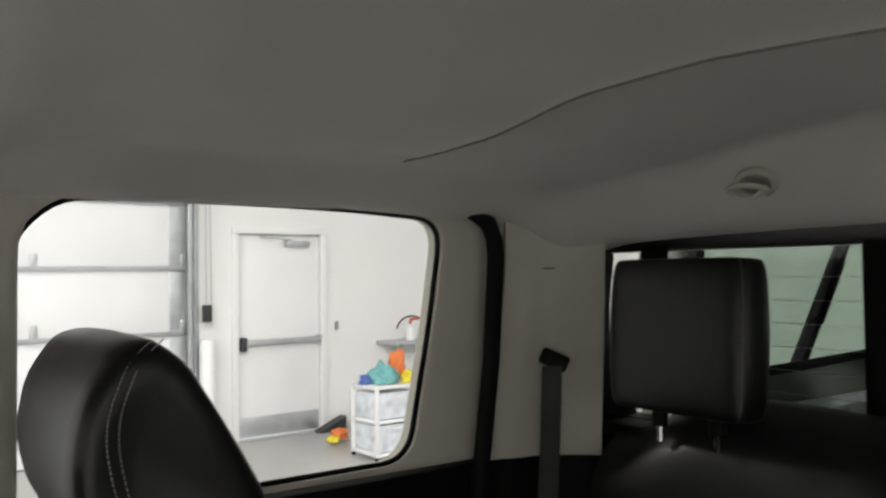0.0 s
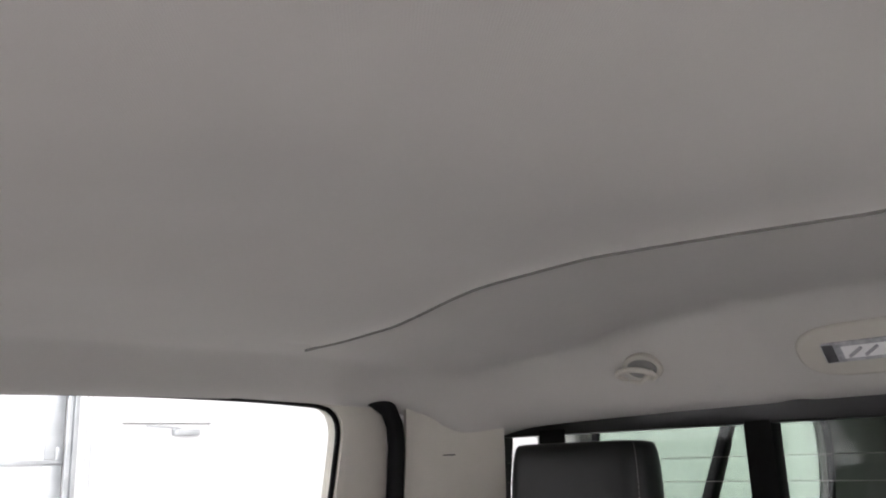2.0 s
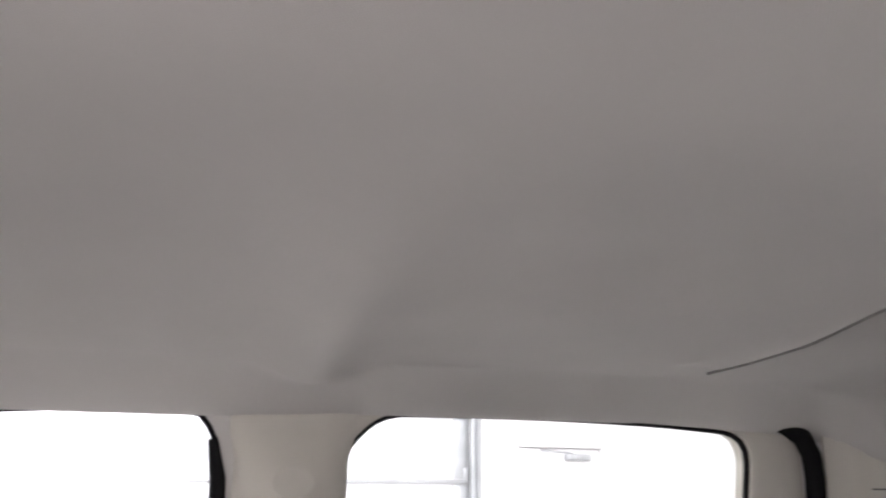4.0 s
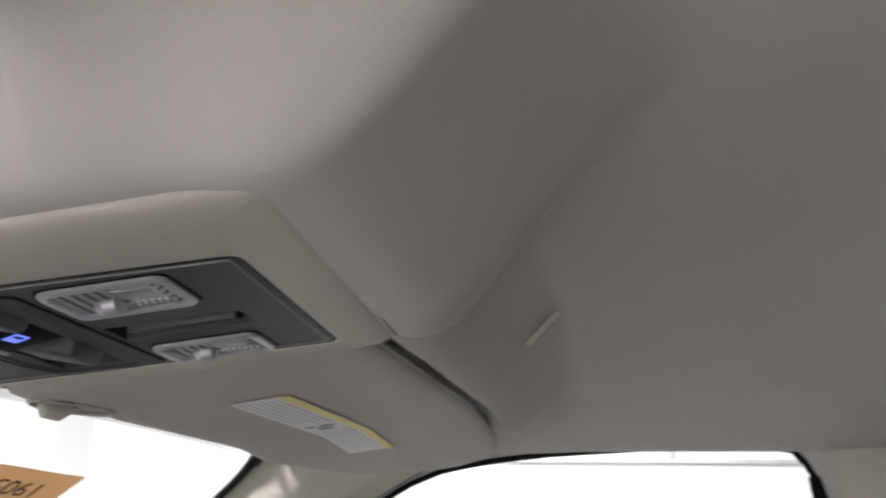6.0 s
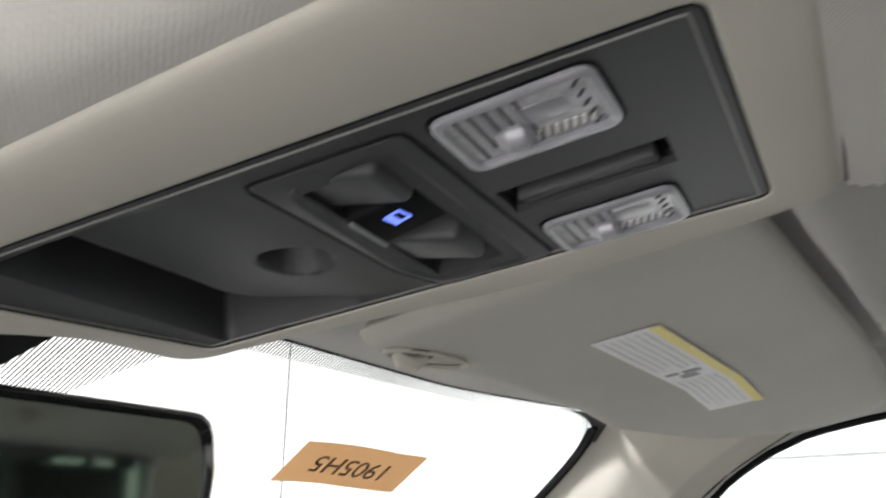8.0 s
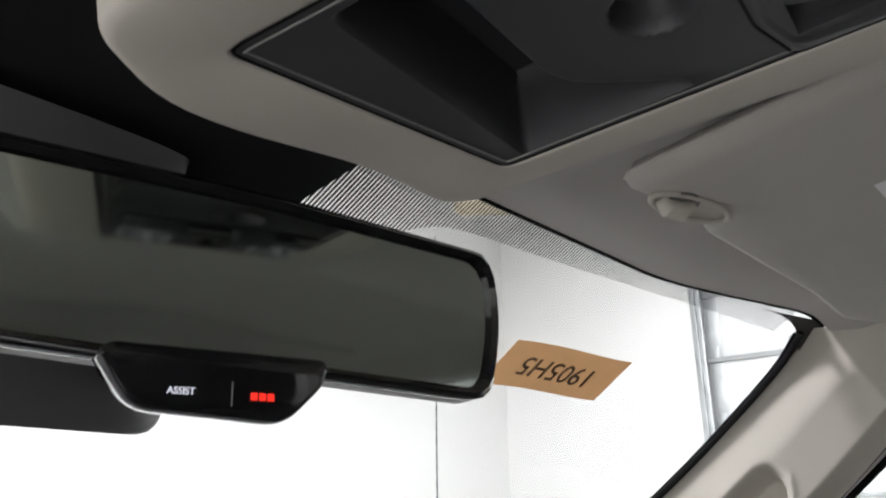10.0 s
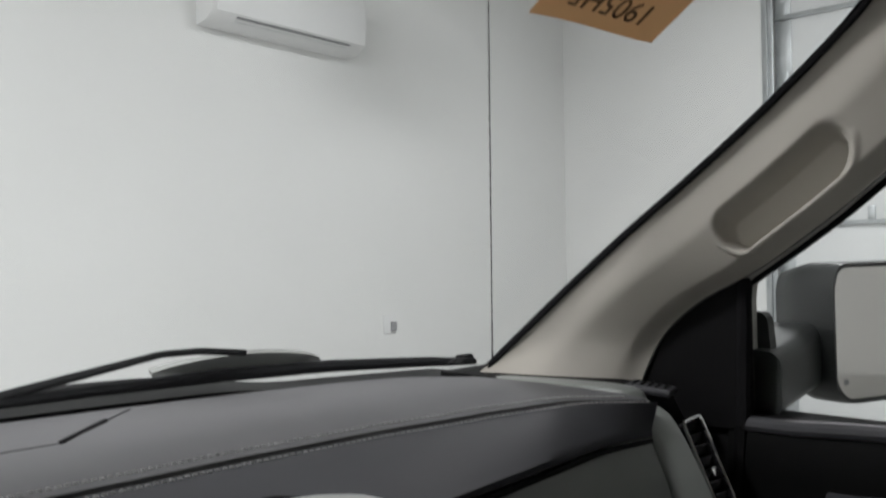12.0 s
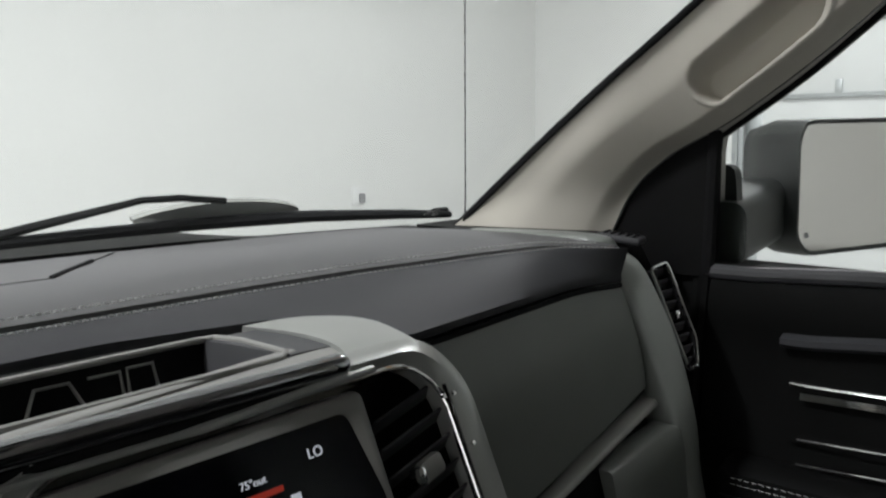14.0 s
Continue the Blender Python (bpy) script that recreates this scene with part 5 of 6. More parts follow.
for text, x, y, size, m_ in (("LO", 0.010, -0.032, 0.0078, SCREEN_WHITE), ("75°out", -0.030, -0.036, 0.0055, SCREEN_WHITE), ("47", -0.064, -0.037, 0.0078, SCREEN_WHITE)):
    writing("screen_text", text, ST @ Matrix.Translation((q * x, y, 0.0056)) @ facing, size, m_, scr, "lit white letters")
part("screen_bar", span((q * -0.038, -0.0445, 0.0052), (q * -0.014, -0.0415, 0.0058), m=ST), glow("dim_red", (1.0, 0.08, 0.04), 0.35), scr, "lit red bar")
part("screen_icon", span((q * -0.011, -0.052, 0.0052), (q * -0.005, -0.048, 0.0058), m=ST), SCREEN_WHITE, scr)
# tall vent beside the screen
part("vent_box", span((q * 0.062, -0.26, -0.021), (q * 0.128, -0.006, -0.018), m=ST), BLACK, stack, "black vent box")
for k in range(14):
    y = -0.026 - 0.0165 * k
    part("vent_blade", box((0.060, 0.012, 0.0020), ST @ Matrix.Translation((q * 0.093, y, -0.009)) @ pose(0, 0, 0, 50, 0, q * 12), 0.0006), TRIM_DARK, stack)
part("vent_tab", box((0.007, 0.011, 0.011), ST @ Matrix.Translation((q * 0.080, -0.066, 0.0)), 0.003), CHROME, stack, "chrome vent tab")
part("vent_tab", box((0.020, 0.014, 0.009), ST @ Matrix.Translation((q * 0.092, -0.064, -0.001)) @ pose(0, 0, 0, 0, 0, q * 12), 0.004), GREY_TRAY, stack, "grey vent tab")
part("inner_strip", tube([S(0.120 + 0.012 * t, -0.02 - 0.26 * t, 0.0) for t in np.linspace(0, 1, 12)], 0.003, 8), PIANO, stack)
for dx, dy in ((0.115, -0.027), (0.124, -0.027), (0.128, -0.060)):
    part("bright_stud", tube([S(dx, dy, 0.002), S(dx, dy, 0.005)], 0.0014, 8), CHROME, stack)
# tray behind the roll, with raised block letters in its back wall
part("tray", slab([[Vector((x, y, z)) for x in np.linspace(-0.20, 0.031, 12)] for t, (y, z) in zip((0, 0.2, 0.5, 1, 1.2), ((0.908, 1.290), (0.914, 1.268), (0.930, 1.258), (0.980, 1.258), (0.990 , 1.290)))], (0, 0.004, -0.004)), BLACK, stack, "black tray")
part("tray_end", loft([[Vector(p) for p in ((0.030, 0.988, 1.292), (0.080, 0.988, 1.2915), (0.080, 0.915, 1.2915), (0.042, 0.915, 1.292))], [Vector(p) for p in ((0.024, 0.984, 1.256), (0.080, 0.984, 1.256), (0.080, 0.917, 1.256), (0.032, 0.917, 1.256))]]), TRIM_DARK, stack, "dark grey tray end")
part("tray_rim", tube([(-0.20, 0.990, 1.2915), (0.026, 0.990, 1.2920), (0.036, 0.986, 1.2925), (0.043, 0.965, 1.2925), (0.042, 0.920, 1.2925), (0.034, 0.914, 1.2920), (-0.20, 0.910, 1.2915)], 0.0022, 8), GREY_TRAY, stack, "grey tray rim")
slant = lambda x: 0.911 + 0.13 * x        # the groove between the tray's rim and the strip along the roll
part("front_rim", loft([[Vector((x, y, z)) for y, z in ((slant(x) + 0.0012, 1.286), (slant(x) + 0.002, 1.2912), (slant(x) + 0.004, 1.2926), (slant(x) + 0.009, 1.2924), (slant(x) + 0.012, 1.288), (slant(x) + 0.011, 1.276), (slant(x) + 0.0012, 1.276))] for x in np.linspace(-0.20, 0.050, 8)]), GREY_TRAY, stack, "grey front rim of the tray", sharp=40)
part("front_strip", loft([[Vector((x, y, z)) for y, z in ((0.884, 1.280), (0.887, 1.286), (0.891, 1.2880), (slant(x) - 0.004, 1.2912), (slant(x) - 0.0014, 1.2906), (slant(x) - 0.0012, 1.276), (0.885, 1.276))] for x in np.linspace(-0.20, 0.074, 8)]), GREY_TRAY, stack, "grey strip behind the roll", sharp=40)
part("rim_groove", tube([Vector((x, slant(x), 1.2875)) for x in np.linspace(-0.20, 0.052, 8)], 0.0022, 6), RUBBER, stack)
left = [(0.066, 0.998, 1.2930), (0.075, 0.951, 1.2940), (0.071, 0.908, 1.2935), (0.062, 0.884, 1.2885)]
right = [(0.139, 0.970, 1.2915), (0.144, 0.948, 1.2900), (0.137, 0.912, 1.2870), (0.124, 0.876, 1.2840)]
top_cap = [[along(left, v).lerp(along(right, v), u) + Vector((0, 0, 0.003 * math.sin(math.pi * u))) for u in np.linspace(0, 1, 12)] for v in np.linspace(0, 1, 12)]
part("top_cap", slab(top_cap, (0, 0.002, -0.008)), SILVER, stack, "satin silver corner cap", sharp=50)
part("cap_gap", tube([Vector((x, lip_at(x) - 0.006, 1.297 - lip_drop(x) - 0.006)) for x in np.linspace(-0.2, 0.22, 24)], 0.008, 8), RUBBER, stack)
for line in ([(-0.086, 1.266), (-0.077, 1.284), (-0.058, 1.284), (-0.050, 1.266)], [(-0.047, 1.284), (-0.028, 1.284), (-0.028, 1.268)], [(-0.0245, 1.270), (-0.0235, 1.285), (-0.007, 1.285), (-0.006, 1.270)]):
    part("raised_shape", tube([Vector((x, 0.981 + 0.31 * (z - 1.262) - 0.001, z)) for x, z in line], 0.0011, 6), GREY_TRAY, stack, "raised plain block outline")
part("glove_top_gap", tube([Vector((x, lip_at(x) + 0.004, 1.297 - 0.012 * smooth((abs(x) - 0.50) / 0.2) - lip_drop(x) - 0.006)) for x in np.linspace(0.172, 0.642, 24)], 0.0032, 8), RUBBER, stack)

# ---- front passenger door, inner side ----
trimd = thing("door_trim", (0.82, 0.5, 1.0), "black padded front door trim with chrome handle", "door trim")
body = [[Vector((0.806 + 0.02 * smooth((1.245 - z) / 0.02) * 0 - 0.006 * math.sin(math.pi * min((1.245 - z) / 0.10, 1)), y, z)) for y in np.linspace(-0.02, 1.02, 24)] for z in np.linspace(1.243, 0.70, 30)]
part("upper_pad", slab(body, (0.02, 0, 0)), DOOR_VINYL, trimd, "soft black door pad", sharp=50)
part("belt_rail", tube([(0.806, y, 1.238 + 0.010 * smooth((0.97 - y) / 0.2)) for y in np.linspace(-0.02, 1.0, 16)], 0.010, 10), TRIM_DARK, trimd, "black belt rail")
part("front_edge", tube([(0.806, 1.003, 1.235), (0.802, 1.008, 1.15), (0.80, 1.012, 1.0), (0.80, 1.012, 0.85)], 0.010, 8), BLACK, trimd)
part("pull_shelf", loft([[Vector((0.806 - a, y, 1.163 + 0.012 * smooth((0.89 - y) / 0.15) + b)) for a, b in ((0.0, 0.006), (0.012, 0.006), (0.020, 0.002), (0.020, -0.006), (0.010, -0.012), (0.0, -0.014))] for y in np.linspace(0.895, 0.25, 20)]), DASH_ROLL, trimd, "padded pull shelf")
part("handle_cup", slab([[Vector((0.80 - 0.001, y, z)) for y in (0.885, 0.62)] for z in (1.108, 1.030)], (0.003, 0, 0)), DOOR_VINYL, trimd, "gloss black handle cup")
part("chrome_strip", tube([(0.797, 0.884, 1.106), (0.795, 0.83, 1.108), (0.795, 0.62, 1.118)], 0.0020, 8), CHROME, trimd, "chrome strip")
part("inner_handle", loft([[Vector((0.794 - a, y, 1.095 + b + 0.006 * (0.86 - y) / 0.2)) for a, b in ((0, 0.005), (0.006, 0.004), (0.008, -0.004), (0.0, -0.008))] for y in np.linspace(0.868, 0.66, 12)]), CHROME, trimd, "chrome inner door handle")
for z in (1.035, 1.003):
    part("chrome_strip", tube([(0.797, 0.872, z), (0.796, 0.62, z + 0.014)], 0.0018, 8), CHROME, trimd, "chrome strip")
part("lower_rest", loft([[Vector((0.806 - a, y, 0.985 + 0.012 * (0.95 - y) + b)) for a, b in ((0.0, 0.012), (0.030, 0.010), (0.048, 0.0), (0.050, -0.03), (0.0, -0.06))] for y in np.linspace(0.955, 0.2, 16)]), DOOR_VINYL, trimd, "stitched black arm rest")
for dz in (0.0, -0.008):
    st = part("stitching", stitches([Vector((0.756, y, 0.980 + 0.012 * (0.95 - y) + dz)) for y in np.linspace(0.94, 0.4, 60)], 0.004, 0.0025, 0.0004, (-0.001, 0, 0)), THREAD, trimd)
    tagged(st, kind="stuff")

# ---- seats ----


def cushion(cx, cy, cz, w, d, h, tilt, puff=0.25, r=0.05, nz=10, taper=0.0):
    """A padded block, rounded all over: rings going up, tilted back."""
    rings = []
    for k in range(nz + 1):
        t = k / nz
        a = math.pi * (t - 0.5)
        g = math.cos(a) ** puff if 0 < k < nz else 0.35
        zz = h * (math.sin(a) * 0.5)
        ww, dd = w * (1 - taper * t) * (0.72 + 0.28 * g), d * (0.45 + 0.55 * g)
        ring = [Vector((x, y, zz)) for x, y in rrect(-ww / 2, -dd / 2, ww / 2, dd / 2, min(r, dd * 0.45), 6)]
        rings.append([pose(cx, cy, cz, tilt, 0, 0) @ p for p in ring])
    return loft(rings)


seat = thing("front_seat", (0.41, 0.0, 0.62), "black leather front passenger seat with stitched head restraint", "car seat")
HEAD = rounded([(-0.064, 1.430), (-0.046, 1.50), (-0.056, 1.560), (-0.084, 1.600), (-0.112, 1.607), (-0.140, 1.588), (-0.185, 1.515), (-0.225, 1.440), (-0.13, 1.415)], 0.05, 6)
HC = Vector((-0.105, 1.505))


def head_ring(x, g):
    return [Vector((x, *(HC + (Vector(p) - HC) * g))) for p in HEAD]


part("head_restraint", loft([head_ring(x, g) for x, g in ((0.292, 0.30), (0.287, 0.62), (0.286, 0.80), (0.290, 0.90), (0.300, 0.96), (0.318, 0.99), (0.36, 1.0), (0.43, 1.01), (0.50, 1.0), (0.545, 0.97), (0.562, 0.90), (0.570, 0.78), (0.572, 0.3))]), LEATHER, seat, "black leather head restraint", sharp=70)
for k in (0.0, 0.009):
    seam = [(0, -0.110, 1.604), (0, -0.090, 1.585), (0, -0.077, 1.557), (0, -0.073, 1.530), (0, -0.077, 1.500), (0, -0.086, 1.465), (0, -0.094, 1.435)]
    st = part("stitching", stitches([Vector((0.2850 + 0.010 * smooth((p.z - 1.565) / 0.04), p.y - k, p.z)) for p in (along(seam, q) for q in np.linspace(0, 1, 44))], 0.0046, 0.003, 0.0007, (-0.0012, 0, 0)), SEAT_THREAD, seat, "grey stitched seam")
    tagged(st, kind="stuff")
for dx in (-0.06, 0.06):
    part("head_post", tube([(0.42 + dx, -0.12, 1.30), (0.42 + dx, -0.115, 1.45)], 0.006, 10), CHROME, seat, "chrome head restraint post")
part("backrest", cushion(0.41, -0.05, 1.05, 0.50, 0.16, 0.66, 10, 0.25, 0.07, 16, 0.12), LEATHER, seat, "black leather backrest", sharp=70)
part("cushion", cushion(0.41, 0.28, 0.78, 0.50, 0.52, 0.16, 0, 0.3, 0.08, 8), LEATHER, seat, "black leather seat cushion", sharp=70)
part("base", span((0.20, 0.05, 0.62), (0.62, 0.50, 0.72), 0.02), BLACK, seat, "black seat base")

bench = thing("rear_bench", (0, -0.8, 0.62), "black leather rear bench seat with head restraints", "car seat")
for s in (1, -1):
    rows = []
    for t in np.linspace(0, 1, 18):
        z = 0.80 + 0.645 * t
        row = []
        for u in np.linspace(0, 1, 24):
            x = s * (0.10 + 0.56 * u)
            shoulder = 0.075 * smooth((u - 0.55) / 0.45) ** 1.5
            row.append(Vector((x, -0.90 - 0.10 * t + 0.02 * math.cos(u * math.pi * 2) - 0.05 * smooth((t - 0.9) / 0.1), z - shoulder * t - (0.02 * smooth((0.12 - u) / 0.12)) * t)))
        rows.append(row)
    part("backrest", slab(rows, (0, -0.055, 0)), LEATHER, bench, "black leather backrest", sharp=60)
    part("head_restraint", cushion(s * 0.461, -0.972, 1.553, 0.276, 0.082, 0.238, 3, 0.24, 0.045, 20, 0.0), LEATHER, bench, "black leather head restraint", sharp=70)
    for dx in (-0.132,):
        line = []
        for t in np.linspace(0.06, 0.95, 40):
            a = math.pi * (t - 0.5)
            g = math.cos(a) ** 0.24
            line.append(pose(s * 0.465, -0.972, 1.553, 3, 0, 0) @ Vector((dx * (0.72 + 0.28 * g) * 1.04, 0.082 * (0.45 + 0.55 * g) / 2 - 0.001, 0.238 * math.sin(a) * 0.5)))
        st = part("stitching", stitches(line, 0.005, 0.003, 0.0005, (0, 0.001, 0)), SEAT_THREAD, bench, "grey stitched seam")
        tagged(st, kind="stuff")
    for dx in (-0.055, 0.055):
        part("head_post", tube([(s * 0.468 + dx, -0.985, 1.38), (s * 0.468 + dx, -0.985, 1.45)], 0.006, 10), BLACK_CHROME, bench, "chrome head restraint post")
        part("post_collar", tube([(s * 0.468 + dx, -0.985, 1.405), (s * 0.468 + dx, -0.985, 1.428)], 0.013, 12), BLACK, bench, "post collar")
part("middle_backrest", slab([[Vector((x, -0.92 - 0.09 * t, 0.80 + 0.625 * t)) for x in np.linspace(-0.095, 0.095, 8)] for t in np.linspace(0, 1, 10)], (0, -0.05, 0)), LEATHER, bench, "black leather middle backrest", sharp=60)
part("cushion", span((-0.66, -0.95, 0.66), (0.66, -0.42, 0.86), 0.05, 3), LEATHER, bench, "black leather bench cushion")
part("parcel_ledge", span((-0.70, -1.10, 1.36), (0.70, -1.03, 1.385), 0.008), BLACK, bench, "black ledge below the rear window")

# ---- outside the cab ----
sm = thing("side_mirror", (0.98, 1.02, 1.30), "dark grey side mirror on an arm, showing the white wall", "side mirror")
GN = Vector((-0.50, -0.866, 0))
GM = basis((1.158, 0.925, 1.336), (0.866, -0.50, 0), (0, 0, 1))
qz = 1 if (GM.to_3x3() @ Vector((0, 0, 1))).dot(GN) > 0 else -1
if qz < 0:
    GM = GM @ pose(0, 0, 0, 0, 180, 0)
qx = 1 if (GM.to_3x3() @ Vector((1, 0, 0))).x > 0 else -1
go = [Vector((qx * x, y)) for x, y in resample(rounded([(-0.105, -0.078), (-0.085, -0.100), (0.11, -0.092), (0.115, 0.10), (-0.098, 0.097), (-0.107, 0.07)], 0.03, 6), 72)]
rings = [[GM @ Vector((p.x, p.y, 0.0)) for p in go], [GM @ Vector((p.x * 1.0, p.y * 1.0, 0.006)) for p in go], [GM @ Vector((p.x * 1.06, p.y * 1.06, 0.010)) for p in go], [GM @ Vector((p.x * 1.09, p.y * 1.08, -0.005)) for p in go],
         [GM @ Vector((p.x * 1.10 - qx * 0.010, p.y * 1.08, -0.05)) for p in go], [GM @ Vector((p.x * 0.98 - qx * 0.02, p.y * 0.95, -0.105)) for p in go], [GM @ Vector((p.x * 0.6 - qx * 0.02, p.y * 0.55, -0.14)) for p in go]]
part("housing", loft(rings), SHELL, sm, "black mirror housing", sharp=50)
part("glass", prism([tuple(p) for p in go], GM @ Matrix.Translation((0, 0, 0.004)), 0.003), SIDE_MIRROR, sm, "mirror glass")
part("heat_sign", prism(rrect(qx * -0.088 - 0.004, -0.078, qx * -0.088 + 0.004, -0.070, 0.001, 2), GM @ Matrix.Translation((0, 0, 0.0045)), 0.0004), INK, sm)
arm = [[Vector((0.85 + 0.22 * t, 1.018 + 0.02 * t + a, 1.283 + 0.010 * t + b)) for a, b in rrect(-0.05 + 0.008 * t, -0.044, 0.05, 0.044 + 0.012 * t * t, 0.022, 5)] for t in np.linspace(0, 1, 10)]
part("arm", loft(arm), SHELL, sm, "black mirror arm")
part("arm_foot", prism(rounded([(0.98, 1.195), (1.16, 1.195), (1.14, 1.30), (1.06, 1.37), (0.995, 1.38)], 0.02), basis((0.87, 0, 0), (0, 1, 0), (0, 0, 1)), -0.02), SHELL, sm, "dark mirror foot")

wiper = thing("wiper", (0.35, 1.40, 1.32), "black windshield wiper resting at the base of the glass", "wiper")
W = lambda x, z, k=0.012: Vector((x, ws_y(x, z) + k, z + k * 0.8))
part("blade", tube([W(x, z, 0.008) for x, z in ((0.06, 1.306), (0.16, 1.309), (0.30, 1.311), (0.45, 1.310), (0.60, 1.303), (0.685, 1.297))], [0.006, 0.007, 0.008, 0.008, 0.007, 0.005], 8), RUBBER, wiper, "rubber wiper blade")
bl = [[W(x, z + h * math.sin(math.pi * (x - 0.22) / 0.22) ** 0.6 if 0.22 < x < 0.44 else z, 0.014 + dk) for x, z in ((x, 1.312) for x in np.linspace(0.222, 0.438, 16))] for h, dk in ((0.0, 0.0), (0.010, 0.003), (0.017, 0.003))]
part("spoiler", slab(bl, (0, 0.008, 0.004)), GREY_TRAY, wiper, "grey wiper spoiler", sharp=50)
part("arm", tube([W(0.02, 1.300, 0.012), W(0.13, 1.322, 0.014), W(0.215, 1.341, 0.014), W(0.26, 1.341, 0.014), W(0.32, 1.334, 0.014)], [0.006, 0.005, 0.004, 0.004, 0.004], 8), BLACK, wiper, "thin black wiper arm")
part("end_clip", box((0.03, 0.012, 0.010), Matrix.Translation(W(0.672, 1.298, 0.014)), 0.003), BLACK, wiper)
tip = thing("glass_mark", W(0.627, 1.312, 0.0), "small black maker's shape printed at the glass corner", "mark")
tm2 = basis(W(0.629, 1.314, -0.004), (1, -0.30, 0), (0, -1, 0.8))
for k, poly in enumerate(([(-0.014, -0.004), (-0.006, 0.006), (0.0, 0.0), (-0.004, -0.006)], [(-0.002, 0.002), (0.006, 0.008), (0.014, 0.004), (0.004, 0.000)], [(0.0, -0.006), (0.006, -0.002), (0.012, -0.004), (0.006, -0.007)])):
    part("mark_shape", prism(poly, tm2, 0.0006), FRIT, tip)
ant = thing("antenna", (0.99, 1.585, 1.12), "thin black whip antenna on the front fender", "antenna")
part("mast", tube([(0.988, 1.583, 1.12), (0.988, 1.581, 1.30), (0.989, 1.579, 1.70), (0.990, 1.577, 2.12)], [0.0020, 0.0012, 0.0010, 0.0008], 8), BLACK, ant, "thin black mast")
part("foot", tube([(0.988, 1.584, 1.09), (0.988, 1.583, 1.13)], [0.018, 0.008], 12), BLACK, ant, "black antenna foot")
part("coil", tube([(0.9886 + 0.0014 * math.cos(k * 1.05), 1.5805 + 0.0014 * math.sin(k * 1.05), 1.14 + 0.0046 * k) for k in range(200)], 0.0004, 5), BLACK, ant)

# bed with its side walls and a cap over it
bed = thing("truck_bed", (0, -2.2, 0.7), "white truck bed with dark liner behind the cab", "truck bed")
part("bed_floor", span((-0.80, -3.15, 0.72), (0.80, -1.20, 0.78)), DARK_GREEN, bed, "dark bed liner")
for s in (1, -1):
    part("bed_side", span((s * 0.76, -3.15, 0.72), (s * 0.93, -1.20, 1.325), 0.02), DARK_GREEN, bed, "bed side wall")
    part("bed_rail", tube([(s * 0.775, y, 1.315) for y in (-3.1, -2.4, -1.7, -1.2)], 0.020, 10), STEEL, bed, "pale metal bed rail")
    for y in (-2.75, -2.25, -1.75):
        part("rail_clamp", box((0.04, 0.03, 0.07), Matrix.Translation((s * 0.755, y, 1.285)), 0.006), STEEL, bed, "rail clamp")
part("bed_mount", span((-0.50, -3.10, 0.56), (0.50, -1.13, 0.73), 0.02), BLACK, bed, "black frame below the bed")
part("tailgate", span((-0.80, -3.20, 0.74), (0.80, -3.15, 1.33), 0.01), DARK_GREEN, bed, "tailgate")
cap = thing("bed_cap", (0, -2.2, 1.35), "dark lined truck bed cap with slanting side windows", "bed cap")
win = [(-2.62, 1.455), (-2.66, 1.60), (-2.66, 1.74), (-2.5, 1.78), (-1.6, 1.78), (-1.46, 1.76), (-1.43, 1.44), (-1.6, 1.410), (-2.3, 1.43), (-2.52, 1.435)]
for s in (1, -1):
    pts, rim = in_frame(rounded(win, 0.05, 5), -3.15, -1.325, 1.33, 1.88)
    part("side_wall", loft([[(s * 0.86, p.x, p.y) for p in rim], [(s * 0.80, p.x, p.y) for p in rim], [(s * 0.80, p.x, p.y) for p in pts], [(s * 0.84, p.x, p.y) for p in pts]], True, False), DARK_GREEN, cap, "dark lined cap wall")
    part("window_seal", tube([(s * 0.80, p.x, p.y) for p in pts], 0.012, 8, closed=True), RUBBER, cap, "black window seal")
    g = part("side_pane", prism([(p.x, p.y) for p in pts], basis((s * 0.832, 0, 0), (0, 1, 0), (0, 0, 1)), 0.003), PRIVACY, cap, "green tinted cap window")
    g.visible_shadow = False
    part("window_bar", tube([(s * 0.815, -1.845, 1.405), (s * 0.815, -2.135, 1.80)], 0.020, 8), BLACK, cap, "slanting black window divider")
    part("bar_latch", box((0.02, 0.035, 0.19), Matrix.Translation((s * 0.80, -1.975, 1.60)) @ pose(0, 0, 0, 36, 0, 0), 0.005), BLACK, cap, "black latch on the divider")
part("cap_roof", slab([[Vector((x, y, 1.90 + 0.06 * (1 - (x / 0.86) ** 2))) for x in np.linspace(-0.86, 0.86, 13)] for y in (-3.15, -2.2, -1.325)], (0, 0, 0.02)), DARK_GREEN, cap, "dark lined cap roof")
part("cap_rear", plate([-0.86, -0.70, 0.70, 0.86], [1.33, 1.42, 1.82, 1.92], [(-0.70, 1.42, 0.70, 1.82)], 0.04, basis((0, -3.15, 0), (1, 0, 0), (0, 0, 1)), lambda x, y: (x, y)), DARK_GREEN, cap, "cap rear wall with its window opening")
g = part("rear_pane", span((-0.70, -3.17, 1.42), (0.70, -3.165, 1.82)), PRIVACY, cap, "green tinted rear cap glass")
g.visible_shadow = False

# ---- workshop ----
SIDE, FRONT, BACK, LEFT, TOP = 7.525, 5.557, -9.0, -7.0, 4.8
floor = part("floor", span((LEFT - 0.2, BACK - 0.2, -0.1), (SIDE + 0.2, FRONT + 0.2, 0.0), m=ROOM), FLOOR)
setting(floor, "grey sealed concrete workshop floor", "floor")
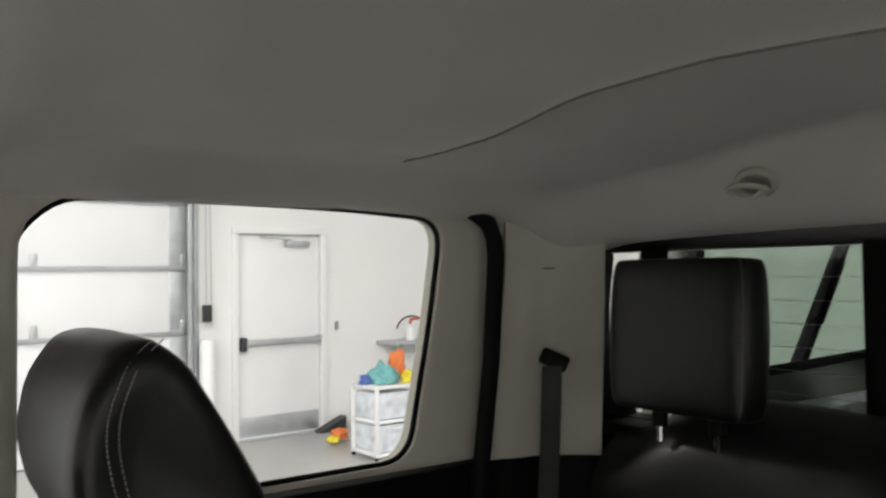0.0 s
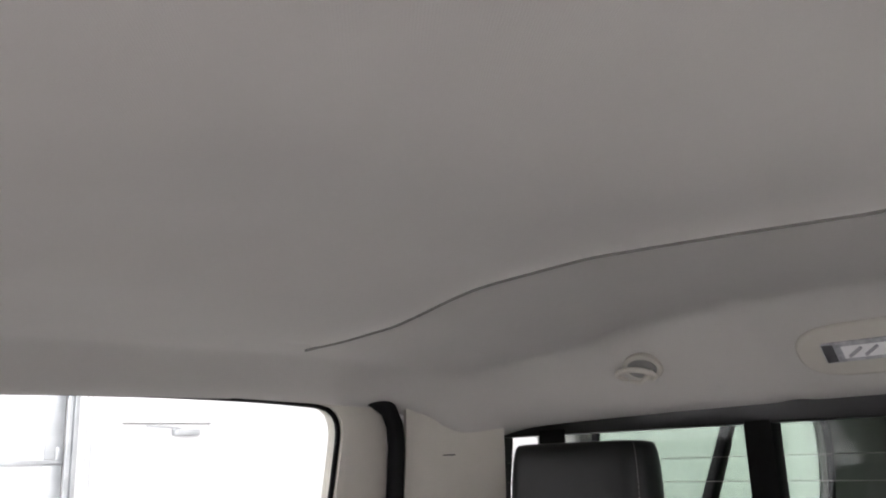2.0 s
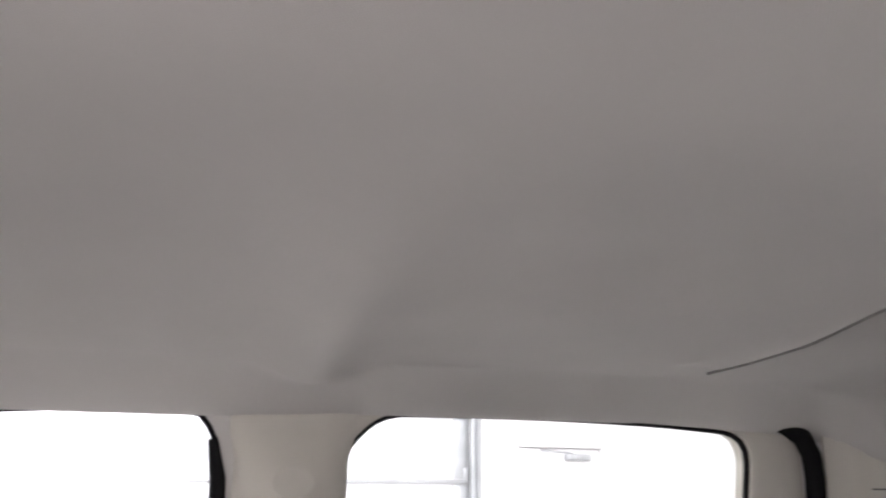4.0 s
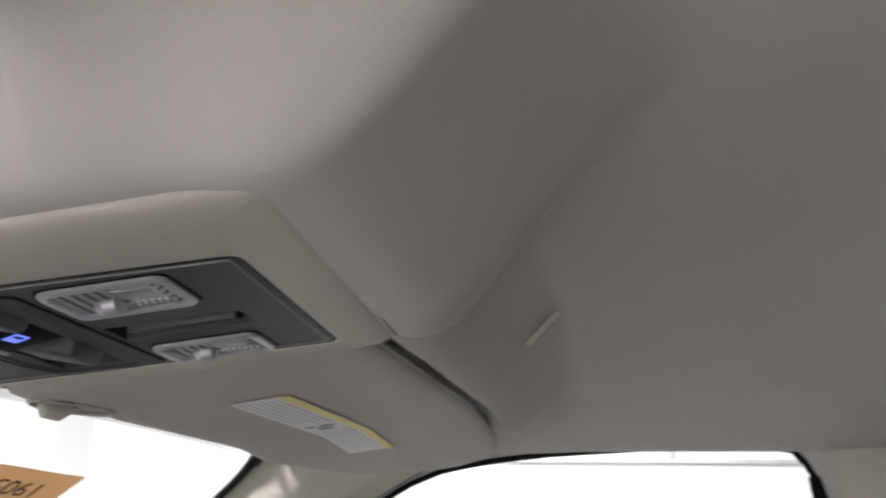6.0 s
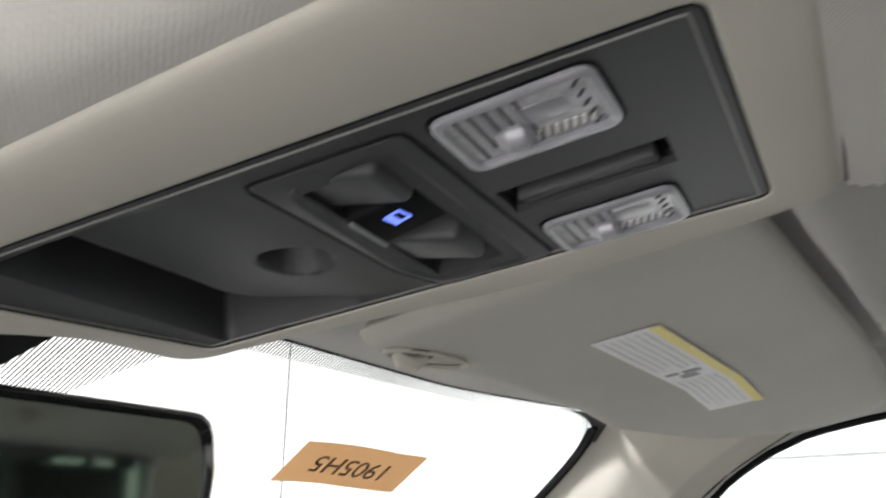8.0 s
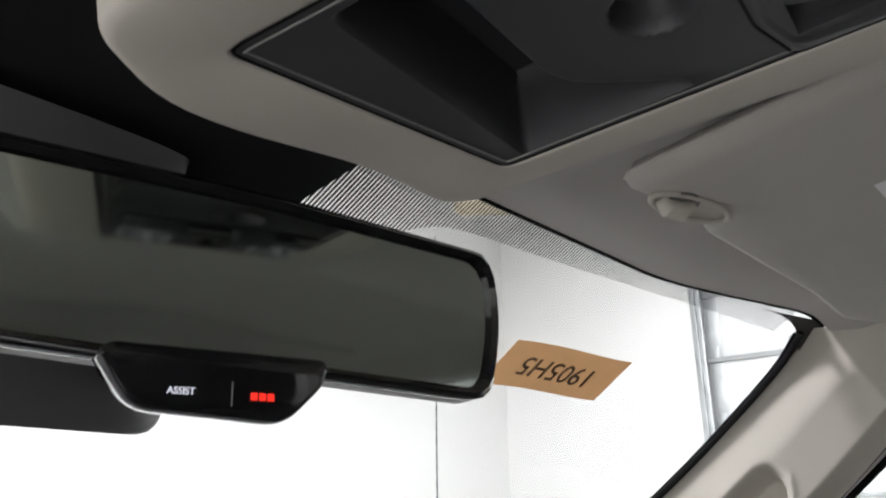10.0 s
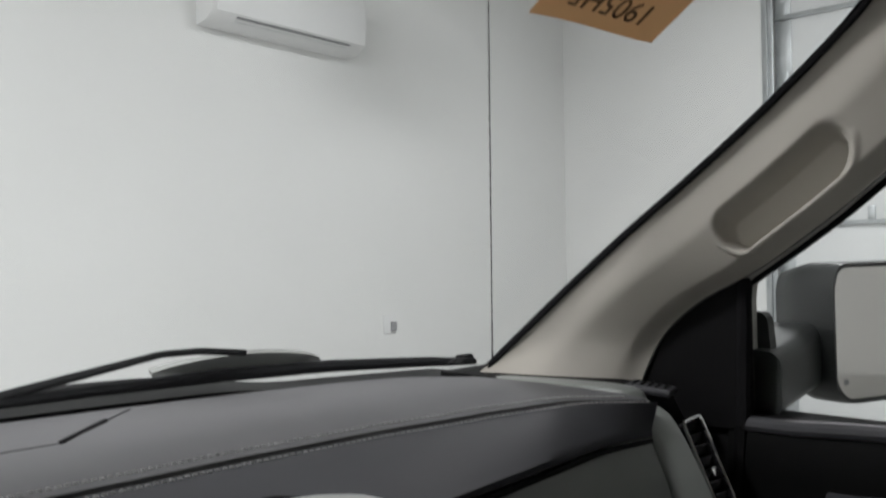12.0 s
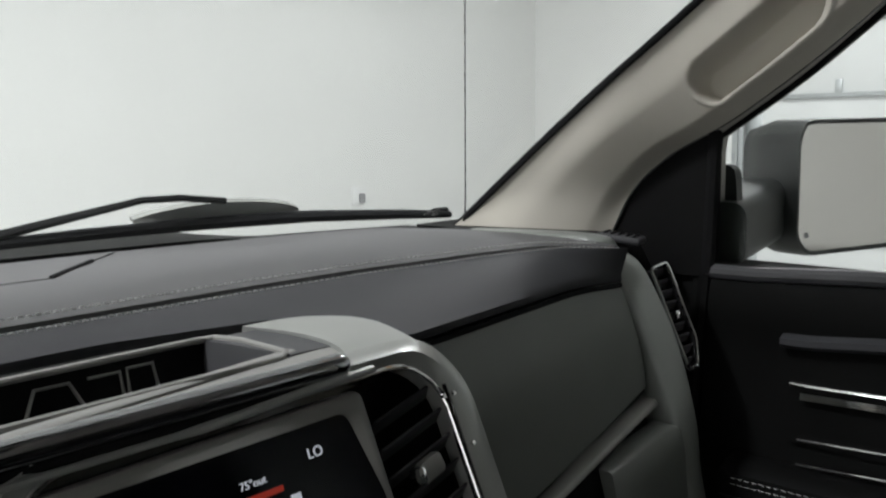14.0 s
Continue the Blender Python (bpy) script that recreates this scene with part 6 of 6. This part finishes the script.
ceil = part("ceiling", span((LEFT - 0.2, BACK - 0.2, TOP), (SIDE + 0.2, FRONT + 0.2, TOP + 0.1), m=ROOM), CEILING)
setting(ceil, "white workshop ceiling", "ceiling")
for nm, a, b in (("wall_north", (LEFT - 0.2, FRONT, 0), (SIDE + 0.2, FRONT + 0.2, TOP)), ("wall_south", (LEFT - 0.2, BACK - 0.2, 0), (SIDE + 0.2, BACK, TOP)), ("wall_west", (LEFT - 0.2, BACK, 0), (LEFT, FRONT, TOP))):
    ob = part(nm, span(a, b, m=ROOM), WALL)
    setting(ob, "plain white workshop wall", "wall")
# east wall with the openings of the roll-up door and the exit door
GD0, GD1, GDZ = -2.96, 3.30, 4.35
MD0, MD1, MDZ = -4.40, -3.46, 2.09
bm = plate([BACK, MD0, MD1, GD0, GD1, FRONT], [0.0, MDZ, GDZ, TOP], [(MD0, 0, MD1, MDZ), (GD0, 0, GD1, GDZ)], 0.2, ROOM @ basis((SIDE, 0, 0), (0, 1, 0), (0, 0, 1)), lambda x, y: (x, y))
east = part("wall_east", bm, WALL)
setting(east, "white workshop wall with two doors", "wall")
part("wall_outer", span((SIDE + 0.2, BACK, 0), (SIDE + 0.25, FRONT, TOP), m=ROOM), WALL, east)

# sectional roll-up door
gd = thing("roll_up_door", room_xyz(SIDE + 0.05, 0.2, 0), "white sectional roll-up door with steel rails and hinges", "garage door")
for k in range(7):
    z0 = 0.50 + 0.63 * (k - 1)
    z0, z1 = max(z0, 0.01), z0 + 0.63
    part("door_section", span((SIDE + 0.05, GD0 + 0.02, z0 + 0.004), (SIDE + 0.09, GD1 - 0.02, z1 - 0.004), 0.004, m=ROOM), PANEL_WHITE, gd, "white door section")
    part("section_rail", span((SIDE + 0.012, GD0 + 0.02, z1 - 0.035), (SIDE + 0.05, GD1 - 0.02, z1 + 0.005), 0.004, m=ROOM), STEEL, gd, "steel stiffening rail")
    for v in (GD0 + 0.05, -1.58, -0.2, 1.2, 2.5, GD1 - 0.1):
        part("hinge", span((SIDE + 0.03, v - 0.03, z1 + 0.0), (SIDE + 0.052, v + 0.03, z1 + 0.12), 0.008, m=ROOM), STEEL, gd, "steel hinge")
    for v0, v1 in ((GD0 + 0.02, GD0 + 0.18), (GD1 - 0.16, GD1 - 0.02)):
        part("end_stile", span((SIDE + 0.040, v0, z0 + 0.01), (SIDE + 0.051, v1, z1 - 0.04), 0.002, m=ROOM), STEEL, gd, "steel end stile")
for v in (GD0 - 0.03, GD1 + 0.03):
    s = -1 if v < 0 else 1
    tr = thing("door_track", room_xyz(SIDE, v, 0), "galvanised steel roll-up door track on the wall", "door track", "door tracks")
    part("angle", span((SIDE - 0.07, v - 0.012, 0), (SIDE - 0.004, v + 0.004, GDZ), 0.002, m=ROOM), STEEL, tr, "steel angle")
    part("channel", span((SIDE - 0.055, v - s * 0.06, 0), (SIDE - 0.03, v - s * 0.015, GDZ), 0.004, m=ROOM), STEEL, tr, "steel channel")
    part("flange", span((SIDE - 0.010, v, 0), (SIDE - 0.003, v + s * 0.06, GDZ), 0.001, m=ROOM), STEEL, tr)
chain = thing("pull_chain", room_xyz(SIDE - 0.04, -3.15, 1.2), "hanging hoist chain with a dark wall box", "pull chain")
for dv in (0.0, -0.05):
    part("chain", tube([room_xyz(SIDE - 0.05, -3.11 + dv, 1.15), room_xyz(SIDE - 0.05, -3.10 + dv * 0.8, 4.3)], 0.006, 6), STEEL, chain, "steel chain")
part("wall_box", span((SIDE - 0.08, -3.16, 1.22), (SIDE, -3.08, 1.38), 0.01, m=ROOM), TRIM_DARK, chain, "dark control box")
post = thing("bollard", room_xyz(SIDE - 0.06, -3.10, 0), "white round post guarding the door track", "bollard")
part("post", tube([room_xyz(SIDE - 0.10, -3.10, 0), room_xyz(SIDE - 0.10, -3.10, 1.02), room_xyz(SIDE - 0.10, -3.10, 1.05)], [0.075, 0.075, 0.055], 20), PVC, post)

# exit door
md = thing("exit_door", room_xyz(SIDE, -3.93, 0), "closed white steel exit door with push bar and kick plate", "door")
for a, b in (((SIDE - 0.03, MD1, 0), (SIDE + 0.12, MD1 + 0.07, MDZ)), ((SIDE - 0.03, MD0 - 0.07, 0), (SIDE + 0.12, MD0, MDZ)), ((SIDE - 0.03, MD0 - 0.07, MDZ), (SIDE + 0.12, MD1 + 0.07, MDZ + 0.07))):
    part("door_frame", span(a, b, 0.006, m=ROOM), DOOR_PAINT, md, "white door frame")
leaf = part("leaf", span((SIDE + 0.02, MD0 + 0.004, 0.01), (SIDE + 0.065, MD1 - 0.004, MDZ - 0.004), 0.003, m=ROOM), DOOR_PAINT, md, "white door leaf")
part("kick_plate", span((SIDE + 0.014, MD0 + 0.02, 0.03), (SIDE + 0.020, MD1 - 0.02, 0.23), 0.001, m=ROOM), STEEL, leaf, "brushed steel kick plate")
part("push_bar", span((SIDE - 0.055, MD0 + 0.02, 0.955), (SIDE - 0.005, MD1 - 0.03, 1.015), 0.010, m=ROOM), STEEL, leaf, "steel push bar")
part("bar_end", span((SIDE - 0.065, MD1 - 0.075, 0.90), (SIDE + 0.02, MD1 - 0.02, 1.04), 0.010, m=ROOM), TRIM_DARK, leaf, "dark bar end")
part("bar_end", span((SIDE - 0.045, MD0 + 0.01, 0.94), (SIDE + 0.02, MD0 + 0.04, 1.03), 0.006, m=ROOM), STEEL, leaf)
part("closer", span((SIDE - 0.045, -4.27, 1.965), (SIDE + 0.02, -3.98, 2.03), 0.015, m=ROOM), STEEL, leaf, "door closer")
part("closer_arm", tube([room_xyz(SIDE - 0.03, -4.05, 2.035), room_xyz(SIDE - 0.10, -3.85, 2.045), room_xyz(SIDE - 0.01, -3.70, 2.06)], 0.010, 6), STEEL, leaf, "closer arm")
part("threshold", span((SIDE - 0.06, MD0, 0), (SIDE + 0.1, MD1, 0.012), 0.004, m=ROOM), STEEL, md, "metal threshold")
bell = thing("wall_switch", room_xyz(SIDE, -4.60, 1.1), "small grey push button on the white wall", "switch")
part("plate", span((SIDE - 0.012, -4.625, 1.06), (SIDE, -4.575, 1.16), 0.004, m=ROOM), INK, bell)
stop = thing("door_wedge", room_xyz(7.3, -4.42, 0), "dark rubber wedge on the floor by the door", "door stop")
part("wedge", loft([[room_xyz(7.36 + a, -4.30 - b, c) for a, b, c in ((0, 0, 0), (0.12, 0, 0), (0.12, 0, 0.02), (0, 0, 0.02))], [room_xyz(7.36 + a, -4.62 - b, c) for a, b, c in ((0, 0, 0), (0.12, 0, 0), (0.12, 0, 0.15), (0, 0, 0.15))]]), TRIM_DARK, stop)
org = thing("floor_cloth", room_xyz(6.85, -4.2, 0), "crumpled orange and yellow cloth on the floor", "cloth")


def heap(c, r, h, seed, n=26):
    """A crumpled pile: a lumpy mound."""
    rnd = random.Random(seed)
    bm = bmesh.new()
    bmesh.ops.create_icosphere(bm, subdivisions=4, radius=1)
    for v in bm.verts:
        d = v.co.copy()
        k = 0.78 + 0.42 * noise.noise(d * 1.7 + Vector((seed, 0, 0))) + 0.16 * noise.noise(d * 5 + Vector((0, seed, 0)))
        v.co = Vector((d.x * r[0] * k, d.y * r[1] * k, max(d.z, -0.25) * h * k + h * 0.25)) + Vector(c)
    return bm


part("cloth", heap(room_xyz(6.85, -4.23, 0.03), (0.09, 0.11), 0.09, 3), ORANGE, org, "orange cloth", sharp=80)
part("cloth", heap(room_xyz(6.80, -4.12, 0.02), (0.07, 0.08), 0.06, 5), YELLOW_CLOTH, org, "yellow cloth", sharp=80)

# drawer tower with cloths on top
CU0, CU1, CV0, CV1 = 5.86, 6.26, -4.46, -4.02
tower = thing("drawer_tower", room_xyz(6.05, -4.24, 0), "white plastic drawer tower with cloudy clear drawers", "drawer tower")
for u in (CU0, CU1):
    for v in (CV0, CV1):
        part("post", span((u - 0.018, v - 0.018, 0.03), (u + 0.018, v + 0.018, 0.66), 0.006, m=ROOM), PVC, tower, "white corner post")
        part("caster", tube([room_xyz(u, v - 0.012, 0.018), room_xyz(u, v + 0.012, 0.018)], 0.018, 10), BLACK, tower, "black caster")
for z in (0.05, 0.34, 0.645):
    part("shelf_frame", span((CU0 - 0.018, CV0 - 0.018, z - 0.014), (CU1 + 0.018, CV1 + 0.018, z + 0.014), 0.008, m=ROOM), PVC, tower, "white shelf frame")
for z in (0.07, 0.36):
    part("drawer", span((CU0 + 0.01, CV0 + 0.022, z), (CU1 + 0.012, CV1 - 0.022, z + 0.235), 0.012, m=ROOM), CLEAR_BOX, tower, "cloudy clear drawer")
    part("drawer_pull", span((CU0 - 0.024, -4.30, z + 0.19), (CU0 - 0.005, -4.18, z + 0.215), 0.006, m=ROOM), PVC, tower, "white drawer pull")
for nm, c, r, h, seed, m_, lab in (("rag_pile", (6.05, -4.20, 0.66), (0.17, 0.18), 0.17, 11, TEAL, "heap of teal rags on the drawer tower"), ("blue_rag", (6.10, -4.05, 0.66), (0.07, 0.07), 0.08, 12, BLUE, "dark blue rag on the drawer tower"),
                               ("yellow_rag", (5.95, -4.42, 0.66), (0.08, 0.08), 0.10, 13, YELLOW_CLOTH, "yellow rag on the drawer tower"), ("orange_rag", (6.12, -4.42, 0.68), (0.10, 0.12), 0.26, 14, ORANGE, "orange rag heaped on the drawer tower")):
    tagged(part(nm, heap(room_xyz(*c), r, h, seed), m_, sharp=80), lab, "rag")

shelf = thing("wall_shelf", room_xyz(7.3, -5.4, 0.9), "grey steel wall shelf holding small tools", "shelf")
part("board", span((SIDE - 0.42, -6.6, 0.885), (SIDE, -5.12, 0.92), 0.004, m=ROOM), STEEL, shelf, "grey shelf board")
for v in (-5.25, -5.9, -6.5):
    part("bracket", tube([room_xyz(SIDE - 0.005, v, 0.62), room_xyz(SIDE - 0.30, v, 0.885)], 0.010, 6), STEEL, shelf, "steel bracket")
tool = thing("hand_sprayer", room_xyz(7.25, -5.42, 0.92), "red and white hand sprayer on the shelf", "sprayer")
part("bottle", tube([room_xyz(7.28, -5.42, 0.92), room_xyz(7.28, -5.42, 1.06), room_xyz(7.28, -5.42, 1.10)], [0.05, 0.05, 0.02], 14), PVC, tool, "white bottle")
part("trigger", tube([room_xyz(7.28, -5.42, 1.10), room_xyz(7.28, -5.42, 1.15), room_xyz(7.24, -5.50, 1.16)], [0.018, 0.022, 0.012], 8), RED, tool, "red trigger")
part("hose", tube([room_xyz(7.27, -5.42 + 0.20 * math.cos(a), 1.02 + 0.17 * math.sin(a)) for a in np.linspace(0.2, 3.6, 16)], 0.010, 6), TRIM_DARK, tool, "dark hose")
can = thing("spray_can", room_xyz(7.25, -5.75, 0.92), "pale tool on the shelf", "tool")
part("body", tube([room_xyz(7.25, -5.75, 0.92), room_xyz(7.25, -5.75, 1.05), room_xyz(7.25, -5.78, 1.12)], [0.06, 0.055, 0.02], 12), PVC, can)
part("cap", tube([room_xyz(7.25, -5.78, 1.12), room_xyz(7.25, -5.79, 1.16)], 0.02, 10), RED, can, "red cap")

# wall air conditioner
ac = thing("air_conditioner", room_xyz(3.7, FRONT - 0.12, 3.2), "white wall-mounted air conditioner with open outlet slot", "air conditioner")
prof = [(0.0, 3.54), (0.20, 3.53), (0.235, 3.47), (0.24, 3.25), (0.222, 3.17), (0.12, 3.112), (0.0, 3.10)]
part("case", loft([[room_xyz(u, FRONT - a * k, 3.275 + (z - 3.275) * k2) for a, z in prof] for u, k, k2 in ((2.965, 0.9, 0.97), (2.985, 1, 1), (4.335, 1, 1), (4.36, 0.9, 0.97))]), PVC, ac, "white plastic case", sharp=40)
under = lambda u, a, k: room_xyz(u, FRONT - a - 0.49 * k, 3.17 - 0.569 * (0.222 - a) - 0.87 * k)        # the sloping underside, k proud of it
for name, a, b, k, m_, text in (("slot", 0.204, 0.186, 0.004, INK, "dark outlet slot"), ("vane", 0.185, 0.168, 0.010, PVC, "white outlet vane"), ("slot", 0.166, 0.157, 0.004, STEEL, "grey lower slot")):
    part(name, slab([[under(u, w, k) for u in np.linspace(3.16, 4.20, 6)] for w in (a, b)], ROOM.to_3x3() @ Vector((0, 0.004, 0.004))), m_, ac, text)
unit = thing("ceiling_unit", room_xyz(4.4, 3.6, 3.9), "cream plastic unit hanging from the workshop ceiling", "ceiling unit")
um = Matrix.Translation((4.406, 3.796, 3.905)) @ pose(0, 0, 0, 0, 0, 42)
part("body", box((0.30, 0.48, 0.34), um @ Matrix.Translation((0, 0.13, 0)), 0.06, 4), mat("cream_plastic", (0.60, 0.53, 0.40), 0.6, var=0.05, scale=8, bump=0.05), unit, "rounded cream case")
part("side_knob", box((0.04, 0.06, 0.07), um @ Matrix.Translation((0, -0.125, -0.03)), 0.012), INK, unit, "grey side knob")
part("rod", tube([um @ Vector((0, 0, 0.16)), Vector((4.406, 3.796, TOP))], 0.012, 8), STEEL, unit, "steel hanging rod")
outl = thing("wall_outlet", room_xyz(4.79, FRONT, 0.93), "white wall outlet box with a grey cover", "outlet")
part("plate", span((4.715, FRONT - 0.012, 0.855), (4.865, FRONT, 1.015), 0.006, m=ROOM), PVC, outl, "white outlet plate")
part("cover", span((4.79, FRONT - 0.030, 0.875), (4.855, FRONT - 0.012, 0.955), 0.006, m=ROOM), INK, outl, "grey cover")
# unseen ceiling fittings, added round the lamps
for u in LAMP_U:
    for v in LAMP_V:
        fit = thing("unseen_ceiling_light", room_xyz(u, v, 4.6), "white ceiling light, unseen, added to carry a lamp", "ceiling light", "workshop ceiling lights")
        part("body", span((u - 0.64, v - 0.29, 4.54), (u + 0.64, v + 0.29, 4.60), 0.005, m=ROOM), PVC, fit, "white body")
        for a in (-0.5, 0.5):
            part("hanger", tube([room_xyz(u + a, v, 4.60), room_xyz(u + a, v, TOP)], 0.006, 6), STEEL, fit, "hanger wire")
